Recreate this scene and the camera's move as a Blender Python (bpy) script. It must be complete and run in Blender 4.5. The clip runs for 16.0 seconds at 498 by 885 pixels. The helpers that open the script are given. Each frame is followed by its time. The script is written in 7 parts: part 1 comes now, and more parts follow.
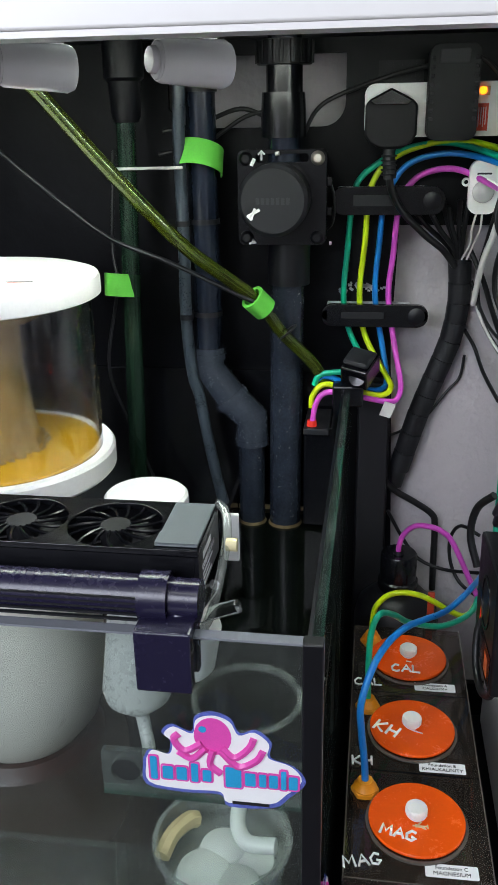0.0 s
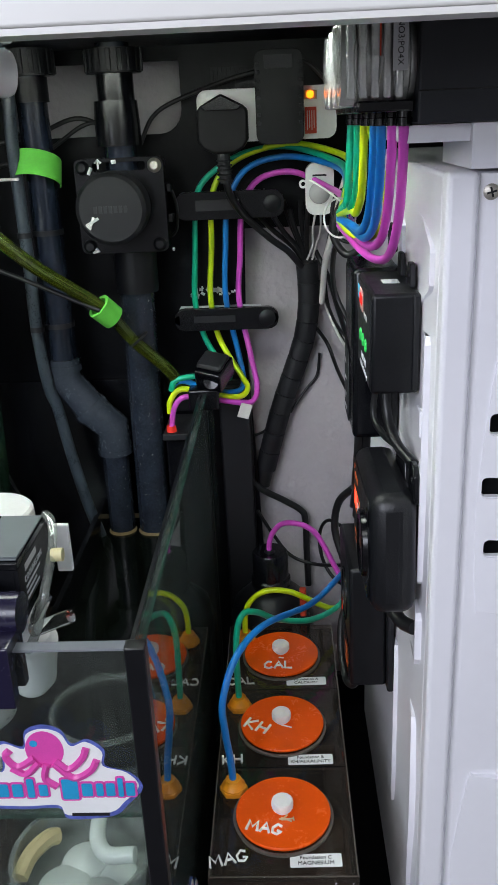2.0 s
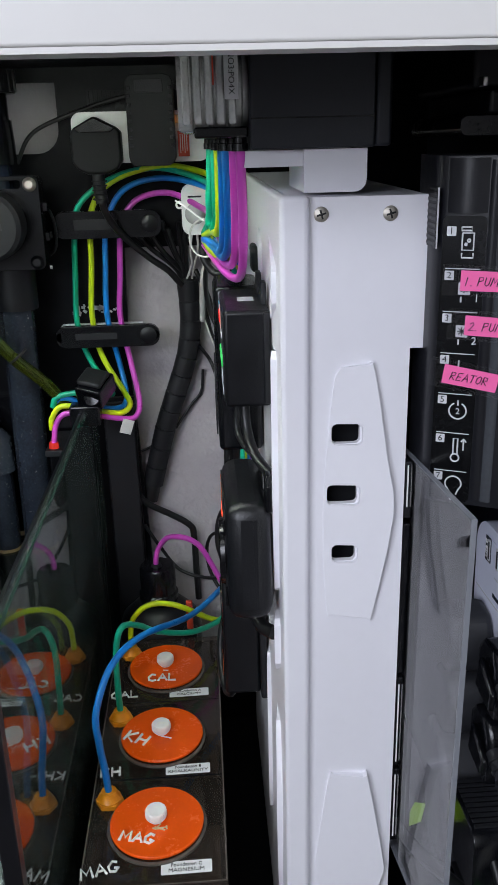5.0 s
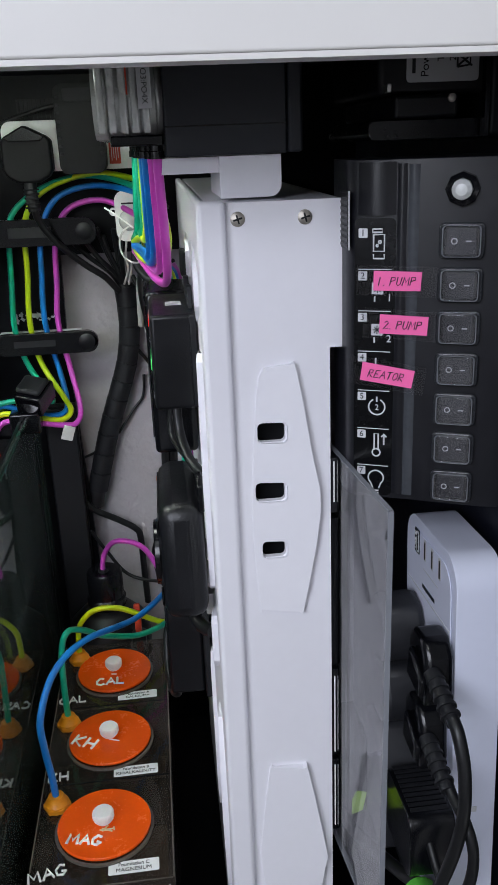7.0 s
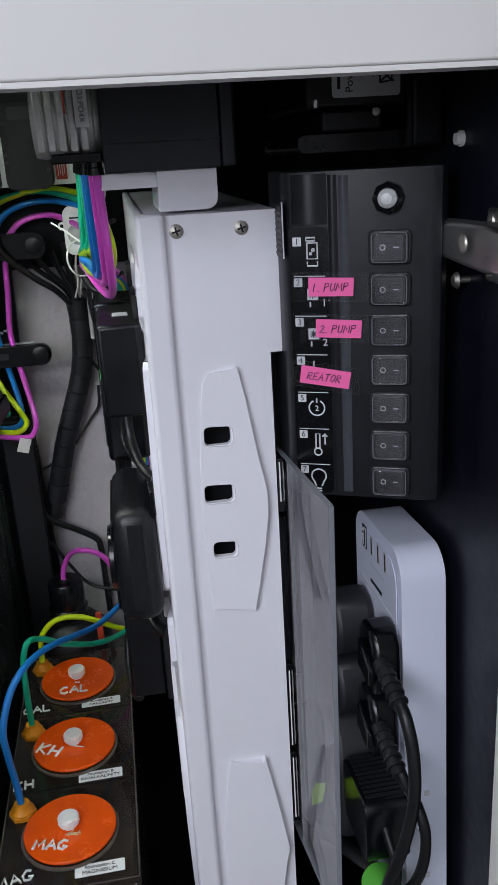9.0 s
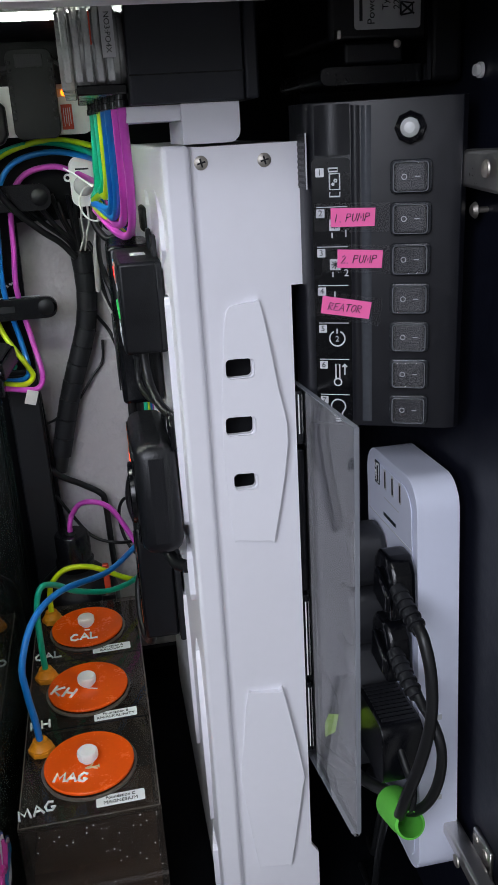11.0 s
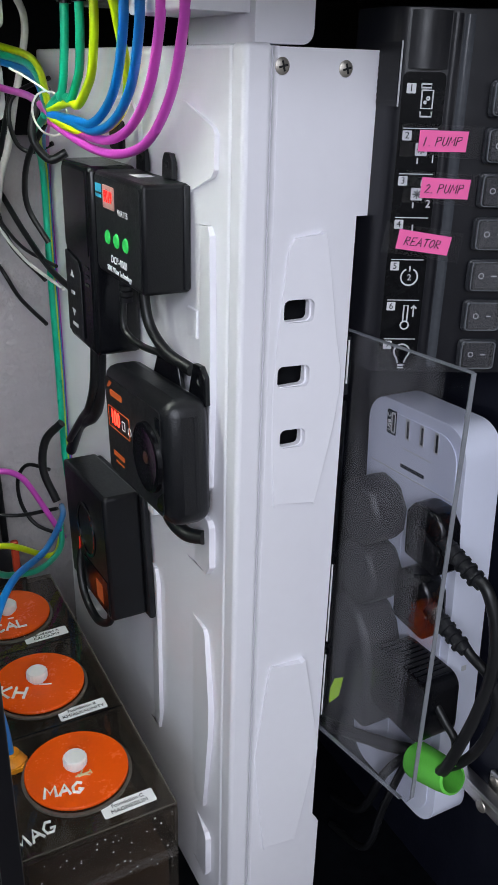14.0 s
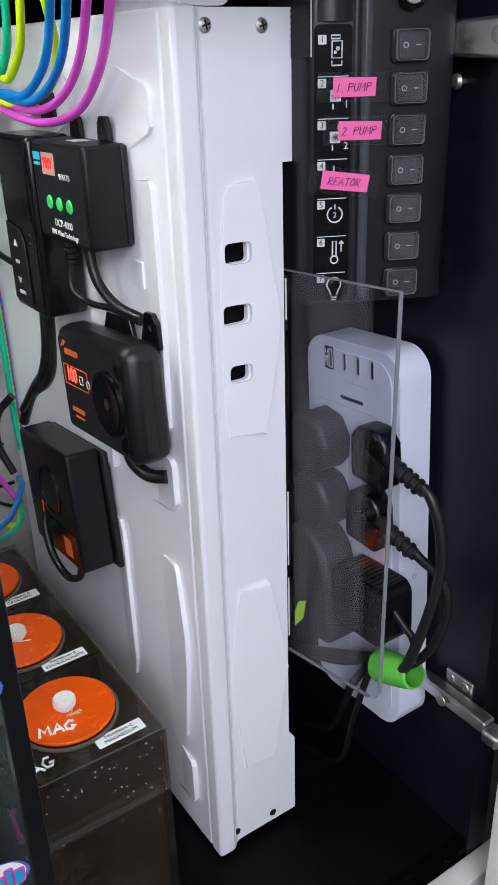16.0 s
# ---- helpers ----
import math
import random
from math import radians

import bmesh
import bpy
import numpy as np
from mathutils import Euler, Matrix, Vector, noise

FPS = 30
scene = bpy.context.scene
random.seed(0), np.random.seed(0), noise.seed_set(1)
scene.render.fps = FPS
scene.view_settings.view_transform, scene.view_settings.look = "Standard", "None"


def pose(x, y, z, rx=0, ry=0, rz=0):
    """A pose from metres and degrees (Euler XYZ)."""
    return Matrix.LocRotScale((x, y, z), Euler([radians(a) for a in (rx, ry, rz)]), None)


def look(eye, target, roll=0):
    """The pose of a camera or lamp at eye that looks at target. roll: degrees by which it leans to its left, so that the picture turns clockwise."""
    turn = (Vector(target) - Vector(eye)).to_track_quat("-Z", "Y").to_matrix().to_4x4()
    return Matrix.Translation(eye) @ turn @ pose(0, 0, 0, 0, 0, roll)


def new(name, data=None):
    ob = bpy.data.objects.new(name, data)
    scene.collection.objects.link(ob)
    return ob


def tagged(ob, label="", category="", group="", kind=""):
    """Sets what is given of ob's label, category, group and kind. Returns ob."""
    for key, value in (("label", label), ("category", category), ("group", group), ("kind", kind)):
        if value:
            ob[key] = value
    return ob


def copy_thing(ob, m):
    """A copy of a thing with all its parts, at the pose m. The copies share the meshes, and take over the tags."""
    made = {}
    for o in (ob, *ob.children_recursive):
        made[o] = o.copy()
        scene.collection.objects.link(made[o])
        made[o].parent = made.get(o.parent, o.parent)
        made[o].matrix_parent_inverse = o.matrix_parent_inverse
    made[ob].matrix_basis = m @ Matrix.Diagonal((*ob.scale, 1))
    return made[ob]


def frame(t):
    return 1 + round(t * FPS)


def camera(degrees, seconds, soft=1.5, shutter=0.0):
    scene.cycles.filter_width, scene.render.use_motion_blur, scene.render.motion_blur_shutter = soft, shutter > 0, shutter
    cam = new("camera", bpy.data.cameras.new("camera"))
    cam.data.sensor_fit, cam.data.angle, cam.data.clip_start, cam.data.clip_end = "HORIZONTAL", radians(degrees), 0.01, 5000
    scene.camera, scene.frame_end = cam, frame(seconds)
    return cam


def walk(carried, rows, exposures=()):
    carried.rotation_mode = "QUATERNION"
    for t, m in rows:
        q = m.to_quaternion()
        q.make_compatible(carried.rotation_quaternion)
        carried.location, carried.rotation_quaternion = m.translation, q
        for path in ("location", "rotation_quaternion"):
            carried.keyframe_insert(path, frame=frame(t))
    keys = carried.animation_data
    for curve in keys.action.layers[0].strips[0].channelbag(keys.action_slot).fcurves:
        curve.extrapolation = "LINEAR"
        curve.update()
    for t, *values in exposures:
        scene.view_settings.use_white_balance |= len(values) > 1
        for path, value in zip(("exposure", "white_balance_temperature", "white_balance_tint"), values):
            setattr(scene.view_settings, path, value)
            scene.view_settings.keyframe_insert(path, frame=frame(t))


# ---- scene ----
cam = camera(33.0, 16.0, soft=1.1)
PATH = [
    (0, (0.007, -0.01, 0.821), (-0.275, 1.83, 0.092), -1.1),
    (0.5, (0.024, -0.011, 0.818), (-0.207, 1.839, 0.095), -1.9),
    (1, (0.049, -0.008, 0.818), (-0.081, 1.853, 0.097), -2.1),
    (1.5, (0.058, -0.01, 0.818), (-0.029, 1.855, 0.101), -2.3),
    (2, (0.063, -0.009, 0.817), (-0.022, 1.856, 0.101), -2.6),
    (2.5, (0.072, -0.014, 0.821), (0.017, 1.853, 0.108), -2.4),
    (3, (0.08, -0.017, 0.819), (0.083, 1.853, 0.111), -1.9),
    (3.5, (0.088, -0.02, 0.819), (0.118, 1.852, 0.114), -1.8),
    (3.7, (0.094, -0.02, 0.817), (0.132, 1.853, 0.117), -1.9),
    (5.8, (0.114, -0.032, 0.817), (0.243, 1.845, 0.14), -1.3),
    (6, (0.118, -0.033, 0.822), (0.257, 1.842, 0.141), -1.4),
    (6.5, (0.125, -0.035, 0.822), (0.294, 1.839, 0.144), -1.9),
    (7, (0.127, -0.039, 0.818), (0.312, 1.835, 0.144), -2.3),
    (7.5, (0.135, -0.047, 0.821), (0.335, 1.828, 0.154), -2.7),
    (8, (0.141, -0.054, 0.823), (0.354, 1.821, 0.16), -3.1),
    (8.5, (0.146, -0.056, 0.823), (0.374, 1.818, 0.164), -3.5),
    (8.7, (0.143, -0.057, 0.822), (0.386, 1.816, 0.166), -3.5),
    (10.8, (0.108, -0.074, 0.798), (0.433, 1.774, 0.106), -3.6),
    (11, (0.105, -0.077, 0.795), (0.415, 1.771, 0.095), -3.3),
    (11.5, (0.102, -0.085, 0.797), (0.408, 1.754, 0.075), -2.7),
    (12, (0.086, -0.095, 0.797), (0.374, 1.74, 0.057), -2.3),
    (12.5, (0.066, -0.103, 0.791), (0.356, 1.727, 0.038), -2.3),
    (13, (0.029, -0.05, 0.785), (0.443, 1.748, 0.013), -0.9),
    (13.5, (-0.033, -0.01, 0.787), (0.644, 1.699, 0.0), 0.1),
    (14, (-0.058, 0.042, 0.775), (0.809, 1.651, -0.036), 1.5),
    (14.5, (-0.075, 0.093, 0.768), (0.95, 1.603, -0.05), 2.4),
    (15, (-0.077, 0.112, 0.745), (1.002, 1.575, -0.089), 2.0),
    (15.5, (-0.104, 0.037, 0.743), (0.989, 1.486, -0.098), 0.6),
    (16, (-0.099, 0.004, 0.761), (0.904, 1.518, -0.075), -1.8),
]
walk(cam, [(t, look(eye, target, roll)) for t, eye, target, roll in PATH],
     [(0, 0.46), (1, 0.30), (3.5, 0.27), (6, 0.24), (7, 0.22), (8.7, 0.0), (10.8, 0.12), (12.5, 0.20), (14, 0.23), (15, 0.27), (15.5, 0.42), (16, 0.46)])

# ---- light ----
world = bpy.data.worlds.new("room_air")
world.use_nodes = True
world.node_tree.nodes["Background"].inputs[0].default_value = (0.9, 0.92, 1.0, 1)
world.node_tree.nodes["Background"].inputs[1].default_value = 0.05
scene.world = world


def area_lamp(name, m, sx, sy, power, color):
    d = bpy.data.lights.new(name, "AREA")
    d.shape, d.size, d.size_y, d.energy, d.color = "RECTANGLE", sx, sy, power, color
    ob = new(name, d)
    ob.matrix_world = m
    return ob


# added fill lamps, unseen: bluish daylight from the front, a weak one above
area_lamp("front_fill_light", look((-0.60, -1.28, 1.37), (0.08, 0.4, 0.62)), 1.4, 1.05, 39.0, (0.82, 0.86, 0.985))
area_lamp("top_fill_light", look((-0.3, -0.75, 2.35), (-0.3, -0.75, 0)), 0.5, 0.5, 4.0, (0.92, 0.96, 0.95))
LED_STRENGTH = 20.0


# ---- materials ----
def lin(h):
    v = [int(h[i:i + 2], 16) / 255 for i in (0, 2, 4)]
    return tuple(a / 12.92 if a <= 0.04045 else ((a + 0.055) / 1.055) ** 2.4 for a in v)


def surf(name, color, rough=0.5, metal=0.0, var=0.12, scale=25.0, bump=0.0, bscale=300.0, dirt=None, dirt_at=0.62,
         trans=0.0, ior=1.5, coat=0.0, spec=0.5, piece=0.0):
    """A surface with broad and fine variation of colour and gloss, fine relief and, where given, dirt."""
    m = bpy.data.materials.new(name)
    m.use_nodes = True
    nt = m.node_tree
    b = nt.nodes["Principled BSDF"]
    col = lin(color) if isinstance(color, str) else color
    tc = nt.nodes.new("ShaderNodeTexCoord")
    n1 = nt.nodes.new("ShaderNodeTexNoise")
    n1.inputs["Scale"].default_value, n1.inputs["Detail"].default_value = scale, 5
    n2 = nt.nodes.new("ShaderNodeTexNoise")
    n2.inputs["Scale"].default_value, n2.inputs["Detail"].default_value = scale * 9, 3
    for n in (n1, n2):
        nt.links.new(tc.outputs["Object"], n.inputs["Vector"])
    add = nt.nodes.new("ShaderNodeMath")
    add.operation = "ADD"
    nt.links.new(n1.outputs["Fac"], add.inputs[0])
    nt.links.new(n2.outputs["Fac"], add.inputs[1])
    ramp = nt.nodes.new("ShaderNodeMapRange")
    ramp.inputs["From Min"].default_value, ramp.inputs["From Max"].default_value = 0.6, 1.4
    ramp.inputs["To Min"].default_value, ramp.inputs["To Max"].default_value = 1 - var, 1 + var
    nt.links.new(add.outputs[0], ramp.inputs["Value"])
    mul = nt.nodes.new("ShaderNodeVectorMath")
    mul.operation = "SCALE"
    mul.inputs[0].default_value = col
    nt.links.new(ramp.outputs[0], mul.inputs["Scale"])
    out = mul.outputs[0]
    if dirt:
        mix = nt.nodes.new("ShaderNodeMix")
        mix.data_type = "RGBA"
        n3 = nt.nodes.new("ShaderNodeTexNoise")
        n3.inputs["Scale"].default_value, n3.inputs["Detail"].default_value, n3.inputs["Roughness"].default_value = scale * 4, 8, 0.7
        nt.links.new(tc.outputs["Object"], n3.inputs["Vector"])
        r3 = nt.nodes.new("ShaderNodeMapRange")
        r3.inputs["From Min"].default_value, r3.inputs["From Max"].default_value = dirt_at, dirt_at + 0.1
        nt.links.new(n3.outputs["Fac"], r3.inputs["Value"])
        nt.links.new(r3.outputs[0], mix.inputs["Factor"])
        nt.links.new(out, mix.inputs["A"])
        mix.inputs["B"].default_value = (*lin(dirt), 1)
        out = mix.outputs["Result"]
    nt.links.new(out, b.inputs["Base Color"])
    rr = nt.nodes.new("ShaderNodeMapRange")
    rr.inputs["From Min"].default_value, rr.inputs["From Max"].default_value = 0.6, 1.4
    rr.inputs["To Min"].default_value, rr.inputs["To Max"].default_value = max(0.01, rough * (1 - min(0.2, 4 * var))), min(1, rough * (1 + min(0.2, 4 * var)))
    nt.links.new(add.outputs[0], rr.inputs["Value"])
    nt.links.new(rr.outputs[0], b.inputs["Roughness"])
    b.inputs["Metallic"].default_value, b.inputs["IOR"].default_value = metal, ior
    b.inputs["Transmission Weight"].default_value, b.inputs["Coat Weight"].default_value = trans, coat
    b.inputs["Specular IOR Level"].default_value = spec
    if bump:
        n4 = nt.nodes.new("ShaderNodeTexNoise")
        n4.inputs["Scale"].default_value, n4.inputs["Detail"].default_value = bscale, 4
        nt.links.new(tc.outputs["Object"], n4.inputs["Vector"])
        bm = nt.nodes.new("ShaderNodeBump")
        bm.inputs["Strength"].default_value, bm.inputs["Distance"].default_value = bump, 0.002
        nt.links.new(n4.outputs["Fac"], bm.inputs["Height"])
        nt.links.new(bm.outputs[0], b.inputs["Normal"])
    return m


def glow(name, color, strength):
    m = bpy.data.materials.new(name)
    m.use_nodes = True
    b = m.node_tree.nodes["Principled BSDF"]
    b.inputs["Base Color"].default_value = (*lin(color), 1)
    b.inputs["Emission Color"].default_value = (*lin(color), 1)
    b.inputs["Emission Strength"].default_value = strength
    return m


def clear_sheet(name, tint, rough=0.01, base=0.04, haze=0.0, haze_color=(0.6, 0.66, 0.63)):
    """Flat clear glazing: see-through, with gloss that grows towards grazing view and a patchy diffuse haze."""
    m = bpy.data.materials.new(name)
    m.use_nodes = True
    nt = m.node_tree
    nt.nodes.remove(nt.nodes["Principled BSDF"])
    lw = nt.nodes.new("ShaderNodeLayerWeight")
    lw.inputs["Blend"].default_value = 0.5
    pw = nt.nodes.new("ShaderNodeMath")
    pw.operation = "POWER"
    pw.inputs[1].default_value = 5.0
    nt.links.new(lw.outputs["Facing"], pw.inputs[0])
    rg = nt.nodes.new("ShaderNodeMapRange")
    rg.inputs["To Min"].default_value = base
    nt.links.new(pw.outputs[0], rg.inputs["Value"])
    clear = nt.nodes.new("ShaderNodeBsdfTransparent")
    clear.inputs["Color"].default_value = (*tint, 1)
    gloss = nt.nodes.new("ShaderNodeBsdfGlossy")
    gloss.inputs["Roughness"].default_value = rough
    mix = nt.nodes.new("ShaderNodeMixShader")
    nt.links.new(rg.outputs[0], mix.inputs[0])
    nt.links.new(clear.outputs[0], mix.inputs[1])
    nt.links.new(gloss.outputs[0], mix.inputs[2])
    out = mix.outputs[0]
    if haze:
        tc = nt.nodes.new("ShaderNodeTexCoord")
        noi = nt.nodes.new("ShaderNodeTexNoise")
        noi.inputs["Scale"].default_value, noi.inputs["Detail"].default_value, noi.inputs["Roughness"].default_value = 14, 8, 0.7
        nt.links.new(tc.outputs["Object"], noi.inputs["Vector"])
        fr = nt.nodes.new("ShaderNodeMapRange")
        fr.inputs["From Min"].default_value, fr.inputs["From Max"].default_value = 0.35, 0.75
        fr.inputs["To Min"].default_value, fr.inputs["To Max"].default_value = haze * 0.3, haze * 1.7
        nt.links.new(noi.outputs["Fac"], fr.inputs["Value"])
        dull = nt.nodes.new("ShaderNodeBsdfDiffuse")
        dull.inputs["Color"].default_value = (*haze_color, 1)
        mix2 = nt.nodes.new("ShaderNodeMixShader")
        nt.links.new(fr.outputs[0], mix2.inputs[0])
        nt.links.new(out, mix2.inputs[1])
        nt.links.new(dull.outputs[0], mix2.inputs[2])
        out = mix2.outputs[0]
    nt.links.new(out, nt.nodes["Material Output"].inputs["Surface"])
    return m


def wallpaper():
    m = surf("embossed_wallpaper", "b4afb2", 0.75, var=0.05, scale=9)
    nt = m.node_tree
    b = nt.nodes["Principled BSDF"]
    tc = nt.nodes.new("ShaderNodeTexCoord")
    wave = nt.nodes.new("ShaderNodeTexWave")
    wave.bands_direction = "X"
    wave.inputs["Scale"].default_value, wave.inputs["Distortion"].default_value, wave.inputs["Detail"].default_value = 7.0, 3.0, 2
    vor = nt.nodes.new("ShaderNodeTexVoronoi")
    vor.inputs["Scale"].default_value = 120
    noi = nt.nodes.new("ShaderNodeTexNoise")
    noi.inputs["Scale"].default_value, noi.inputs["Detail"].default_value = 150, 3
    for n in (wave, vor, noi):
        nt.links.new(tc.outputs["Object"], n.inputs["Vector"])
    mul = nt.nodes.new("ShaderNodeMath")
    mul.operation = "MULTIPLY"
    nt.links.new(wave.outputs["Fac"], mul.inputs[0])
    nt.links.new(vor.outputs["Distance"], mul.inputs[1])
    add = nt.nodes.new("ShaderNodeMath")
    nt.links.new(mul.outputs[0], add.inputs[0])
    nt.links.new(noi.outputs["Fac"], add.inputs[1])
    bump = nt.nodes.new("ShaderNodeBump")
    bump.inputs["Strength"].default_value, bump.inputs["Distance"].default_value = 0.32, 0.004
    nt.links.new(add.outputs[0], bump.inputs["Height"])
    nt.links.new(bump.outputs[0], b.inputs["Normal"])
    return m


M_RAIL = surf("white_gloss_laminate", "e8e6e3", 0.3, var=0.004, scale=3)
M_CLAMP = surf("shiny_white_plastic", "f6f6f8", 0.16, var=0.01, scale=20, coat=0.5)
M_WHITE = surf("white_abs_plastic", "efeef4", 0.42, var=0.012, scale=14, bump=0.015, bscale=900)
M_WHITE2 = surf("white_plastic", "f0f0ee", 0.35, var=0.04, scale=40)
M_STRIP = surf("white_satin_plastic", "dfe3f4", 0.38, var=0.012, scale=20)
M_BLACKWALL = surf("black_laminate", "11131e", 0.42, var=0.3, scale=12, bump=0.06, dirt="26272d", dirt_at=0.72, spec=0.36)
M_BOARD = surf("black_backboard", "05060a", 0.4, var=0.4, scale=15, bump=0.25, bscale=60, dirt="1c1e22", dirt_at=0.72, spec=0.14)
M_FLOOR = surf("black_rubber_liner", "06070b", 0.55, var=0.3, scale=20, bump=0.3, bscale=120, dirt="2a2b2d", dirt_at=0.74, spec=0.1)
M_BLACK = surf("black_abs", "0d0e12", 0.38, var=0.25, scale=60, bump=0.08, bscale=1200, spec=0.36)
M_ADAPTER = surf("matt_black_adapter", "08080b", 0.5, var=0.2, scale=60, bump=0.08, bscale=1200, spec=0.25)
M_PUMPBOX = surf("charcoal_pump_housing", "1c1f27", 0.45, var=0.12, scale=30, bump=0.05, bscale=1200)
M_BLACKG = surf("black_gloss_plastic", "0b0c10", 0.22, var=0.25, scale=40, dirt="3c3d42", dirt_at=0.75, spec=0.45)
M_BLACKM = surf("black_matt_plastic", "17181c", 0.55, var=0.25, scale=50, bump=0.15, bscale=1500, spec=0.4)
M_DUSTY = surf("dusty_black_plastic", "111216", 0.36, var=0.3, scale=50, bump=0.12, bscale=800, dirt="4d4d4c", dirt_at=0.72)
M_GREYP = surf("grey_pvc", "333942", 0.25, var=0.25, scale=40, bump=0.06, dirt="83878a", dirt_at=0.70)
M_PIPE2 = surf("scaled_pvc_pipe", "252b35", 0.22, var=0.4, scale=55, bump=0.12, dirt="8f918e", dirt_at=0.62)
M_PIPE = surf("dark_pvc_pipe", "1c2330", 0.17, var=0.3, scale=30, bump=0.05, dirt="a9aaa8", dirt_at=0.70)
M_FLEX = surf("grey_flexible_hose", "39424a", 0.3, var=0.3, scale=60, dirt="7c7d78", dirt_at=0.68)
M_CABLE = surf("black_cable", "131416", 0.4, var=0.2, scale=80)
M_WCABLE = surf("white_cable", "d2d0cc", 0.45, var=0.06, scale=60)
M_TEAL = surf("teal_tubing", "0aa983", 0.3, var=0.03, scale=12)
M_LIME = surf("lime_tubing", "c5df12", 0.3, var=0.03, scale=12)
M_BLUE = surf("blue_tubing", "0f79c8", 0.3, var=0.03, scale=12)
M_PINK = surf("magenta_tubing", "cf4fc0", 0.3, var=0.03, scale=12)
M_GREEN = surf("green_hook_tape", "66cc48", 0.7, var=0.1, scale=70, bump=0.3, bscale=1500)
M_ORANGE = surf("orange_acrylic", "f0580a", 0.25, var=0.05, scale=50)
M_GLAND = surf("orange_nylon", "dd8d14", 0.4, var=0.15, scale=120)
M_SMOKE = clear_sheet("smoked_acrylic", (0.66, 0.61, 0.56), 0.04, 0.05, 0.03, (0.5, 0.45, 0.4))
M_CUTEDGE = surf("smoked_cut_edge", "6f6860", 0.15, var=0.3, scale=40, trans=0.3)
M_LIQUID = surf("dark_liquid", "5a4a3c", 0.25, var=0.3, scale=20)
M_GLASS = clear_sheet("clear_glass", (0.90, 0.95, 0.93), 0.02, 0.06, 0.018)
M_GLASSEDGE = surf("green_glass_edge", "5f8a7b", 0.08, var=0.15, scale=50, trans=0.85)
# greenish haze: dust on the pane plus its reflections, put into the colour
M_GLASS2 = clear_sheet("haze_sheen_glass", (0.88, 0.95, 0.92), 0.02, 0.10, 0.045, (0.42, 0.55, 0.5))
M_ACRYL = clear_sheet("clear_acrylic", (0.93, 0.93, 0.95))
M_FOIL = surf("crinkled_clear_shell", "f2f4f3", 0.1, metal=0.2, var=0.06, scale=80, bump=1.0, bscale=120, trans=0.45, spec=0.9)
M_CLEARP = surf("clear_plastic", (0.95, 0.96, 0.97), 0.08, var=0.02, scale=60, trans=1.0, ior=1.49)
M_CUPWALL = clear_sheet("frosted_cup_wall", (0.86, 0.9, 0.88), 0.12, 0.10, 0.16, (0.75, 0.78, 0.74))
M_CUPWATER = clear_sheet("milky_cup_water", (0.82, 0.85, 0.83), 0.03, 0.06, 0.22, (0.72, 0.74, 0.7))
M_STRIPCLEAR = clear_sheet("grey_clear_strip", (0.72, 0.76, 0.74), 0.05, 0.10, 0.14, (0.5, 0.55, 0.53))
M_MILKY = surf("milky_plastic", "eceeec", 0.22, var=0.05, scale=40, trans=0.35, ior=1.45)
M_FROST = surf("frosted_plastic", "d3d6d2", 0.28, var=0.05, scale=30, trans=0.25, ior=1.4)
M_BLACK2 = surf("black_label_film", "07080b", 0.25, var=0.15, scale=40, spec=0.3)
M_RIBSHINE = surf("grey_highlight_rib", "44474c", 0.22, var=0.15, scale=30)
M_BAG = surf("milky_bag_film", "eff3ef", 0.2, var=0.03, scale=30, trans=0.3, ior=1.35)
M_BAR = surf("black_smooth_housing", "13141a", 0.36, var=0.15, scale=20, bump=0.05, bscale=1500, spec=0.5)
M_COVER2 = clear_sheet("clear_rubber_dome", (0.93, 0.93, 0.94), 0.1, 0.05, 0.04, (0.7, 0.7, 0.72))
M_COVER = surf("clear_rubber_cover", "3c3e43", 0.13, var=0.1, scale=120, trans=0.45, ior=1.4)
M_COVERGLINT = surf("rubber_rim_glint", "8f9298", 0.12, var=0.1, scale=160, trans=0.5, ior=1.4)
M_ROCKER = surf("dark_grey_rocker", "2b2c31", 0.3, var=0.1, scale=80)
M_BROWN = surf("rusty_brown_base", "3a1c14", 0.45, var=0.4, scale=25, dirt="5c2c1c", dirt_at=0.6)
M_HOSE = surf("algae_green_hose", "45520e", 0.07, var=0.35, scale=60, trans=0.45, ior=1.45, coat=0.6, dirt="8c9a2c", dirt_at=0.62)
M_GPIPE = surf("algae_green_pipe", "1f3528", 0.2, var=0.4, scale=40, trans=0.25, dirt="54664c", dirt_at=0.66)
M_WATER = surf("dark_water", "20261f", 0.03, var=0.1, scale=10, trans=0.75, ior=1.33, bump=0.03, bscale=40)
M_WATER2 = surf("cloudy_water", "b8a894", 0.05, var=0.06, scale=10, trans=0.95, ior=1.33)
# the pale colour carries the glow and reflection of cut edges
M_GLEAMEDGE = surf("pale_gleam_edge", "8f939b", 0.2, var=0.02, scale=90, trans=0.3)
M_SKBODY = surf("milky_skimmer_wall", "e6e2d8", 0.3, var=0.03, scale=9, trans=0.12)
M_SKIM = surf("yellow_skimmate", "c4961a", 0.18, var=0.12, scale=14, dirt="5c4212", dirt_at=0.70)
M_FOAM = surf("brown_foam_neck", "dcc184", 0.15, var=0.10, scale=10, trans=0.7)
M_CHROME = surf("nickel_steel", "d3d0cc", 0.33, metal=1.0, var=0.06, scale=90)
M_STEEL = surf("screw_steel", "c4beb5", 0.5, metal=1.0, var=0.15, scale=200)
M_SILIC = surf("black_silicone", "0c0d12", 0.35, var=0.2, scale=60)
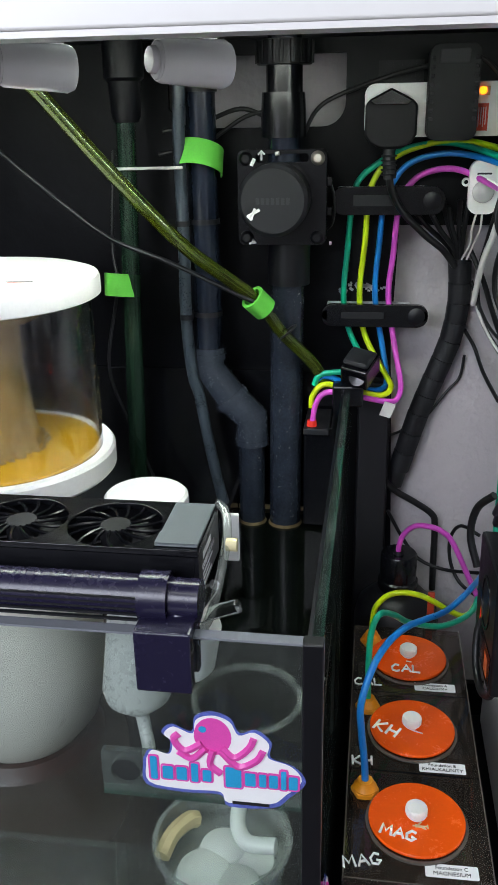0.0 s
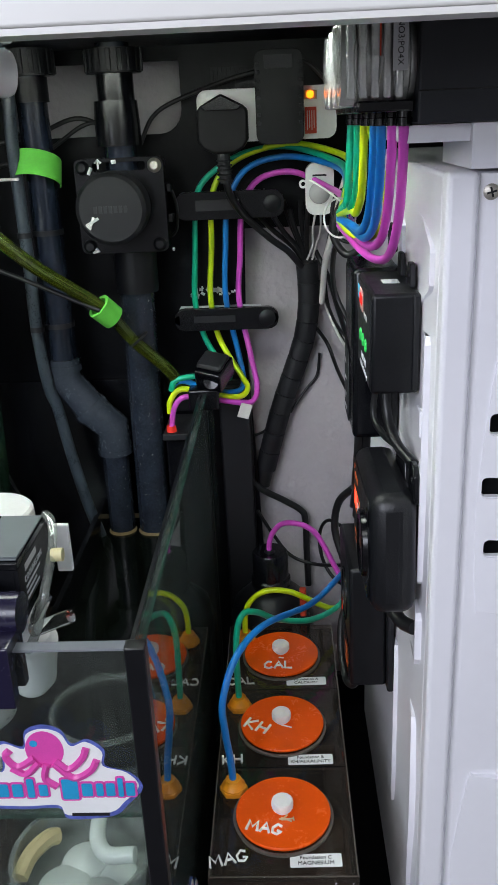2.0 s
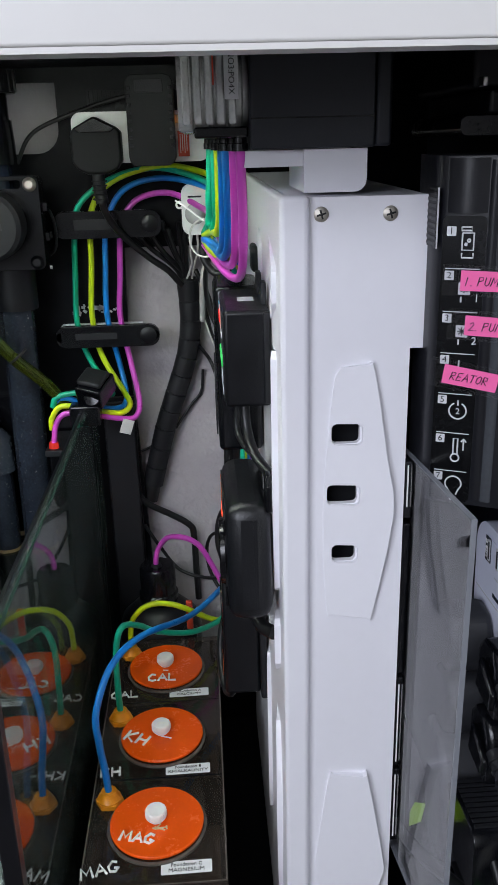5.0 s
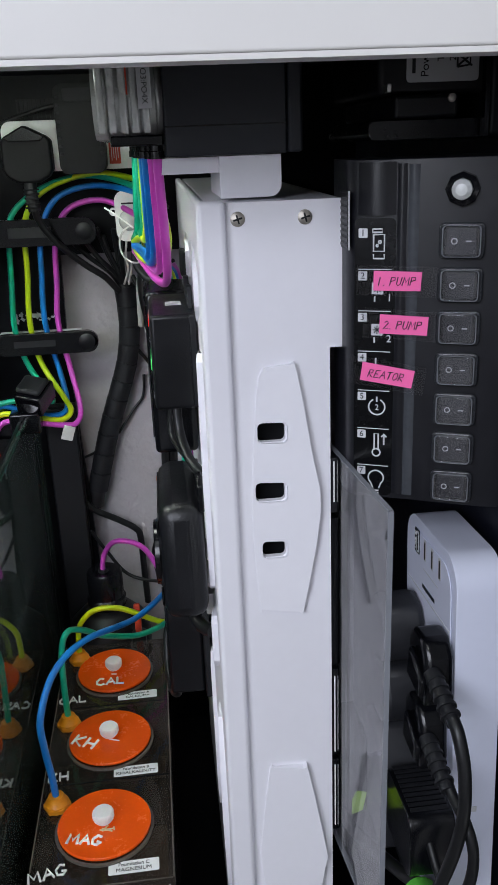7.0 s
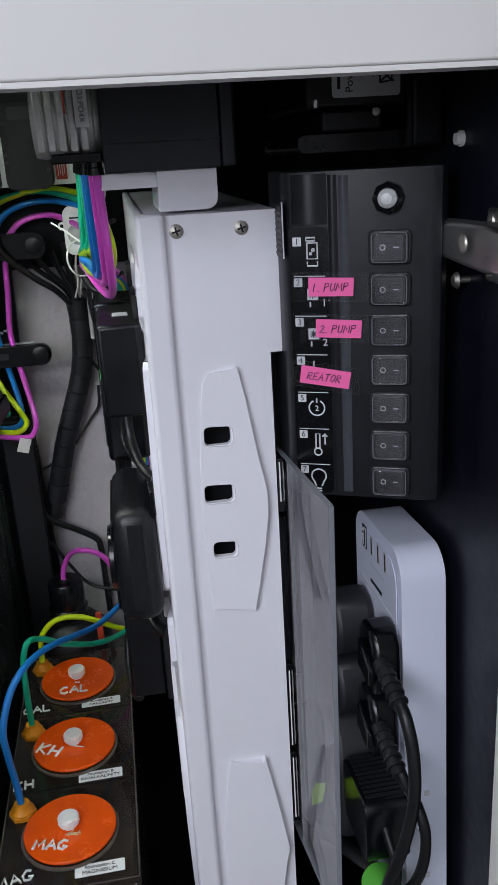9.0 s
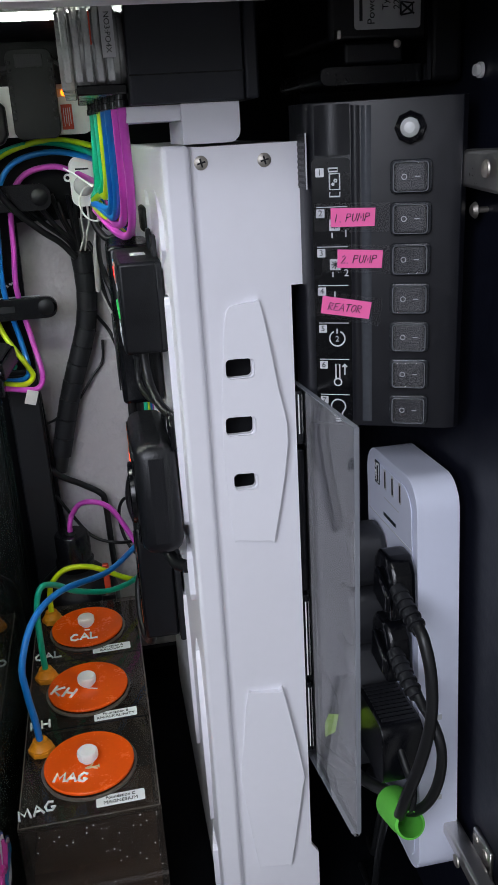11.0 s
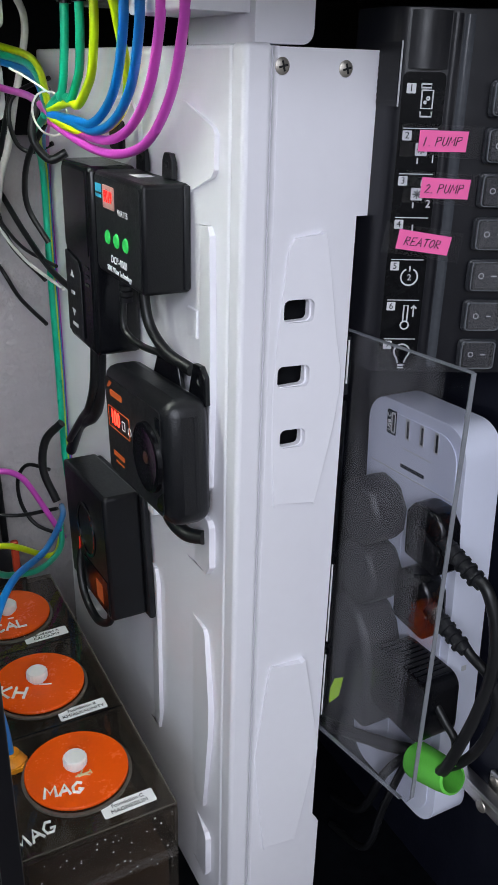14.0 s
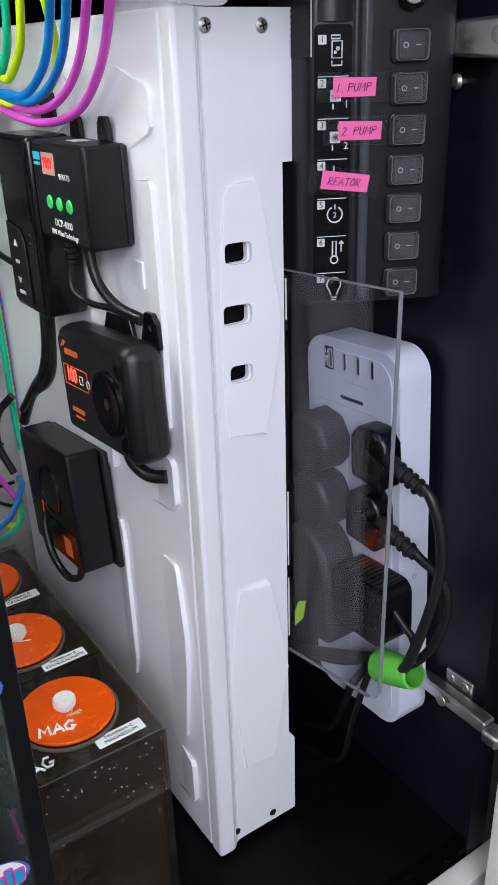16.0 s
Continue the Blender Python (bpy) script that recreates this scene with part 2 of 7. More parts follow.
M_WALL = surf("room_wall_paint", "c9c8c6", 0.8, var=0.04, scale=4, bump=0.05, bscale=80)
M_CARPET = surf("room_floor_grey", "4a4540", 0.85, var=0.15, scale=8, bump=0.3, bscale=200)
M_PAPER = wallpaper()
M_LABEL = surf("white_label", "f2f2f2", 0.5, var=0.02, scale=80)
M_LABELG = surf("silver_label", "c9cacd", 0.4, var=0.03, scale=80)
M_INK = surf("black_ink", "15151a", 0.6, var=0.05)
M_CHALK = surf("white_paint_marker", "f4f4f0", 0.6, var=0.05, scale=200)
M_PRINT = surf("white_print", "d9dadd", 0.5, var=0.04, scale=200)
M_GPRINT = surf("grey_print", "26272c", 0.5, var=0.05, scale=200)
M_NOTE = surf("pink_paper_note", "ff6cb0", 0.6, var=0.03, scale=60)
M_LNOTE = surf("lime_paper_note", "a9d628", 0.65, var=0.05, scale=60)
M_TAPE = clear_sheet("clear_sticky_tape", (0.96, 0.96, 0.97), 0.08)
M_RED = glow("red_led_digits", "ff2a1c", 6.0)
M_RED2 = glow("red_display_digits", "f01408", 0.9)
M_REDDIM = glow("red_led_glow", "c0281a", 0.35)
M_PINKLCD = surf("lit_display_window", "d3a198", 0.3, var=0.08, scale=200)
M_GLED = glow("green_button_light", "2fb854", 0.3)
M_AMBER = glow("amber_neon", "ff7a10", 3.0)
M_ORANGEP = surf("orange_print", "d9642a", 0.5, var=0.06, scale=200)
M_CYANP = surf("cyan_print", "3fb8dd", 0.5, var=0.06, scale=200)
M_LEDBAR = glow("led_bar_light", "f6fff6", LED_STRENGTH)
M_REDLAB = surf("red_warning_label", "c8452a", 0.5, var=0.15, scale=150)
M_HOLO = surf("dark_glitter_border", "5a66b4", 0.25, var=0.6, scale=300, dirt="9aa6dc", dirt_at=0.66)
M_STKPINK = surf("pink_sticker_print", "e04fae", 0.35, var=0.1, scale=120)
M_STKBLUE = surf("blue_sticker_print", "2b9ccf", 0.35, var=0.1, scale=120)
M_GREYCOAT = surf("grey_anodised", "6d7478", 0.45, metal=0.3, var=0.1, scale=90, dirt="a9acab", dirt_at=0.72)
M_NAVY = surf("navy_black_plastic", "1c1932", 0.26, var=0.08, scale=30)
M_YELLOWED = surf("yellowed_plastic", "ded3a4", 0.45, var=0.1, scale=80)
M_TIDE = surf("waterline_crust", "75633f", 0.6, var=0.5, scale=120, bump=0.1)
M_BEIGE = surf("beige_flesh_media", "cdb98a", 0.5, var=0.2, scale=80)
M_GREYPLUG = surf("grey_black_plug", "222327", 0.5, var=0.08, scale=30, bump=0.02, bscale=400)


# ---- builders ----
def thing(name, label, category, group="", kind=""):
    return tagged(new(name), label, category, group, kind)


def finish(name, bm, material, parent=None, label="", bevel=0.0, smooth=True, kind=""):
    bmesh.ops.recalc_face_normals(bm, faces=bm.faces)
    me = bpy.data.meshes.new(name)
    bm.to_mesh(me)
    bm.free()
    me.materials.append(material)
    if smooth:
        me.shade_smooth()
        me.set_sharp_from_angle(angle=radians(38))
    ob = new(name, me)
    if parent:
        ob.parent = parent
    if bevel:
        mod = ob.modifiers.new("edge", "BEVEL")
        mod.width, mod.segments, mod.limit_method, mod.angle_limit = bevel, 3, "ANGLE", radians(40)
    return tagged(ob, label, kind=kind)


part = finish


def setting(name, bm, material, label, category, bevel=0.0):
    return tagged(finish(name, bm, material, None, "", bevel), label, category, kind="structure")


def B(*boxes, bm=None):
    """Boxes, each (x0, x1, y0, y1, z0, z1), in one bmesh."""
    bm = bm or bmesh.new()
    for x0, x1, y0, y1, z0, z1 in boxes:
        v = [bm.verts.new(p) for p in ((x0, y0, z0), (x1, y0, z0), (x1, y1, z0), (x0, y1, z0), (x0, y0, z1), (x1, y0, z1), (x1, y1, z1), (x0, y1, z1))]
        for f in ((0, 3, 2, 1), (4, 5, 6, 7), (0, 1, 5, 4), (1, 2, 6, 5), (2, 3, 7, 6), (3, 0, 4, 7)):
            bm.faces.new([v[i] for i in f])
    return bm


def turned(bm, m):
    bmesh.ops.transform(bm, matrix=m, verts=bm.verts)
    return bm


def smooth_path(pts, steps):
    p = [Vector(q) for q in pts]
    if len(p) < 3 or steps < 2:
        return p
    p = [p[0] * 2 - p[1]] + p + [p[-1] * 2 - p[-2]]
    out = []
    for i in range(1, len(p) - 2):
        a, b, c, d = p[i - 1:i + 3]
        for k in range(steps):
            t = k / steps
            out.append(0.5 * (2 * b + (c - a) * t + (2 * a - 5 * b + 4 * c - d) * t * t + (3 * b - a - 3 * c + d) * t ** 3))
    return out + [p[-2]]


def tube(pts, r, seg=10, steps=6, bm=None):
    """A round tube of radius r along a smooth line through the points."""
    bm = bm or bmesh.new()
    path = smooth_path(pts, steps)
    side = None
    rings = []
    for i, p in enumerate(path):
        d = (path[min(i + 1, len(path) - 1)] - path[max(i - 1, 0)]).normalized()
        if side is None:
            side = d.orthogonal().normalized()
        side = (side - d * side.dot(d)).normalized()
        up = d.cross(side)
        rings.append([bm.verts.new(p + r * (math.cos(a) * side + math.sin(a) * up)) for a in (2 * math.pi * k / seg for k in range(seg))])
    for a, b in zip(rings, rings[1:]):
        for k in range(seg):
            bm.faces.new((a[k], a[(k + 1) % seg], b[(k + 1) % seg], b[k]))
    bm.faces.new(rings[0][::-1])
    bm.faces.new(rings[-1])
    return bm


def lathe(profile, seg=32, m=None, bm=None):
    """A body of revolution about z from (radius, height) pairs."""
    bm = bm or bmesh.new()
    m = m or Matrix.Identity(4)
    rings = []
    for r, z in profile:
        if r < 1e-6:
            rings.append([bm.verts.new(m @ Vector((0, 0, z)))])
        else:
            rings.append([bm.verts.new(m @ Vector((r * math.cos(2 * math.pi * k / seg), r * math.sin(2 * math.pi * k / seg), z))) for k in range(seg)])
    for a, b in zip(rings, rings[1:]):
        for k in range(seg):
            q = [a[k % len(a)], a[(k + 1) % len(a)], b[(k + 1) % len(b)], b[k % len(b)]]
            q = [v for i, v in enumerate(q) if v not in q[:i]]
            if len(q) > 2:
                bm.faces.new(q)
    hollow = len(profile) > 3 and profile[0][0] > 0.0005 and profile[-1][0] > 0.0005
    if hollow:
        for k in range(seg):
            bm.faces.new((rings[-1][k], rings[-1][(k + 1) % seg], rings[0][(k + 1) % seg], rings[0][k]))
    for ring, flip in ((rings[0], True), (rings[-1], False)):
        if len(ring) > 2 and not hollow:
            bm.faces.new(ring[::-1] if flip else ring)
    return bm


def rod(p0, p1, r, r1=None, seg=20, bm=None):
    p0, p1 = Vector(p0), Vector(p1)
    m = Matrix.Translation(p0) @ (p1 - p0).to_track_quat("Z", "Y").to_matrix().to_4x4()
    return lathe([(r, 0), (r if r1 is None else r1, (p1 - p0).length)], seg, m, bm)


def plate(outer, holes, thick, m):
    """A flat plate from an outline and holes (local x, y), thick along local z from 0 up, placed by m."""
    bm = bmesh.new()
    edges = []
    for loop in (outer, *holes):
        vs = [bm.verts.new((x, y, 0)) for x, y in loop]
        edges += [bm.edges.new((vs[i], vs[(i + 1) % len(vs)])) for i in range(len(vs))]
    bmesh.ops.triangle_fill(bm, use_beauty=True, edges=edges)
    res = bmesh.ops.extrude_face_region(bm, geom=list(bm.faces))
    bmesh.ops.translate(bm, vec=(0, 0, thick), verts=[v for v in res["geom"] if isinstance(v, bmesh.types.BMVert)])
    return turned(bm, m)


def rounded(x0, x1, y0, y1, r, n=5):
    """A rounded rectangle's outline."""
    pts = []
    for cx, cy, a0 in ((x1 - r, y1 - r, 0), (x0 + r, y1 - r, 90), (x0 + r, y0 + r, 180), (x1 - r, y0 + r, 270)):
        pts += [(cx + r * math.cos(radians(a0 + 90 * k / n)), cy + r * math.sin(radians(a0 + 90 * k / n))) for k in range(n + 1)]
    return pts


def circle(cx, cy, r, n=24):
    return [(cx + r * math.cos(2 * math.pi * k / n), cy + r * math.sin(2 * math.pi * k / n)) for k in range(n)]


def text(name, words, size, material, parent, m, align="CENTER", stretch=1.0, label="", thick=0.0002):
    cu = bpy.data.curves.new(name, "FONT")
    cu.body, cu.size, cu.align_x, cu.align_y, cu.extrude = words, size, align, "CENTER", thick
    tmp = bpy.data.objects.new(name, cu)
    me = bpy.data.meshes.new_from_object(tmp)
    bpy.data.objects.remove(tmp)
    me.transform(m @ Matrix.Diagonal((stretch, 1, 1, 1)))
    me.materials.clear()
    me.materials.append(material)
    ob = new(name, me)
    ob.parent = parent
    return tagged(ob, label)


def strokes(lines, r, m, bm=None):
    """Marker handwriting: straight strokes (local x, y pairs) drawn as fine raised lines."""
    bm = bm or bmesh.new()
    for ln in lines:
        tube([m @ Vector((x, y, r * 0.3)) for x, y in ln], r, 6, 1, bm)
    return bm


def front(x, y, z, roll=0):
    """A frame for what is applied to a face that looks towards -y."""
    return pose(x, y, z, 90, 0, 0) @ pose(0, 0, 0, 0, 0, roll)


def leftside(x, y, z, roll=0):
    """A frame for what is applied to a face that looks towards -x."""
    return pose(x, y, z, 90, 0, -90) @ pose(0, 0, 0, 0, 0, roll)


def flat(x, y, z, turn=0):
    return pose(x, y, z, 0, 0, turn)


# ---- the room and the cabinet's shell ----
FL = 0.135
BACK = 0.850
RIGHT = 0.336
setting("wall_north", B((-2.2, 2.2, 0.876, 0.96, 0, 2.45)), M_PAPER, "pale grey embossed wallpaper on the wall behind the cabinet", "wall")
setting("wall_south", B((-2.2, 2.2, -1.48, -1.38, 0, 2.45)), M_WALL, "plain pale painted wall of the room", "wall")
setting("wall_west", B((-2.3, -2.2, -1.48, 0.96, 0, 2.45)), M_WALL, "plain pale painted wall of the room", "wall")
setting("wall_east", B((2.2, 2.3, -1.48, 0.96, 0, 2.45)), M_WALL, "plain pale painted wall of the room", "wall")
setting("floor", B((-2.2, 2.2, -1.38, 0.876, -0.05, 0)), M_CARPET, "plain grey floor of the room", "floor")
setting("ceiling", B((-2.2, 2.2, -1.38, 0.876, 2.45, 2.5)), M_WALL, "plain white ceiling of the room", "ceiling")

cab = thing("cabinet", "white aquarium cabinet with black interior, doors open", "cabinet")
part("cabinet_floor", B((-0.62, RIGHT, 0.338, 0.875, 0.10, FL)), M_FLOOR, cab, "black rubber-lined cabinet floor")
part("right_wall", B((RIGHT, 0.358, 0.336, 0.875, 0.0, 0.885)), M_BLACKWALL, cab, "black laminated side wall")
part("left_wall", B((-0.64, -0.62, 0.336, 0.875, 0.0, 0.885)), M_BLACKWALL, cab, "black laminated side wall")
part("cabinet_top", B((-0.64, 0.358, 0.336, 0.875, 0.885, 0.91)), M_BLACKWALL, cab, "black underside of the cabinet top")
rail = part("top_rail", B((-0.66, 0.38, 0.315, 0.3355, 0.8505, 1.05)), M_RAIL, cab, "glossy white front rail", bevel=0.0012)
part("edge_band", B((-0.66, 0.38, 0.3155, 0.335, 0.848, 0.8503)), M_RAIL, rail, "white edge banding")
part("bottom_rail", B((-0.66, 0.38, 0.315, 0.3355, 0.0, 0.118)), M_RAIL, cab, "white plinth rail", bevel=0.0012)
# the liner's torn front lip
bm = bmesh.new()
rnd = random.Random(4)
xs = [0.17 + 0.0085 * i for i in range(20)]
top = [(x, 0.345, FL + 0.0015) for x in xs]
lip = [(x, 0.331 + rnd.uniform(-0.006, 0.004), FL - 0.002 + rnd.uniform(-0.003, 0.002)) for x in xs]
va = [bm.verts.new(p) for p in top]
vb = [bm.verts.new(p) for p in lip]
for i in range(len(xs) - 1):
    bm.faces.new((va[i], va[i + 1], vb[i + 1], vb[i]))
bmesh.ops.solidify(bm, geom=list(bm.faces), thickness=0.0015)
part("liner_lip", bm, M_FLOOR, cab, "torn black liner edge")
# back board with its two openings
corner = [(-0.026 - 0.022 + 0.022 * math.cos(radians(a)), 0.808 + 0.022 + 0.022 * math.sin(radians(a))) for a in range(0, -91, -15)]
hole_top = [(-0.198, 0.872), (-0.026, 0.872)] + corner + [(-0.18, 0.808), (-0.198, 0.826)]
hole_low = [(0.029, 0.716), (0.315, 0.716), (0.315, 0.18), (0.04, 0.18), (0.0355, 0.36), (0.030, 0.50), (0.0255, 0.60)]
part("back_board", plate([(-0.62, FL), (RIGHT, FL), (RIGHT, 0.885), (-0.62, 0.885)], [hole_top, hole_low], 0.008, pose(0, BACK + 0.008, 0, 90)), M_BOARD, cab, "black back board with cut-outs")
part("door", B((0.3135, 0.3315, -0.16, 0.298, 0.11, 0.845)), M_RAIL, cab, "open white cabinet door", bevel=0.001)


def hinge(z, tip, half):
    h = thing("hinge", "nickel-plated concealed hinge screwed to black cabinet wall", "hinge", "door hinges")
    part("mounting_plate", B((RIGHT - 0.004, RIGHT, 0.345, 0.373, z - 0.022, z + 0.016)), M_CHROME, h, bevel=0.0015)
    for dz in (-0.014, 0.014):
        for dy in (-0.01, 0.009):
            part("screw", lathe([(0.0001, 0.0015), (0.0035, 0.001), (0.004, 0)], 12, pose(RIGHT - 0.004, 0.360 + dy * 0.8, z - 0.003 + dz * 0.9, 0, -90, 0)), M_STEEL, h)
    part("arm", plate([(tip - 0.005, -half), (tip, -half * 0.4), (tip, half * 0.4), (tip - 0.005, half * 0.8), (0.345, half), (0.318, half * 0.8), (0.318, -half * 1.2), (0.345, -half * 1.3)], [], 0.013,
                      Matrix(((0, 0, -1, RIGHT - 0.006), (1, 0, 0, 0), (0, 1, 0, z), (0, 0, 0, 1)))), M_CHROME, h, bevel=0.0025)
    part("cup_arm", B((0.312, 0.328, 0.302, 0.3175, z - 0.008, z + 0.0035)), M_CHROME, h, bevel=0.003)
    part("screw", lathe([(0.0001, 0.002), (0.0045, 0.001), (0.005, 0)], 12, pose(RIGHT - 0.022, 0.36, z, 0, -90, 0)), M_STEEL, h)
    return h


hinge(0.768, 0.424, 0.0105)
hinge(0.286, 0.404, 0.0055)
sc = thing("wall_screw", "steel pan-head screw standing out of black wall", "screw")
part("shank", rod((RIGHT, 0.402, 0.7425), (0.3275, 0.402, 0.7425), 0.0018, seg=10), M_STEEL, sc)
part("head", lathe([(0.0001, 0.003), (0.003, 0.0026), (0.0048, 0.0005), (0.0048, 0)], 14, pose(0.3285, 0.402, 0.7425, 0, -90, 0)), M_STEEL, sc)
sc2 = thing("wall_peg", "white plastic peg in black side wall", "peg")
part("peg", rod((RIGHT, 0.416, 0.819), (0.331, 0.416, 0.819), 0.0032, seg=14), M_WHITE2, sc2)
part("peg_flange", rod((RIGHT - 0.0005, 0.416, 0.819), (RIGHT - 0.0025, 0.416, 0.819), 0.0044, seg=14), M_WHITE2, sc2)

bar = thing("led_bar", "lit white light bar fixed under the cabinet top", "light bar")
part("housing", B((-0.50, 0.134, 0.538, 0.578, 0.8752, 0.885)), M_WHITE2, bar, bevel=0.002)
# lip added to hold the bar's glow off the white clamps
part("shield_lip", B((-0.50, 0.134, 0.5380, 0.5395, 0.8722, 0.8750)), M_WHITE2, bar)
part("diffuser", B((-0.498, 0.1335, 0.5400, 0.577, 0.8715, 0.8750)), M_LEDBAR, bar, "glowing white diffuser")

# ---- the white mounting panel ----
PX0, PX1, PY = 0.150, 0.234, 0.447
panel = thing("equipment_panel", "upright white plastic equipment mounting panel standing on black floor", "panel")
outline = [(0.1716, 0.144), (0.232, 0.144), (0.232, 0.226), (0.226, 0.236), (0.226, 0.700), (0.234, 0.700), (0.234, 0.786), (0.1716, 0.786)]
SLOTS = [rounded(0.1805, 0.1975, 0.6425, 0.6550, 0.003), rounded(0.1780, 0.1965, 0.6030, 0.6154, 0.003), rounded(0.1812, 0.1960, 0.5634, 0.5746, 0.003)]
PAD_SLOTS = [rounded(0.1803, 0.1988, 0.6420, 0.6555, 0.0035), rounded(0.1778, 0.1979, 0.6025, 0.6159, 0.0035), rounded(0.1810, 0.1973, 0.5629, 0.5751, 0.0035)]
part("front_plate", plate(outline, SLOTS, 0.004, front(0, PY + 0.004, 0)), M_WHITE, panel, smooth=False)
pad_up = [(0.1845, 0.690), (0.2000, 0.6915), (0.2042, 0.688), (0.2130, 0.634), (0.2178, 0.596), (0.2065, 0.527), (0.203, 0.523), (0.181, 0.525), (0.1775, 0.529), (0.1745, 0.597), (0.1800, 0.676)]


def pad(outline, holes):
    """A raised pad: its flat top leans out to the right, its edges are softly rounded."""
    bm = plate(outline, holes, 0.002, front(0, PY, 0))
    x0 = min(x for x, z in outline)
    top = [v for v in bm.verts if v.co.y < PY - 0.001]
    for v in bm.verts:
        if v in top:
            v.co.y = PY - 0.0004 - 0.0064 * (v.co.x - x0) / 0.045
        else:
            v.co.y = PY + 0.0004
    part("raised_pad", bm, M_WHITE, panel, bevel=0.0019)


pad([(p.x, p.y) for p in smooth_path([(x + 0.0008, z, 0) for x, z in pad_up + pad_up[:1]], 3)][:-1], PAD_SLOTS)
pad_low = [(0.183, 0.3965), (0.2035, 0.395), (0.2075, 0.391), (0.2197, 0.318), (0.2185, 0.305), (0.2075, 0.229), (0.204, 0.2245), (0.184, 0.224), (0.180, 0.228), (0.1713, 0.310), (0.1716, 0.327), (0.1795, 0.392)]
pad([(p.x, p.y) for p in smooth_path([(x + 0.0008, z, 0) for x, z in pad_low + pad_low[:1]], 3)][:-1], [])
cove = bmesh.new()
cs = [(0.1664, PY + 0.004)] + [(0.1664 + 0.0054 * (1 - math.cos(radians(a))) , PY - 0.0034 + 0.0036 * math.sin(radians(a))) for a in range(0, 91, 10)] + [(0.1718, PY + 0.004)]
lo, hi = ([cove.verts.new((x, y, z)) for x, y in cs] for z in (0.1425, 0.7862))
for k in range(len(cs)):
    cove.faces.new((lo[k], lo[(k + 1) % len(cs)], hi[(k + 1) % len(cs)], hi[k]))
cove.faces.new(lo[::-1])
cove.faces.new(hi)
part("cove", cove, M_WHITE, panel, "hollow moulding beside the corner post")
part("corner_post", B((PX0, 0.1665, PY - 0.0042, 0.458, 0.139, 0.7875)), M_WHITE, panel, bevel=0.003)
part("side_plate", B((PX0 + 0.0003, PX0 + 0.006, 0.4585, 0.835, 0.140, 0.7865)), M_WHITE, panel, bevel=0.002)
part("right_plate", B((0.2205, 0.2255, PY + 0.0045, 0.835, 0.150, 0.7)), M_WHITE, panel)
part("top_plate", B((0.157, 0.2335, PY + 0.0045, 0.835, 0.7815, 0.7858)), M_WHITE, panel)
# black sheet stands in for the shade behind the slots
part("slot_shade_sheet", B((0.168, 0.218, PY + 0.02, PY + 0.022, 0.15, 0.70)), M_BLACKM, panel, "black sheet put in for the shade inside the panel")

def side_pad(pts, d=0.0035):
    # outline in (depth, height); depth runs away from the door
    bm = plate([(-y, z) for y, z in pts], [], d, leftside(PX0 + 0.0008, 0, 0))
    y0, y1 = min(y for y, z in pts), max(y for y, z in pts)
    for v in bm.verts:
        v.co.x += max(0.0, PX0 + 0.0008 - v.co.x) * 1.25 * (v.co.y - y0) / (y1 - y0)
    return part("side_pad", bm, M_WHITE, panel, bevel=0.0006)


side_pad([(0.545, 0.760), (0.5142, 0.7575), (0.474, 0.7465), (0.4705, 0.743), (0.4715, 0.7245), (0.475, 0.7205), (0.5145, 0.7065), (0.555, 0.708), (0.555, 0.756)])
side_pad([(0.66, 0.752), (0.60, 0.755), (0.585, 0.745), (0.584, 0.725), (0.6216, 0.7125), (0.66, 0.712)])
side_pad([(0.505, 0.691), (0.479, 0.6935), (0.4745, 0.689), (0.4715, 0.60), (0.475, 0.53), (0.4785, 0.526), (0.505, 0.524)], 0.005)
side_pad([(0.5165, 0.506), (0.476, 0.5055), (0.4718, 0.502), (0.4712, 0.472), (0.479, 0.4625), (0.5165, 0.457)], 0.005)
side_pad([(0.512, 0.412), (0.484, 0.4145), (0.4805, 0.411), (0.4715, 0.355), (0.4722, 0.325), (0.484, 0.246), (0.488, 0.2415), (0.522, 0.239)], 0.005)
side_pad([(0.512, 0.224), (0.479, 0.2225), (0.475, 0.219), (0.475, 0.182), (0.480, 0.174), (0.512, 0.168)], 0.005)
side_pad([(0.60, 0.41), (0.575, 0.412), (0.57, 0.40), (0.57, 0.27), (0.575, 0.25), (0.60, 0.245)], 0.004)
for y, z in ((0.53, 0.49), (0.555, 0.50), (0.575, 0.475)):
    part("clip_hook", B((PX0 - 0.005, PX0 + 0.001, y - 0.006, y + 0.006, z - 0.012, z + 0.006)), M_WHITE, panel, bevel=0.0012)
part("finger_slot", B((PX0 - 0.0012, PX0 + 0.001, 0.498, 0.512, 0.622, 0.640)), M_WHITE, panel, bevel=0.0008)


def cross_screw(x, z, parent, mat=M_STEEL, r=0.0042):
    s = part("screw", lathe([(0.0001, 0.0016), (r * 0.6, 0.0014), (r, 0.0003), (r, 0)], 18, front(x, PY - 0.0003, z)), mat, parent)
    bm = B((-r * 0.62, r * 0.62, -0.0005, 0.0005, 0.0014, 0.0018), (-0.0005, 0.0005, -r * 0.62, r * 0.62, 0.0014, 0.00181))
    part("cross_recess", turned(bm, front(x, PY - 0.0003, z, 15)), M_BLACKM, s)


for x, z in ((0.1735, 0.777), (0.2120, 0.7765)):
    cross_screw(x, z, panel)
for x, z in ((0.1695, 0.155), (0.2072, 0.153)):
    cross_screw(x, z, panel, M_BLACKG, 0.0033)

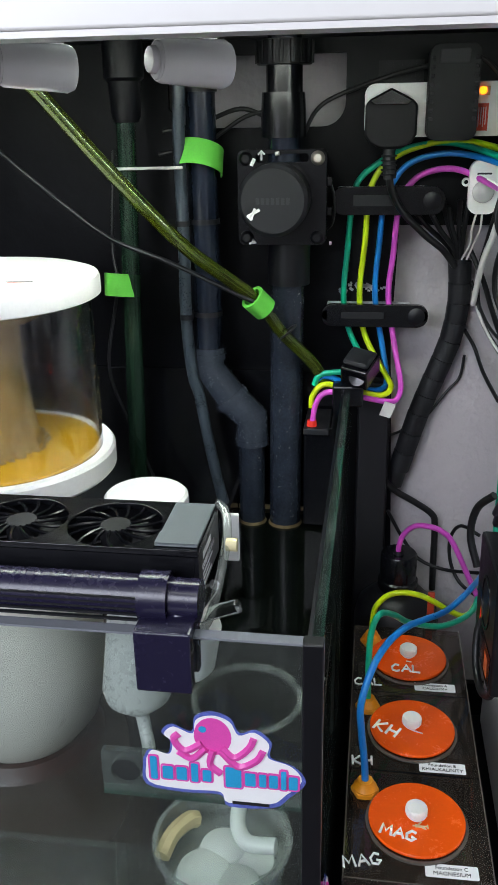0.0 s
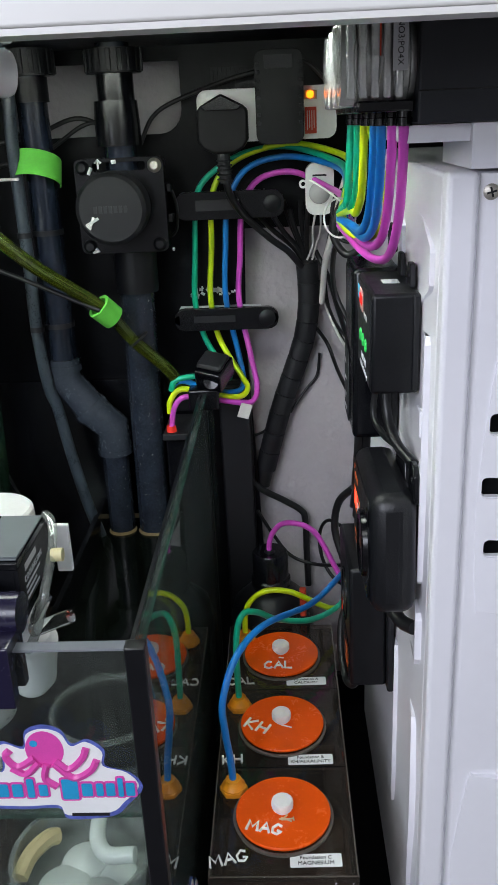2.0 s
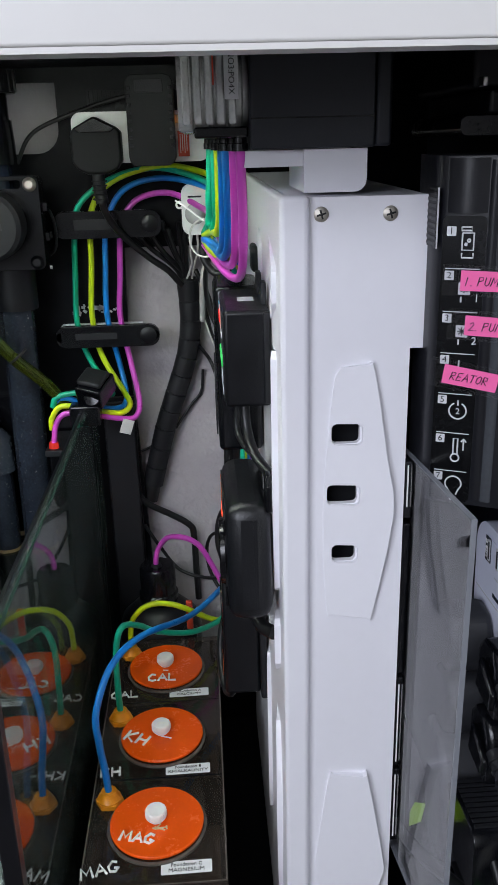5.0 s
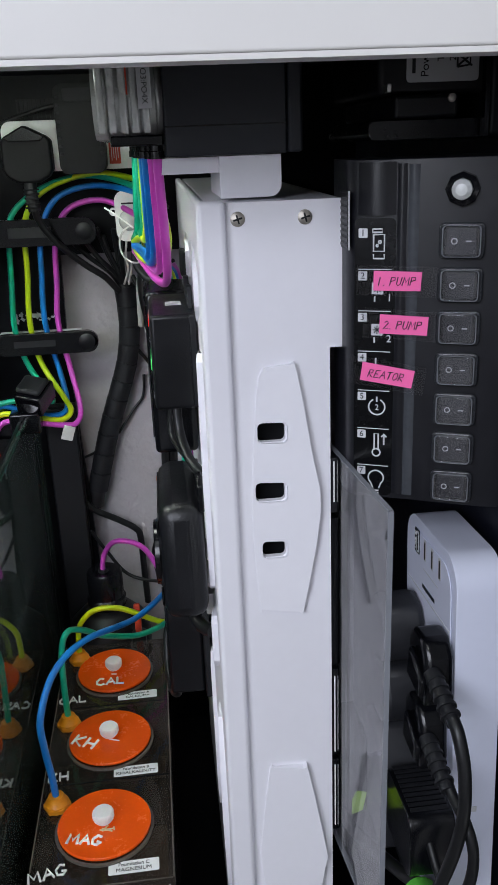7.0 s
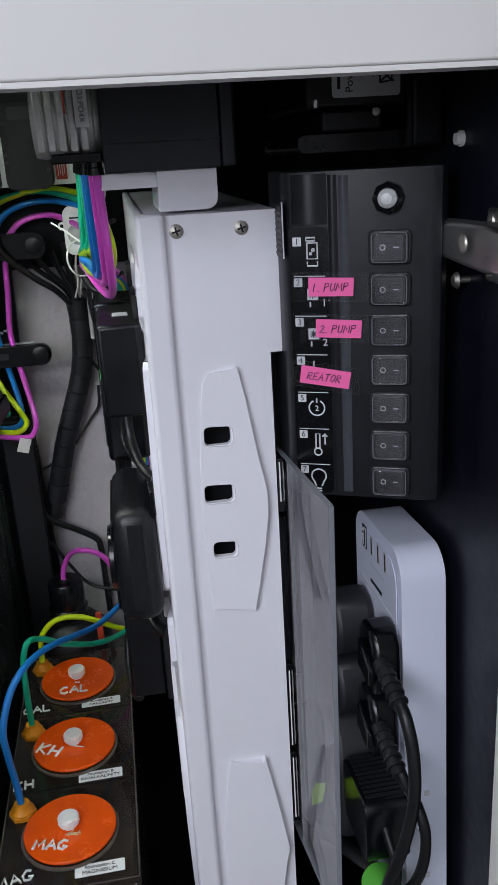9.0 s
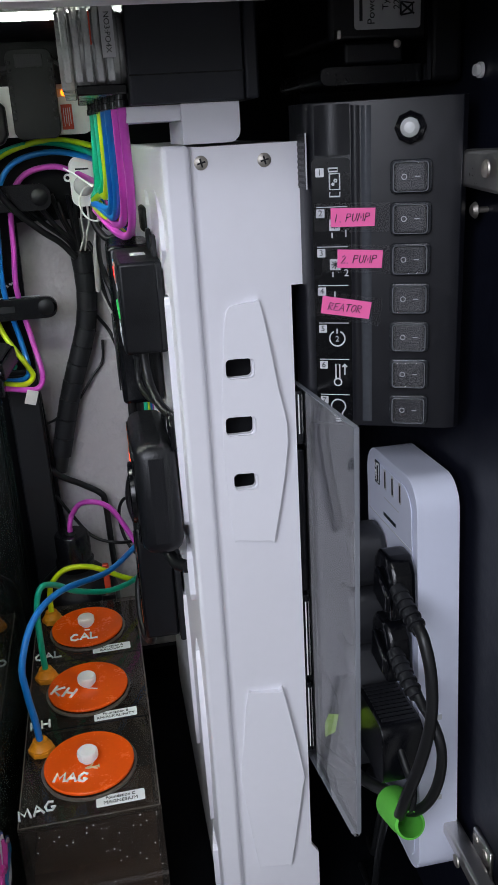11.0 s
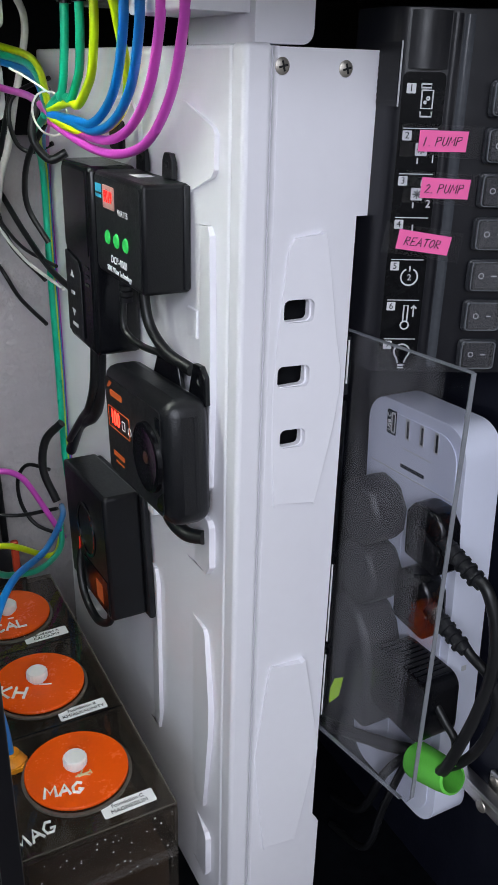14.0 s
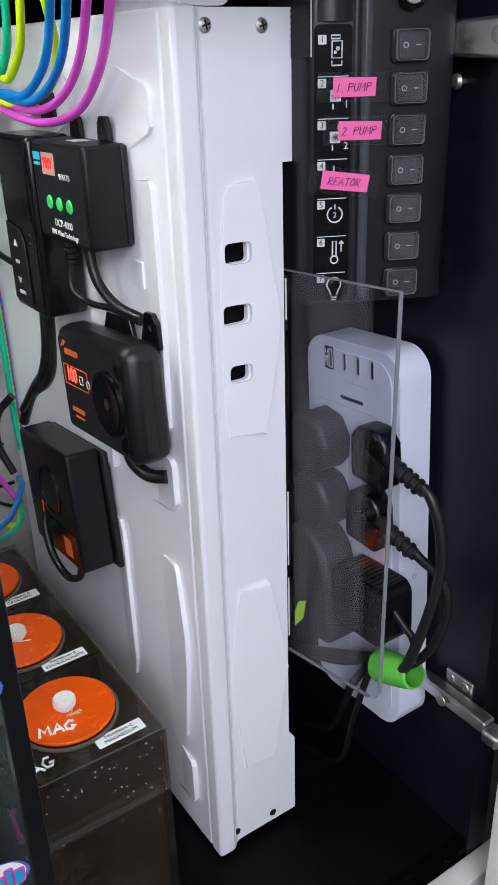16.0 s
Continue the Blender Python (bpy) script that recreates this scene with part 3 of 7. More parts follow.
# white bracket on the panel's top and the dosing pump on it
br = thing("pump_bracket", "white plastic bracket on top of the mounting panel", "bracket")
part("shelf", plate(rounded(0.1300, 0.1985, 0.8016, 0.8106, 0.002), [], 0.078, front(0, 0.548, 0)), M_WHITE, br, bevel=0.001)
arc = [(0.1945 + 0.007 * math.cos(radians(a)), 0.7945 + 0.007 * math.sin(radians(a))) for a in range(0, -91, -15)]
part("block", plate([(0.1660, 0.8108), (0.2015, 0.8108)] + arc + [(0.1660, 0.7875)], [], 0.0062, front(0, 0.4690, 0)), M_WHITE, br, bevel=0.0015)
part("block_body", plate([(0.1665, 0.8014), (0.1985, 0.8014)] + [(x - 0.003, z) for x, z in arc] + [(0.1665, 0.7875)], [], 0.0780, front(0, 0.5475, 0)), M_WHITE, br)

dp = thing("dosing_pump", "black dosing pump with clear pump heads on white bracket", "dosing pump")
part("housing", B((0.1362, 0.2045, 0.457, 0.668, 0.8112, 0.8835)), M_PUMPBOX, dp, bevel=0.0015)
part("end_cap", B((0.2048, 0.2135, 0.4565, 0.669, 0.8115, 0.8832)), M_PUMPBOX, dp, bevel=0.002)
part("seam", B((0.1365, 0.204, 0.4564, 0.457, 0.8268, 0.8276)), M_BLACKG, dp)
for i in range(4):
    y = 0.4825 + 0.0435 * i
    prof = [(0.0001, 0.0), (0.0215, 0.0)]
    for k in range(4):
        prof += [(0.0222, 0.002 + 0.009 * k), (0.0222, 0.0075 + 0.009 * k), (0.0208, 0.0085 + 0.009 * k), (0.0208, 0.0098 + 0.009 * k)]
    prof += [(0.020, 0.0385), (0.0001, 0.0385)]
    head = part("pump_head", lathe(prof, 36, pose(0.0975, y, 0.8430, 0, 90, 0)), M_FOIL, dp, "glittering ribbed clear pump head")
    # oversized white core, added so that the clear head looks brighter
    part("rotor", lathe([(0.0001, 0), (0.014, 0), (0.0195, 0.004), (0.0195, 0.026), (0.0001, 0.026)], 18, pose(0.108, y, 0.8430, 0, 90, 0)), M_WHITE2, head, "white core added to brighten the clear head")
    for k in range(5):
        part("clear_rib", B((0.1000 + 0.0062 * k, 0.1042 + 0.0062 * k, y - 0.0242, y - 0.0205, 0.8245, 0.866)), M_FOIL, head, "clear cover rib", bevel=0.0012)
    part("manifold", B((0.1060, 0.1355, y - 0.019, y + 0.019, 0.8178, 0.8235)), M_BLACKG, head, bevel=0.001)
for x, y in ((0.1309, 0.470), (0.1282, 0.495), (0.1243, 0.515), (0.1225, 0.535), (0.1206, 0.552), (0.1210, 0.583), (0.1189, 0.605), (0.1165, 0.628)):
    part("ferrule", lathe([(0.0046, 0), (0.0046, 0.004), (0.0040, 0.0045), (0.0040, 0.0075), (0.0001, 0.0075)], 14, flat(x, y, 0.8105)), M_BLACKG, dp, "black tube ferrule")
lab = part("label", B((0.1228, 0.1302, 0.4545, 0.4552, 0.8370, 0.8640)), M_LABELG, dp, "white chemical label")
text("label_text", "NO3:PO4X", 0.0044, M_INK, lab, front(0.1265, 0.4544, 0.8500, -90))
part("label_stripe", B((0.1165, 0.1175, 0.4600, 0.4606, 0.8445, 0.862)), M_REDLAB, dp, "red label edge")


def hose(name, pts, material, label, group="", r=0.0029, category="tube"):
    ob = finish(name, tube(pts, r, 10, 7), material)
    return tagged(ob, label, category, group)


G = "dosing tubes"
TIE = (0.110, 0.655, 0.744)
for mat, cname, x, y, low, bow in (
        (M_PINK, "magenta", 0.1309, 0.470, 0.7225, 0.002), (M_PINK, "magenta", 0.1282, 0.495, 0.7300, 0.001),
        (M_BLUE, "blue", 0.1243, 0.515, 0.7350, 0.001), (M_BLUE, "blue", 0.1225, 0.535, 0.7385, 0.0),
        (M_LIME, "yellow", 0.1206, 0.552, 0.7330, 0.014), (M_LIME, "yellow", 0.1210, 0.583, 0.7490, 0.0),
        (M_TEAL, "green", 0.1189, 0.605, 0.7520, 0.0), (M_TEAL, "green", 0.1165, 0.628, 0.7530, -0.002)):
    reach = 0.645 - y
    hose("dosing_tube", [(x, y, 0.8150), (x + bow * 0.4, y + 0.03 * reach, 0.794), (x + bow, y + 0.15 * reach, 0.55 * 0.792 + 0.45 * low), (x + bow, y + 0.35 * reach, low + 0.0125), (x + 0.5 * bow - 0.002, y + 0.58 * reach, low + 0.0020),
                         (0.6 * x + 0.4 * TIE[0], y + 0.8 * reach, low + 0.003), (TIE[0], TIE[1], TIE[2] + (low - 0.740) * 0.3)],
         mat, "soft %s dosing tube hanging in a loop below the pump" % cname, G)
# four tubes that arch over the back board and run down to the sump
Y = 0.836
hose("dosing_tube", [TIE, (0.122, 0.74, 0.772), (0.110, 0.80, 0.782), (0.0745, 0.832, 0.792), (0.045, Y, 0.7905), (0.0181, Y, 0.7816), (-0.0072, Y, 0.7644), (-0.0166, Y, 0.7437), (-0.021, Y, 0.69), (-0.0234, Y, 0.6442),
                     (-0.0155, Y, 0.6088), (0.002, 0.828, 0.580), (0.009, 0.815, 0.5725), (0.002, 0.80, 0.578), (-0.012, 0.793, 0.582), (-0.0419, 0.79, 0.5794), (-0.049, 0.79, 0.568)], M_TEAL, "green dosing tube along black back board", G)
hose("dosing_tube", [TIE, (0.125, 0.74, 0.775), (0.118, 0.80, 0.786), (0.0721, 0.832, 0.7945), (0.0235, Y, 0.7814), (0.0005, Y, 0.7537), (-0.004, Y, 0.70), (-0.0076, Y, 0.6495), (-0.001, Y, 0.6083), (0.020, 0.822, 0.573),
                     (0.027, 0.808, 0.5625), (0.018, 0.797, 0.5572), (-0.005, 0.792, 0.562), (-0.0375, 0.789, 0.5695), (-0.050, 0.788, 0.558), (-0.0515, 0.788, 0.545)], M_LIME, "yellow dosing tube along black back board", G)
hose("dosing_tube", [TIE, (0.122, 0.74, 0.766), (0.112, 0.80, 0.776), (0.072, 0.832, 0.7832), (0.034, Y, 0.7733), (0.0148, Y, 0.7426), (0.010, Y, 0.70), (0.0078, Y, 0.649), (0.0172, Y, 0.5958), (0.0225, 0.820, 0.566),
                     (0.014, 0.805, 0.560), (-0.012, 0.796, 0.566), (-0.035, 0.793, 0.5765), (-0.048, 0.792, 0.5725)], M_BLUE, "blue dosing tube along black back board", G)
hose("dosing_tube", [TIE, (0.118, 0.74, 0.752), (0.108, 0.80, 0.757), (0.0771, 0.832, 0.7692), (0.0445, Y, 0.7626), (0.0283, Y, 0.7369), (0.024, Y, 0.69), (0.021, Y, 0.6486), (0.029, 0.83, 0.600), (0.0365, 0.812, 0.565),
                     (0.033, 0.800, 0.5525), (0.0218, 0.795, 0.5515), (-0.005, 0.79, 0.5575), (-0.034, 0.786, 0.5625), (-0.046, 0.784, 0.552), (-0.0505, 0.784, 0.527)], M_PINK, "magenta dosing tube along black back board", G)
tie = thing("cable_tie", "white cable tie bunching the coloured tubes", "cable tie")
part("loop", tube([(0.110 + 0.012 * math.cos(a), 0.655 + 0.006 * math.sin(a), 0.744 + 0.014 * math.sin(a)) for a in (radians(30 * k) for k in range(13))], 0.0008, 6, 3), M_WCABLE, tie)
part("tail", tube([(0.110, 0.652, 0.757), (0.098, 0.662, 0.766), (0.088, 0.670, 0.772)], 0.0008, 6, 3), M_WHITE2, tie)

# tube holders on the back board
def tube_clip(x0, x1, z0, z1, y):
    c = thing("tube_holder", "black plastic tube holder bar on the back board", "tube holder", "tube holders")
    part("bar", plate(rounded(x0, x1, z0, z1, 0.0105), [], 0.007, front(0, y, 0)), M_BLACKG, c, bevel=0.0012)
    part("embossed_mark", B((x0 + 0.020, x0 + 0.062, y - 0.0074, y - 0.0071, z0 + 0.0085, z1 - 0.0075)), M_BLACKM, c, "embossed brand bar")
    part("end_boss", lathe([(0.0001, 0.001), (0.007, 0.001), (0.0085, 0)], 24, front(x1 - 0.0115, y - 0.007, 0.5 * (z0 + z1))), M_BLACK, c)
    part("back_strip", B((x0 + 0.005, x1 - 0.018, y - 0.001, BACK, z1 - 0.004, z1 - 0.0015)), M_PRINT, c, "worn white adhesive strip")
    return c


tube_clip(-0.036, 0.0690, 0.7285, 0.7545, 0.829)
tube_clip(-0.0450, 0.0605, 0.6190, 0.6415, 0.833)
glue = thing("glue_residue", "flaking white glue residue on black board", "residue")
rnd = random.Random(8)
bm = bmesh.new()
for k in range(26):
    x, z = -0.028 + rnd.random() * 0.05, 0.648 + rnd.random() * 0.011
    s = rnd.uniform(0.0012, 0.0035)
    turned_box = B((-s, s, -0.0006, 0.0006, -s * 0.6, s * 0.6))
    turned(turned_box, pose(x, BACK - 0.0005, z, 0, rnd.uniform(0, 90), 0))
    tmp = bpy.data.meshes.new("flake")
    turned_box.to_mesh(tmp)
    bm.from_mesh(tmp)
    turned_box.free()
part("flakes", bm, M_PRINT, glue, kind="stuff")

# ---- dosing containers ----
dc = thing("dosing_container", "three-chamber smoked acrylic dosing container with orange lids", "container")
DX0, DX1, DY0, DY1, DZ = -0.001, 0.107, 0.438, 0.757, 0.3135
part("lid_plate", B((DX0, DX1, DY0, DY1, DZ - 0.005, DZ)), M_SMOKE, dc, "smoked acrylic top", bevel=0.0006)
part("front_wall", B((DX0, DX1, DY0, DY0 + 0.005, FL + 0.005, DZ - 0.0052)), M_SMOKE, dc)
part("back_wall", B((DX0, DX1, DY1 - 0.005, DY1, FL + 0.005, DZ - 0.0052)), M_SMOKE, dc)
part("side_wall", B((DX0, DX0 + 0.005, DY0 + 0.0052, DY1 - 0.0052, FL + 0.005, DZ - 0.0052)), M_SMOKE, dc)
part("side_wall", B((DX1 - 0.005, DX1, DY0 + 0.0052, DY1 - 0.0052, FL + 0.005, DZ - 0.0052)), M_SMOKE, dc)
part("base", B((DX0, DX1, DY0, DY1, FL, FL + 0.0048)), M_SMOKE, dc)
for y in (0.5465, 0.649):
    part("divider", B((DX0 + 0.0052, DX1 - 0.0052, y - 0.0025, y + 0.0025, FL + 0.005, DZ - 0.0052)), M_SMOKE, dc)
for y0, y1, z in ((0.4435, 0.5435, 0.262), (0.5495, 0.646, 0.25), (0.652, 0.7515, 0.27)):
    part("liquid", B((DX0 + 0.0055, DX1 - 0.0055, y0, y1, FL + 0.005, z)), M_LIQUID, dc, "dark supplement liquid")
for x in (DX0 + 0.0002, DX1 - 0.0012):
    part("cut_edge", B((x, x + 0.0010, DY0 + 0.0006, DY1 - 0.0006, DZ, DZ + 0.0004)), M_CUTEDGE, dc, "pale cut edge of the top")
part("cut_edge", B((DX0 + 0.0014, DX1 - 0.0014, DY0 + 0.0001, DY0 + 0.0009, DZ, DZ + 0.0004)), M_CUTEDGE, dc, "pale cut edge of the top")
for y in (0.5465, 0.649):
    part("joint_line", B((DX0 + 0.001, DX1 - 0.001, y - 0.0006, y + 0.0006, DZ, DZ + 0.0003)), M_BLACKG, dc)
rnd = random.Random(3)
bm = bmesh.new()
for k in range(46):
    x, z = 0.103 - 0.095 * rnd.random() ** 1.7, DZ - 0.006 - 0.075 * rnd.random() ** 2
    lathe([(0.0001, 0.0005), (rnd.uniform(0.0002, 0.0006), 0)], 6, front(x, DY0, z), bm)
part("salt_specks", bm, M_CHALK, dc, "dried white salt specks", kind="stuff")


def letters(word):
    """Strokes of hand-written capitals, one unit high."""
    S = {"C": [[(0.7, 0.9), (0.35, 1), (0.05, 0.6), (0.1, 0.15), (0.45, 0), (0.75, 0.15)]],
         "A": [[(0, 0), (0.4, 1), (0.8, 0)], [(0.15, 0.38), (0.68, 0.42)]],
         "L": [[(0.05, 1), (0.05, 0.02), (0.7, 0)]],
         "K": [[(0.05, 1), (0.05, 0)], [(0.7, 1), (0.08, 0.45), (0.75, 0)]],
         "H": [[(0.05, 1), (0.05, 0)], [(0.72, 1), (0.7, 0)], [(0.05, 0.5), (0.72, 0.48)]],
         "M": [[(0, 0), (0.12, 1), (0.45, 0.35), (0.8, 1), (0.9, 0)]],
         "P": [[(0.05, 0), (0.05, 1), (0.6, 0.95), (0.68, 0.65), (0.1, 0.5)]],
         "U": [[(0.05, 1), (0.08, 0.2), (0.35, 0), (0.65, 0.2), (0.68, 1)]],
         "R": [[(0.05, 0), (0.05, 1), (0.6, 0.92), (0.6, 0.6), (0.08, 0.5), (0.7, 0)]],
         "E": [[(0.7, 1), (0.1, 0.95), (0.05, 0), (0.7, 0.05)], [(0.08, 0.5), (0.55, 0.52)]],
         "T": [[(0, 0.95), (0.8, 1)], [(0.4, 0.95), (0.38, 0)]],
         "O": [[(0.4, 1), (0.08, 0.7), (0.1, 0.2), (0.4, 0), (0.72, 0.3), (0.68, 0.8), (0.4, 1)]],
         "1": [[(0.3, 1), (0.3, 0)]], "2": [[(0.05, 0.8), (0.35, 1), (0.62, 0.75), (0.05, 0), (0.75, 0.05)]], ".": [[(0.1, 0), (0.2, 0.05)]], " ": [],
         "G": [[(0.75, 0.85), (0.4, 1), (0.05, 0.6), (0.1, 0.12), (0.5, 0), (0.78, 0.3), (0.45, 0.38)]]}
    out, x = [], 0
    for ch in word:
        out += [[(x + a, b) for a, b in ln] for ln in S[ch]]
        x += 1.12 if ch == "M" else 0.5 if ch in " ." else 0.95
    return [[(a - x / 2, b - 0.5) for a, b in ln] for ln in out]


for word, y, tx, ty, rot, size, lx, ly, lines in (
        ("MAG", 0.4945, 0.0400, 0.4780, -12, 0.0092, 0.0135, 0.4545, "Foundation C\nMAGNESIUM"),
        ("KH", 0.5975, 0.0325, 0.5915, -28, 0.0125, 0.0120, 0.5565, "Foundation B\nKH/ALKALINITY"),
        ("CAL", 0.7010, 0.0515, 0.6800, 0, 0.0105, 0.0155, 0.6625, "Foundation A\nCALCIUM+")):
    lid = part("lid", lathe([(0.0001, 0), (0.0355, 0), (0.0365, 0.0008), (0.0365, 0.0024), (0.0358, 0.003), (0.0001, 0.003)], 56, flat(0.0535, y, DZ + 0.0022)), M_ORANGE, dc, "round orange acrylic lid")
    part("lid_rim", lathe([(0.0365, 0), (0.0388, 0), (0.0388, 0.0018), (0.0365, 0.0018)], 56, flat(0.0535, y - 0.001, DZ + 0.0002)), M_CUTEDGE, lid, "clear rim under the lid")
    knob = part("knob", lathe([(0.0001, 0), (0.0055, 0), (0.0058, 0.002), (0.0078, 0.0030), (0.0082, 0.0040), (0.0082, 0.0092), (0.0074, 0.0103), (0.0001, 0.0107)], 24, flat(0.0530, y + 0.001, DZ + 0.005)), M_WHITE2, lid, "white plastic knob")
    part("knob_ridge", B(*[(0.0530 + 0.0081 * math.cos(a) - 0.0004, 0.0530 + 0.0081 * math.cos(a) + 0.0004, y + 0.001 + 0.0081 * math.sin(a) - 0.0004, y + 0.001 + 0.0081 * math.sin(a) + 0.0004, DZ + 0.0092, DZ + 0.0142) for a in (2 * math.pi * k / 18 for k in range(18))]), M_WHITE2, knob)
    part("lid_writing", strokes([[(a * size, b * size) for a, b in ln] for ln in letters(word)], 0.00115, flat(tx, ty, DZ + 0.0052, rot)), M_CHALK, lid, "white hand-written %s" % word)
    part("top_writing", strokes([[(a * 0.0098, b * 0.0098) for a, b in ln] for ln in letters(word)], 0.00095, flat(lx, ly, DZ + 0.0001, 14 if word == "MAG" else 4)), M_CHALK, dc, "white hand-written %s" % word)
    lb = part("label", plate(rounded(-0.0188, 0.0188, -0.0058, 0.0058, 0.001, 2), [], 0.0003, flat(0.0768, y - 0.0462 + (0.004 if word != "CAL" else 0.006), DZ + 0.0001, 1)), M_LABEL, dc, "white printed label")
    a, b2 = lines.split("\n")
    yy = y - 0.0462 + (0.004 if word != "CAL" else 0.006)
    text("label_text", a, 0.0042, M_INK, lb, flat(0.0768, yy + 0.0024, DZ + 0.0005, 1))
    text("label_text", b2, 0.0045, M_INK, lb, flat(0.0768, yy - 0.0024, DZ + 0.0005, 1), stretch=1.05)
    bm = strokes([[(rnd.uniform(-0.008, 0.009), rnd.uniform(-0.009, -0.001)), (rnd.uniform(-0.008, 0.009), rnd.uniform(-0.010, -0.004))] for _ in range(5 if word == "MAG" else 1)], 0.0006, flat(0.0550, y - 0.001, DZ + 0.0052))
    part("salt_crust", bm, M_BEIGE if word == "MAG" else M_CHALK, lid, "pale dried salt crust")
for gx, gy in ((0.0140, 0.5215), (0.0146, 0.6235), (0.0168, 0.7270)):
    gl = part("gland", lathe([(0.0001, 0), (0.0092, 0), (0.0098, 0.002), (0.0098, 0.006), (0.0085, 0.0075), (0.0068, 0.0105), (0.0062, 0.0125), (0.0001, 0.0125)], 12, flat(gx, gy, DZ)), M_GLAND, dc, "orange nylon tube gland")
    part("gland_nut", lathe([(0.0098, 0), (0.0112, 0.0006), (0.0112, 0.004), (0.0098, 0.0048)], 6, flat(gx, gy, DZ + 0.0004)), M_GLAND, gl)
hose("dosing_tube", [(0.0140, 0.5215, DZ + 0.008), (0.0125, 0.5225, 0.345), (0.0095, 0.525, 0.3700), (0.0088, 0.530, 0.3952), (0.0205, 0.55, 0.4228), (0.0423, 0.59, 0.4245), (0.0826, 0.66, 0.3997), (0.1141, 0.72, 0.394), (0.1294, 0.78, 0.3726)], M_BLUE, "blue dosing tube arching over the container lids", G)
hose("dosing_tube", [(0.0146, 0.6235, DZ + 0.008), (0.0140, 0.625, 0.352), (0.0150, 0.63, 0.388), (0.0215, 0.633, 0.4075), (0.034, 0.65, 0.398), (0.051, 0.67, 0.3775), (0.0839, 0.70, 0.3567), (0.1161, 0.745, 0.3461), (0.130, 0.79, 0.35)], M_TEAL, "green dosing tube running over the container lids", G)
hose("dosing_tube", [(0.0168, 0.7270, DZ + 0.008), (0.0172, 0.729, 0.338), (0.0200, 0.73, 0.3545), (0.031, 0.73, 0.368), (0.0454, 0.729, 0.3735), (0.062, 0.73, 0.371), (0.0739, 0.73, 0.3661), (0.1094, 0.75, 0.3376), (0.128, 0.78, 0.34)], M_LIME, "yellow dosing tube running over the container lids", G)
hose("dosing_tube", [(0.0430, 0.80, 0.372), (0.0430, 0.80, 0.388), (0.0475, 0.80, 0.402), (0.0575, 0.787, 0.4185), (0.0701, 0.77, 0.4275), (0.084, 0.77, 0.4225), (0.0961, 0.77, 0.4088), (0.1167, 0.77, 0.365), (0.128, 0.775, 0.34)], M_PINK, "magenta tube running out of a black bottle cap", G)

# black bottle behind the containers
bo = thing("black_bottle", "squat black bottle with a screw cap standing behind the dosing container", "bottle")
part("body", lathe([(0.0001, 0), (0.044, 0), (0.046, 0.004), (0.046, 0.165), (0.042, 0.182), (0.028, 0.196), (0.022, 0.200), (0.0001, 0.200)], 40, flat(0.0435, 0.803, FL)), M_BLACK, bo)
part("cap", lathe([(0.0001, 0), (0.0205, 0), (0.0215, 0.002), (0.0215, 0.010), (0.0195, 0.012), (0.0195, 0.040), (0.0178, 0.0425), (0.0001, 0.0425)], 36, flat(0.0435, 0.803, 0.3360)), M_BLACKG, bo)
part("tube_seal", lathe([(0.0001, 0), (0.0058, 0), (0.005, 0.003), (0.0001, 0.003)], 16, flat(0.0430, 0.80, 0.3785)), M_BLACKM, bo)
red = thing("red_clip", "small red plastic clip behind the dosing container", "clip")
part("clip", B((0.074, 0.081, 0.765, 0.771, 0.318, 0.352)), M_REDLAB, red, bevel=0.0015)
part("stand", B((0.070, 0.085, 0.760, 0.776, FL, 0.3179)), M_BLACK, red, bevel=0.002)

# ---- the sump tank ----
SX, SY, ST = -0.0125, 0.354, 0.566
sump = thing("sump_tank", "clear glass sump tank with black silicone seams, partly filled", "tank")
fp = part("front_pane", B((-0.60, SX - 0.0105, SY, SY + 0.008, FL + 0.012, ST - 0.0015)), M_GLASS, sump, "clear glass front pane")
part("polished_edge", B((-0.60, SX - 0.0105, SY + 0.0003, SY + 0.0077, ST - 0.0013, ST)), M_GLEAMEDGE, fp, "polished edge, its reflection put into pale grey")
rp = part("side_pane", B((SX - 0.0060, SX, SY + 0.009, 0.842, FL + 0.012, ST - 0.0015)), M_GLASS2, sump, "clear glass side pane")
part("polished_edge", B((SX - 0.0020, SX - 0.0002, SY + 0.009, 0.842, ST - 0.0013, ST)), M_GLASSEDGE, rp, "greenish polished edge")
for o in (fp, rp):
    o.visible_shadow = False
part("corner_seam", B((SX - 0.0102, SX + 0.0006, SY - 0.0006, SY + 0.0088, FL + 0.012, ST + 0.0002)), M_SILIC, sump, "black silicone corner", bevel=0.0008)
part("seam_strip", B((SX - 0.0085, SX - 0.0062, SY + 0.009, 0.84, ST - 0.006, ST - 0.0003)), M_SILIC, sump, "black top trim on the side pane")
part("back_pane", B((-0.60, SX - 0.009, 0.8425, 0.8485, FL + 0.012, ST)), M_BLACKG, sump, "black rear pane")
part("bottom_pane", B((-0.60, SX, SY, 0.8485, FL, FL + 0.0115)), M_BLACKG, sump, "black tank bottom")
bf = part("baffle", B((-0.60, SX - 0.009, 0.462, 0.468, FL + 0.012, 0.29)), M_GLASS, sump, "clear glass baffle")
bf.visible_shadow = False
part("baffle", B((-0.142, -0.137, 0.469, 0.842, FL + 0.012, 0.43)), M_BLACKG, sump, "black glass baffle")
part("water", B((-0.1365, SX - 0.0092, 0.4685, 0.842, FL + 0.0125, 0.404)), M_WATER, sump, "dark still water")
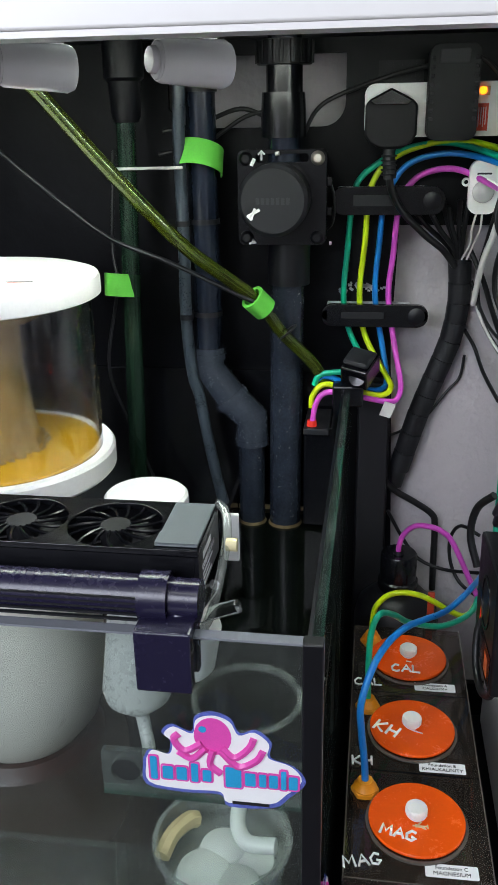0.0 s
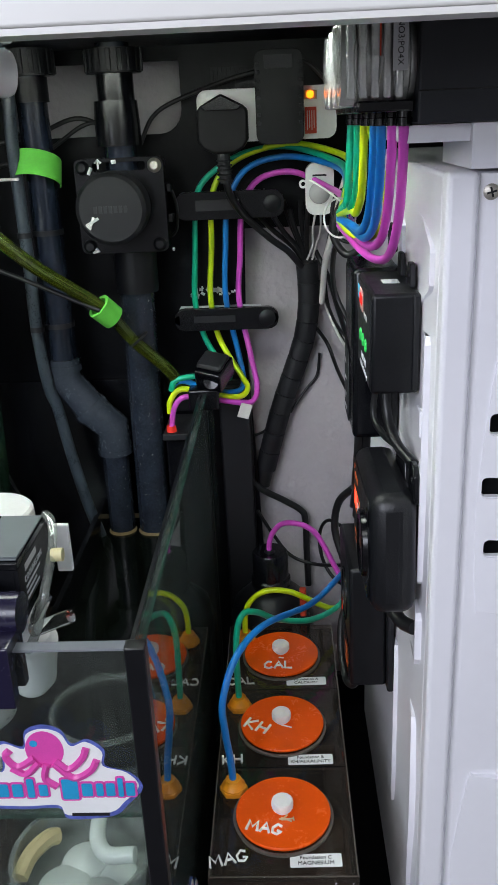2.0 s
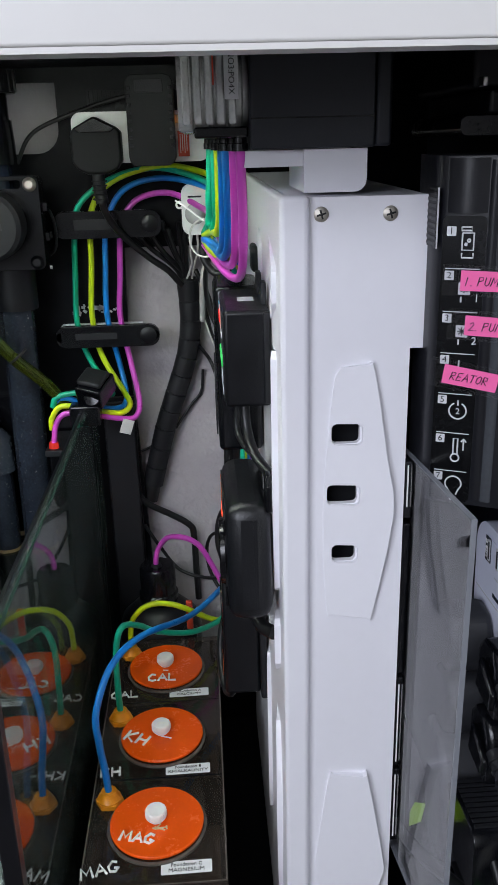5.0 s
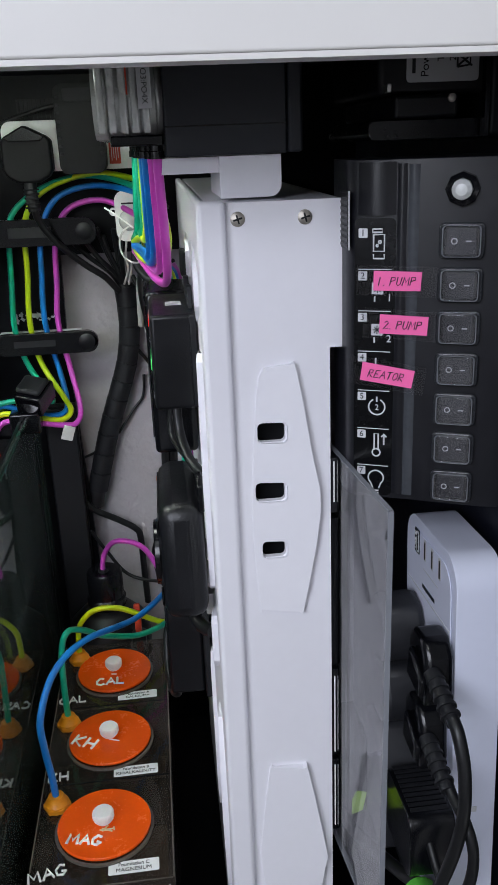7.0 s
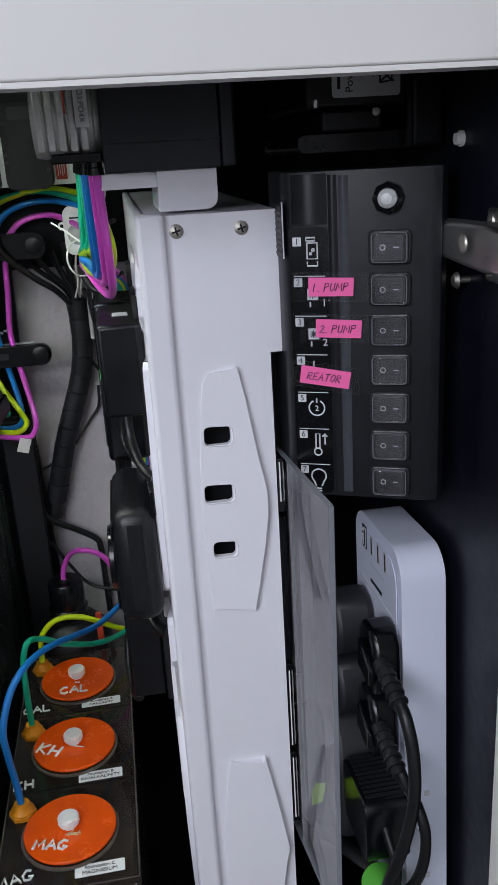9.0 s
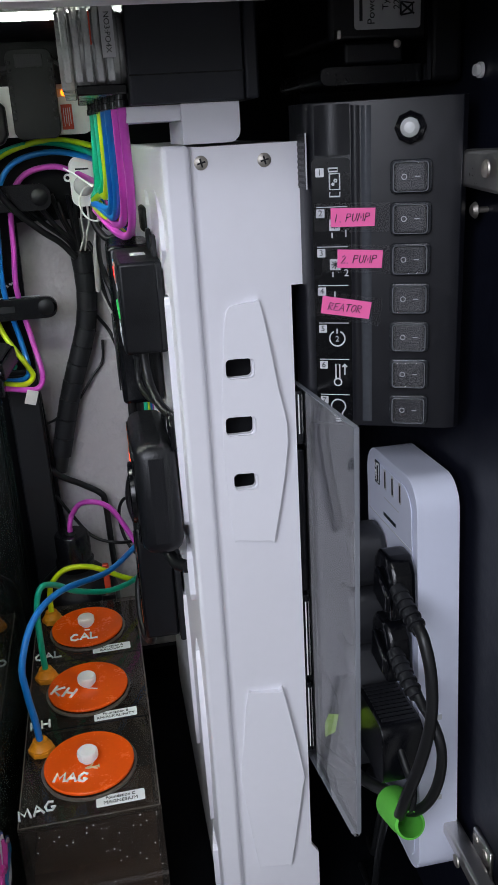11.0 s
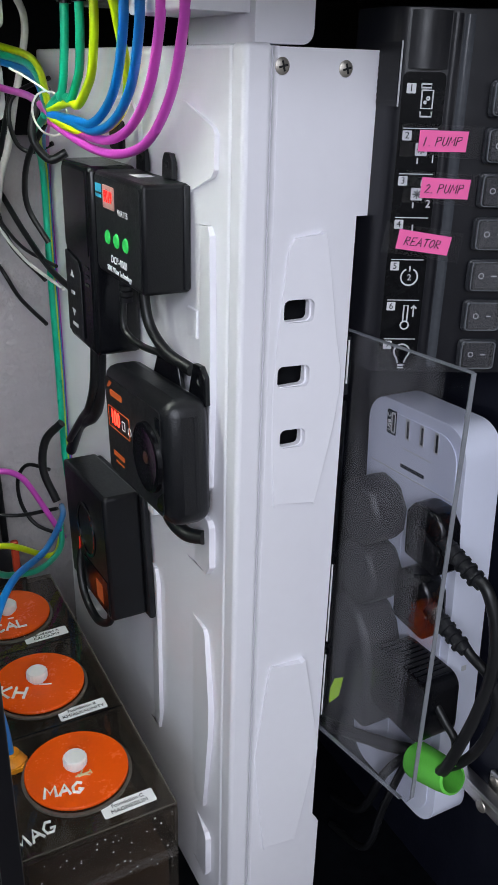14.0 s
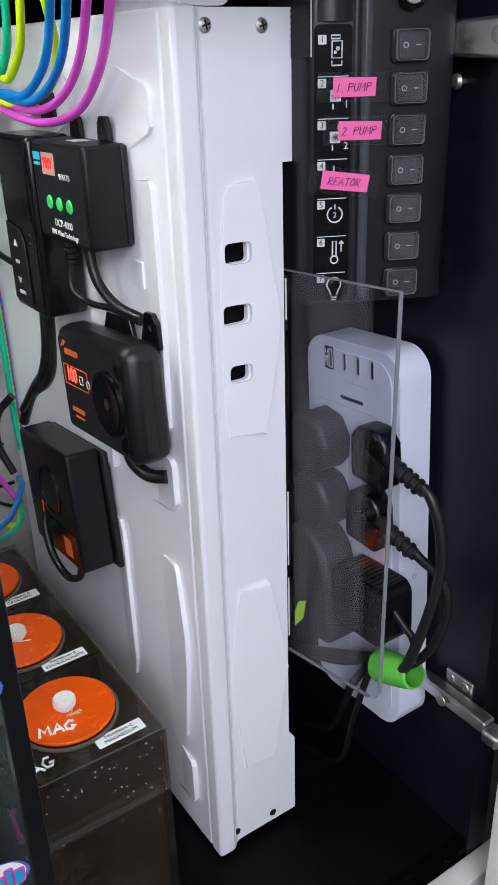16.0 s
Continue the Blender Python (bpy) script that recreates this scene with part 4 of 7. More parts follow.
part("water", B((-0.599, -0.1425, 0.4685, 0.842, FL + 0.0125, 0.290)), M_WATER2, sump, "dark still water")
part("water", B((-0.599, SX - 0.0092, SY + 0.0085, 0.4615, FL + 0.0125, 0.180)), M_WATER2, sump, "dark still water")
part("tide_mark", B((-0.1362, -0.031, 0.8405, 0.842, 0.403, 0.409)), M_BEIGE, sump, "brownish tide line")
# cleats of smoked acrylic in the front chamber
shelf = thing("acrylic_holder", "grey acrylic holder strip with a round hole inside the tank", "holder")
part("strip", plate(rounded(-0.156, -0.024, 0.4115, 0.4435, 0.002, 2), [circle(-0.1405, 0.4275, 0.0098)], 0.005, front(0, 0.405, 0)), M_STRIPCLEAR, shelf, "grey translucent strip")
# black disc stands in for the dark seen through the hole
part("hole_shade_disc", lathe([(0.0001, 0.001), (0.0094, 0.001), (0.0096, -0.004)], 28, front(-0.1405, 0.4035, 0.4275)), M_BLACKM, shelf, "black disc, the hole's darkness put into its colour")
part("edge", B((-0.156, -0.024, 0.3995, 0.4055, 0.4085, 0.4113)), M_GLASSEDGE, shelf)


def media_cup(cx, cy, z, r, depth, balls, mat=M_MILKY):
    c = thing("media_cup", "round translucent white plastic cup hanging in the tank", "cup", "media cups")
    part("wall", lathe([(r * 0.86, -depth), (r, 0), (r + 0.0025, 0.0005), (r + 0.0025, 0.002), (r - 0.0015, 0.003), (r * 0.86 - 0.0015, -depth + 0.002)], 48, flat(cx, cy, z)), mat, c)
    part("bottom", lathe([(0.0001, -depth), (r * 0.86, -depth), (r * 0.86, -depth + 0.002), (0.0001, -depth + 0.002)], 48, flat(cx, cy, z)), mat, c)
    part("stand", lathe([(0.0001, FL + 0.0125), (r * 0.6, FL + 0.0125), (r * 0.6, z - depth), (0.0001, z - depth)], 24, flat(cx, cy, 0)), M_BLACKM, c, "dark stand under the cup")
    part("cup_water", lathe([(0.0001, -depth + 0.004), (r * 0.87, -depth + 0.004), (r * 0.92, -depth + 0.019), (0.0001, -depth + 0.019)], 40, flat(cx, cy, z)), M_CUPWATER, c, "cloudy water in the cup")
    for dx, dy, rr in balls:
        part("bag", lathe([(0.0001, -rr * 0.6), (rr * 0.8, -rr * 0.4), (rr, 0), (rr * 0.8, rr * 0.45), (rr * 0.4, rr * 0.62), (0.0001, rr * 0.66)], 20, flat(cx + dx, cy + dy, z - depth + 0.012)), M_BAG, c, "milky white media bag")
    return c


media_cup(-0.0775, 0.5080, 0.4060, 0.0400, 0.035, [], M_CUPWALL)
media_cup(-0.0820, 0.4175, 0.3600, 0.0455, 0.04, [(-0.012, -0.010, 0.022), (0.012, -0.018, 0.020), (-0.002, 0.012, 0.020), (0.022, 0.004, 0.016)], M_CUPWALL)
el = thing("elbow_tube", "white plastic elbow lying in the media cup", "pipe elbow")
part("elbow", tube([(-0.0745, 0.447, 0.366), (-0.073, 0.428, 0.362), (-0.064, 0.416, 0.360), (-0.045, 0.414, 0.362)], 0.0056, 14, 6), M_BAG, el)
sn = thing("beige_sponge", "beige sponge piece in the media cup", "sponge")
part("sponge", tube([(-0.122, 0.405, 0.352), (-0.118, 0.420, 0.356), (-0.110, 0.435, 0.355), (-0.105, 0.440, 0.352)], 0.006, 8, 4), M_BEIGE, sn)

# sticker on the front pane
st = thing("sticker", "die-cut glitter-edged pink and blue sticker on the tank glass", "sticker")
YS = SY - 0.0004
rim = [(-0.1125, 0.4835), (-0.1085, 0.4900), (-0.0985, 0.4880), (-0.0965, 0.4975), (-0.1010, 0.5030), (-0.0950, 0.5090), (-0.0840, 0.5050), (-0.0815, 0.5155), (-0.0720, 0.5195), (-0.0620, 0.5160),
        (-0.0570, 0.5065), (-0.0480, 0.5095), (-0.0395, 0.5020), (-0.0400, 0.4915), (-0.0270, 0.4865), (-0.0205, 0.4760), (-0.0300, 0.4640), (-0.0390, 0.4560), (-0.0640, 0.4540), (-0.0690, 0.4620), (-0.0900, 0.4615), (-0.1120, 0.4650)]
edge = [(p.x, p.y) for p in smooth_path([(x, z, 0) for x, z in rim + rim[:1]], 4)][:-1]
cx0, cz0 = sum(p[0] for p in edge) / len(edge), sum(p[1] for p in edge) / len(edge)
part("border", plate(edge, [], 0.0002, front(0, YS, 0)), M_HOLO, st, "dark blue glitter border")
inner = [(cx0 + (x - cx0) * 0.955, cz0 + (z - cz0) * 0.915) for x, z in edge]
part("white_ground", plate(inner, [], 0.0002, front(0, YS - 0.0003, 0)), M_LABEL, st, "white ground")
part("dome", plate([(-0.0720 + 0.0105 * math.cos(radians(a)), 0.5030 + 0.0125 * math.sin(radians(a))) for a in range(0, 360, 15)], [], 0.0002, front(0, YS - 0.0006, 0)), M_STKPINK, st, "pink dome shape")
for pts in ([(-0.078, 0.498), (-0.088, 0.492), (-0.094, 0.499), (-0.091, 0.503)], [(-0.076, 0.495), (-0.084, 0.487), (-0.092, 0.491)], [(-0.072, 0.494), (-0.074, 0.484), (-0.068, 0.478)],
            [(-0.067, 0.496), (-0.060, 0.490), (-0.052, 0.497), (-0.049, 0.504)], [(-0.068, 0.494), (-0.058, 0.484), (-0.048, 0.489), (-0.044, 0.496)]):
    part("curl", tube([(x, YS - 0.0006, z) for x, z in pts], 0.0022, 6, 5), M_STKPINK, st, "pink curled band")
part("spot", plate(circle(-0.0775, 0.5075, 0.0022, 14), [], 0.0001, front(0, YS - 0.0009, 0)), M_STKBLUE, st)
for bx, bw, bz, bh in ((-0.1065, 0.004, 0.478, 0.016), (-0.0985, 0.006, 0.4755, 0.009), (-0.0905, 0.006, 0.4755, 0.009), (-0.0830, 0.004, 0.477, 0.013), (-0.0760, 0.005, 0.4755, 0.008),
                       (-0.0610, 0.009, 0.476, 0.014), (-0.0515, 0.006, 0.4755, 0.009), (-0.0445, 0.004, 0.4755, 0.009), (-0.0385, 0.005, 0.4755, 0.009), (-0.0328, 0.003, 0.477, 0.013), (-0.0275, 0.005, 0.4755, 0.009)):
    w = part("letter_bar", plate(rounded(bx - bw / 2 - 0.0012, bx + bw / 2 + 0.0012, bz - bh / 2 - 0.0012, bz + bh / 2 + 0.0012, 0.0015, 2), [], 0.0002, front(0, YS - 0.0007, 0)), M_STKPINK, st, "pink-edged blue bar")
    part("bar_core", plate(rounded(bx - bw / 2, bx + bw / 2, bz - bh / 2, bz + bh / 2, 0.001, 2), [], 0.0002, front(0, YS - 0.0010, 0)), M_STKBLUE, w)
part("address_bar", B((-0.062, -0.041, YS - 0.0009, YS - 0.0006, 0.4568, 0.4588)), M_INK, st)
# the same kind of sticker stands lower on the side and front panes
copy_thing(st, pose(-0.004, 0, -0.128))
copy_thing(st, pose(0.3415, 0.480, -0.190, 0, 0, 90))

# ---- pipes ----
PYY = 0.812


def ribbed_nut(x, y, z0, z1, r, parent, n=16):
    nut = part("union_nut", lathe([(r * 0.7, z0), (r, z0), (r, z1), (r * 0.7, z1)], 36, flat(x, y, 0)), M_BLACK, parent)
    for k in range(n):
        a = 2 * math.pi * k / n
        bm = B((-0.0022, 0.0022, -0.0015, 0.0015, z0 + 0.001, z1 - 0.001))
        part("rib", turned(bm, pose(x + r * math.cos(a), y + r * math.sin(a), 0, 0, 0, math.degrees(a) + 90)), M_BLACK, nut, bevel=0.0006)


pa = thing("drain_pipe", "dark plastic drain pipe with two elbows standing in the tank", "pipe", "tank pipes")
part("upper_pipe", rod((-0.1585, PYY, 0.89), (-0.1585, PYY, 0.592), 0.0140, seg=28), M_PIPE, pa)
part("collar", lathe([(0.0145, 0), (0.0165, 0), (0.0165, 0.021), (0.0145, 0.021)], 32, flat(-0.1590, PYY, 0.840)), M_BLACK, pa)
ribbed_nut(-0.1585, PYY, 0.862, 0.884, 0.0235, pa)
part("elbow", tube([(-0.1580, PYY, 0.600), (-0.1580, PYY, 0.576), (-0.1350, PYY, 0.5425)], 0.0168, 28, 1), M_GREYP, pa)
part("elbow_rim", lathe([(0.0165, 0), (0.0178, 0), (0.0178, 0.006), (0.0165, 0.006)], 32, flat(-0.1580, PYY, 0.588)), M_GREYP, pa)
part("elbow", tube([(-0.1365, PYY, 0.5440), (-0.1155, PYY, 0.5240), (-0.1155, PYY, 0.498)], 0.0176, 28, 1), M_GREYP, pa)
part("elbow_rim", lathe([(0.0168, 0), (0.0180, 0), (0.0180, 0.006), (0.0168, 0.006)], 32, flat(-0.1155, PYY, 0.4955)), M_GREYP, pa)
part("elbow_joint", lathe([(0.0165, -0.004), (0.0190, -0.004), (0.0196, 0.0), (0.0190, 0.004), (0.0165, 0.004)], 32, pose(-0.1362, PYY, 0.5440, 0, -38, 0)), M_GREYP, pa)
part("tide_ring", lathe([(0.0139, 0), (0.0151, 0), (0.0144, 0.0012), (0.0139, 0.003)], 32, flat(-0.1162, PYY, 0.4042)), M_TIDE, pa, "brownish crust at the waterline")
part("lower_pipe", rod((-0.1160, PYY, 0.50), (-0.1165, PYY, 0.16), 0.0138, seg=28), M_PIPE2, pa)
for z in (0.722, 0.632):
    part("cable_tie", lathe([(0.0142, 0), (0.0152, 0), (0.0152, 0.005), (0.0142, 0.005)], 28, flat(-0.1585, PYY, z)), M_BLACKM, pa)
pb = thing("return_pipe", "black gate valve with dark pipe standing in the tank", "pipe", "tank pipes")
part("upper_pipe", rod((-0.0790, PYY - 0.01, 0.89), (-0.0795, PYY - 0.01, 0.77), 0.0150, seg=28), M_PIPE, pb)
ribbed_nut(-0.0790, PYY - 0.01, 0.8605, 0.8805, 0.0245, pb)
part("adapter", lathe([(0.0150, 0), (0.0165, 0), (0.0165, 0.022), (0.0150, 0.022)], 32, flat(-0.0790, PYY - 0.01, 0.838)), M_BLACKG, pb)
part("adapter", lathe([(0.0150, 0), (0.0205, 0), (0.0205, 0.017), (0.0195, 0.038), (0.0150, 0.038)], 32, flat(-0.0800, PYY - 0.01, 0.800)), M_BLACKG, pb)
part("lower_pipe", rod((-0.0770, PYY, 0.71), (-0.0835, PYY, 0.16), 0.0168, seg=28), M_PIPE2, pb)
part("tide_ring", lathe([(0.0169, 0), (0.0182, 0), (0.0175, 0.0012), (0.0169, 0.003)], 32, flat(-0.0806, PYY, 0.4042)), M_TIDE, pb, "brownish crust at the waterline")
part("socket", rod((-0.0760, PYY, 0.708), (-0.0765, PYY, 0.665), 0.0205, seg=28), M_BLACK, pb)
vb = part("valve_body", plate(rounded(-0.121, -0.0395, 0.7055, 0.790, 0.006), [rounded(-0.104, -0.056, 0.779, 0.7865, 0.002, 2)], 0.026, front(0, 0.812, 0)), M_BLACKG, pb, "square black valve body", bevel=0.0015)
for x, z in ((-0.113, 0.7825), (-0.0475, 0.7825), (-0.113, 0.7125), (-0.0475, 0.7125)):
    part("corner_bolt", lathe([(0.0001, 0.004), (0.0035, 0.004), (0.006, 0.002), (0.0065, 0)], 18, front(x, 0.786, z)), M_STEEL if x > -0.08 and z > 0.75 else M_BLACK, vb)
part("valve_knob", lathe([(0.0001, 0.034), (0.028, 0.034), (0.0315, 0.031), (0.0315, 0.002), (0.030, 0)], 48, front(-0.0850, 0.788, 0.7480)), M_BLACKM, pb, "round matt black valve knob")
part("knob_mark", B(*[(-0.100 + 0.0045 * k, -0.097 + 0.0045 * k, 0.7536, 0.7541, 0.745, 0.751) for k in range(7)]), M_GPRINT, pb, "embossed mark", kind="stuff")
part("paint_mark", strokes([[(0, 0), (0.011, 0.006)], [(0.003, -0.002), (0.007, 0.007)], [(0, 0.001), (0.004, -0.003)]], 0.0014, front(-0.1075, 0.7535, 0.7350)), M_CHALK, pb, "white paint arrow")
part("paint_mark", strokes([[(0, 0), (0, 0.008)], [(-0.003, 0.005), (0, 0.008), (0.003, 0.005)]], 0.001, front(-0.0985, 0.7855, 0.7810)), M_CHALK, pb, "white paint arrow")
part("paint_mark", strokes([[(0, 0), (0.006, 0.001), (0.003, 0.003)], [(0.075, 0.0), (0.077, 0.0)]], 0.0018, front(-0.111, 0.7855, 0.7075)), M_CHALK, pb, "white paint blot")
part("paint_mark", strokes([[(0, 0), (0.004, 0.0005)], [(-0.022, -0.010), (-0.019, -0.004)]], 0.0018, front(-0.086, 0.7855, 0.7865)), M_CHALK, pb, "white paint blot")
for z in (0.762, 0.735):
    part("side_lug", B((-0.0395, -0.0345, 0.792, 0.808, z - 0.004, z + 0.004)), M_BLACKG, vb, bevel=0.001)
pg = thing("algae_pipe", "narrow pipe stained green by algae with black fitting on top", "pipe", "tank pipes")
part("pipe", rod((-0.2270, 0.80, 0.83), (-0.2480, 0.80, 0.16), 0.0092, seg=24), M_GPIPE, pg)
part("fitting", lathe([(0.011, 0.815), (0.0135, 0.82), (0.0150, 0.85), (0.0185, 0.853), (0.0185, 0.89), (0.011, 0.89)], 28, flat(-0.2262, 0.80, 0)), M_BLACK, pg)
fx = thing("flexible_hose", "thin grey hose strapped along the drain pipe", "hose")
part("hose", tube([(-0.1765, 0.795, 0.89), (-0.1738, 0.793, 0.845), (-0.1760, 0.793, 0.803), (-0.1755, 0.793, 0.7056), (-0.1765, 0.793, 0.6335), (-0.1735, 0.797, 0.575), (-0.168, 0.80, 0.5507), (-0.160, 0.80, 0.50), (-0.1495, 0.80, 0.4450), (-0.137, 0.80, 0.395), (-0.12, 0.8, 0.30)], 0.0058, 14, 6), M_FLEX, fx)

for z in (0.722, 0.632):
    part("hose_tie", lathe([(0.0060, 0), (0.0070, 0), (0.0070, 0.005), (0.0060, 0.005)], 20, flat(-0.1758, 0.793, z)), M_BLACKM, fx, "black cable tie")
part("hose_cuff", lathe([(0.0060, 0), (0.0074, 0), (0.0074, 0.012), (0.0060, 0.012)], 20, flat(-0.1762, 0.793, 0.868)), M_BLACK, fx, "black hose cuff")


def tape(x0, x1, z0, z1, y, r, tilt, label, lift=0):
    t = thing("green_tape", label, "tape", "green hook tapes")
    cx, hw = 0.5 * (x0 + x1), 0.5 * (x1 - x0)
    n = 18
    outer = [(hw * math.cos(radians(a)), r * math.sin(radians(a))) for a in np.linspace(160, 385, n)]
    bm = bmesh.new()
    rings = []
    for k, (u, v) in enumerate(outer):
        s = 0.0012
        rings.append([bm.verts.new((u * q, v * q, zz + tilt * u)) for q, zz in ((1, z0), (1, z1), (1 - s / hw, z1), (1 - s / hw, z0))])
    for a, b in zip(rings, rings[1:]):
        for k in range(4):
            bm.faces.new((a[k], a[(k + 1) % 4], b[(k + 1) % 4], b[k]))
    bm.faces.new(rings[0])
    bm.faces.new(rings[-1][::-1])
    zc = 0.5 * (z0 + z1)
    part("strap", turned(bm, pose(cx, y, zc, -lift, 0, 0) @ pose(0, 0, -zc)), M_GREEN, t)


tape(-0.1835, -0.1375, 0.7695, 0.7935, 0.806, 0.021, -0.10, "bright green tape strap round the drain pipe", 26)
tape(-0.2595, -0.2265, 0.653, 0.675, 0.80, 0.0150, -0.05, "bright green tape strap round the algae pipe", 10)
rod1 = thing("white_rod", "thin white plastic rod between the pipes", "rod")
part("rod", rod((-0.241, 0.79, 0.7745), (-0.172, 0.785, 0.7755), 0.0014, seg=8), M_WCABLE, rod1)

gh = thing("algae_hose", "clear hose stained olive green running down to the tank", "hose")
part("hose", tube([(-0.292, 0.64, 0.884), (-0.2698, 0.66, 0.8547), (-0.2489, 0.68, 0.8241), (-0.2123, 0.70, 0.7752), (-0.157, 0.72, 0.7121), (-0.1032, 0.757, 0.6614), (-0.0789, 0.775, 0.6242), (-0.0499, 0.79, 0.5897), (-0.038, 0.80, 0.565)], 0.0061, 18, 6), M_HOSE, gh)
part("hose_clip", tube([(-0.0735 + 0.0098 * math.cos(a) * 0.75, 0.776 + 0.0098 * math.sin(a), 0.6255 + 0.0098 * math.cos(a) * 0.6) for a in (radians(30 * k) for k in range(13))], 0.0012, 6, 2), M_BLACKM, gh)
gt = thing("green_tape", "bright green tape strap round the algae hose", "tape", "green hook tapes")
d = Vector((-0.024, -0.018, 0.0285)).normalized()
c0 = Vector((-0.0995, 0.760, 0.6560))
part("strap", lathe([(0.0090, -0.0095), (0.0118, -0.0095), (0.0122, 0.0095), (0.0090, 0.0095)], 28, Matrix.Translation(c0) @ d.to_track_quat("Z", "Y").to_matrix().to_4x4()), M_GREEN, gt)
GC = "loose cables"
hose("cable", [(-0.36, 0.75, 0.82), (-0.3314, 0.75, 0.7922), (-0.2776, 0.75, 0.7478), (-0.2322, 0.75, 0.715), (-0.1802, 0.75, 0.6948), (-0.1074, 0.748, 0.6618), (-0.09, 0.765, 0.648)], M_CABLE, "thin black cable strapped to the algae hose", GC, 0.0022, "cable")
hose("cable", [(-0.250, 0.83, 0.79), (-0.255, 0.82, 0.70), (-0.250, 0.81, 0.66), (-0.262, 0.80, 0.58), (-0.245, 0.80, 0.52), (-0.215, 0.80, 0.44), (-0.19, 0.8, 0.40)], M_CABLE, "thin black cable beside the algae pipe", GC, 0.0016, "cable")
hose("cable", [(-0.20, 0.83, 0.806), (-0.165, 0.835, 0.812), (-0.125, 0.835, 0.825), (-0.095, 0.838, 0.815)], M_CABLE, "black cable behind the pipes", GC, 0.0022, "cable")
hose("cable", [(-0.205, 0.83, 0.785), (-0.16, 0.835, 0.795), (-0.12, 0.835, 0.818), (-0.09, 0.838, 0.823)], M_CABLE, "black cable behind the pipes", GC, 0.0020, "cable")
hose("cable", [(-0.065, 0.83, 0.80), (-0.052, 0.832, 0.823), (-0.03, 0.832, 0.836), (0.02, 0.83, 0.852), (0.05, 0.82, 0.858)], M_CABLE, "black cable leading to the power adapter", GC, 0.0020, "cable")
hose("cable", [(-0.04, 0.815, 0.765), (-0.034, 0.82, 0.745), (-0.036, 0.825, 0.72), (-0.05, 0.83, 0.71)], M_CABLE, "thin black cable beside the valve", GC, 0.0014, "cable")

# tube clip and level sensor on the tank's rim
rc = thing("rim_clip", "black plastic tube clip on the tank rim", "clip")
part("clamp", turned(B((-0.014, 0.014, -0.016, 0.016, -0.012, 0.010)), pose(-0.004, 0.785, 0.588, 24, 8, -22)), M_BLACKG, rc, bevel=0.002)
part("clamp_cap", turned(B((-0.013, 0.013, -0.012, 0.012, 0.0102, 0.016)), pose(-0.004, 0.785, 0.588, 24, 8, -22)), M_BLACKM, rc, bevel=0.003)
part("clamp_screw", lathe([(0.0001, 0.003), (0.008, 0.0022), (0.0085, 0)], 20, pose(-0.006, 0.772, 0.582, 70, 0, -15)), M_BLACKG, rc)
part("foot", B((-0.030, 0.0, 0.772, 0.792, 0.552, 0.573)), M_BLACKG, rc, bevel=0.002)
wt = thing("white_tag", "torn white tape tag on the magenta tube", "tag")
part("tag", turned(B((-0.006, 0.006, -0.0005, 0.0005, -0.009, 0.006)), pose(0.0245, 0.788, 0.5465, 0, 20, 15)), M_WCABLE, wt, bevel=0.0004)
ls = thing("level_sensor", "black level sensor box hanging in the tank", "sensor")
part("box", B((-0.0600, -0.0285, 0.800, 0.838, 0.4065, 0.520)), M_BLACKG, ls, bevel=0.002)
part("cap", B((-0.0585, -0.0330, 0.775, 0.838, 0.5203, 0.527)), M_BLACKM, ls, bevel=0.001)
# the collar's material also emits a faint red glow
part("tube_collar", lathe([(0.0035, 0), (0.0052, 0), (0.0046, 0.006), (0.0035, 0.006)], 16, flat(-0.0505, 0.784, 0.5272)), M_REDDIM, ls, "red collar given a faint glow")

# ---- skimmer ----
sk = thing("protein_skimmer", "protein skimmer with white lid and clear cup of yellow liquid", "skimmer")
KX, KY = -0.297, 0.603
part("lid", lathe([(0.0001, 0.7095), (0.086, 0.7090), (0.0925, 0.7070), (0.0938, 0.704), (0.0938, 0.6925), (0.0920, 0.6915), (0.0001, 0.6915)], 72, flat(KX, KY, 0)), M_WHITE2, sk, "white lid")
part("lid_knob", lathe([(0.0001, 0.013), (0.020, 0.013), (0.0245, 0.011), (0.0255, 0.006), (0.0255, 0), (0.0001, 0)], 40, flat(KX - 0.002, KY - 0.004, 0.7097)), M_WHITE2, sk, "white lid knob")
part("lid_print", B((-0.262, -0.240, 0.575, 0.5760, 0.7092, 0.7095)), M_GPRINT, sk, "small printed line")
part("lid_print", B((-0.258, -0.243, 0.570, 0.5708, 0.7092, 0.7095)), M_REDLAB, sk, "small printed line")
cup = part("cup_wall", lathe([(0.0855, 0.566), (0.0855, 0.6913), (0.0830, 0.6913), (0.0830, 0.566)], 72, flat(KX, KY, 0)), M_CLEARP, sk, "clear splashed cup wall")
cup.visible_shadow = False
part("cup_ring", lathe([(0.0832, 0.5655), (0.0935, 0.5665), (0.0955, 0.5640), (0.0955, 0.5490), (0.0930, 0.5465), (0.0832, 0.5465)], 72, flat(KX, KY, 0)), M_WHITE2, sk, "white cup base ring")
part("skimmate", lathe([(0.031, 0.555), (0.0828, 0.555), (0.0828, 0.5675), (0.031, 0.5675)], 64, flat(KX, KY, 0)), M_SKIM, sk, "yellow-brown skimmate")
neck = part("neck", lathe([(0.050, 0.560), (0.047, 0.585), (0.041, 0.63), (0.041, 0.686), (0.038, 0.686), (0.038, 0.63), (0.044, 0.585), (0.047, 0.560)], 48, flat(KX - 0.015, KY, 0)), M_FOAM, sk, "foam-stained clear neck")
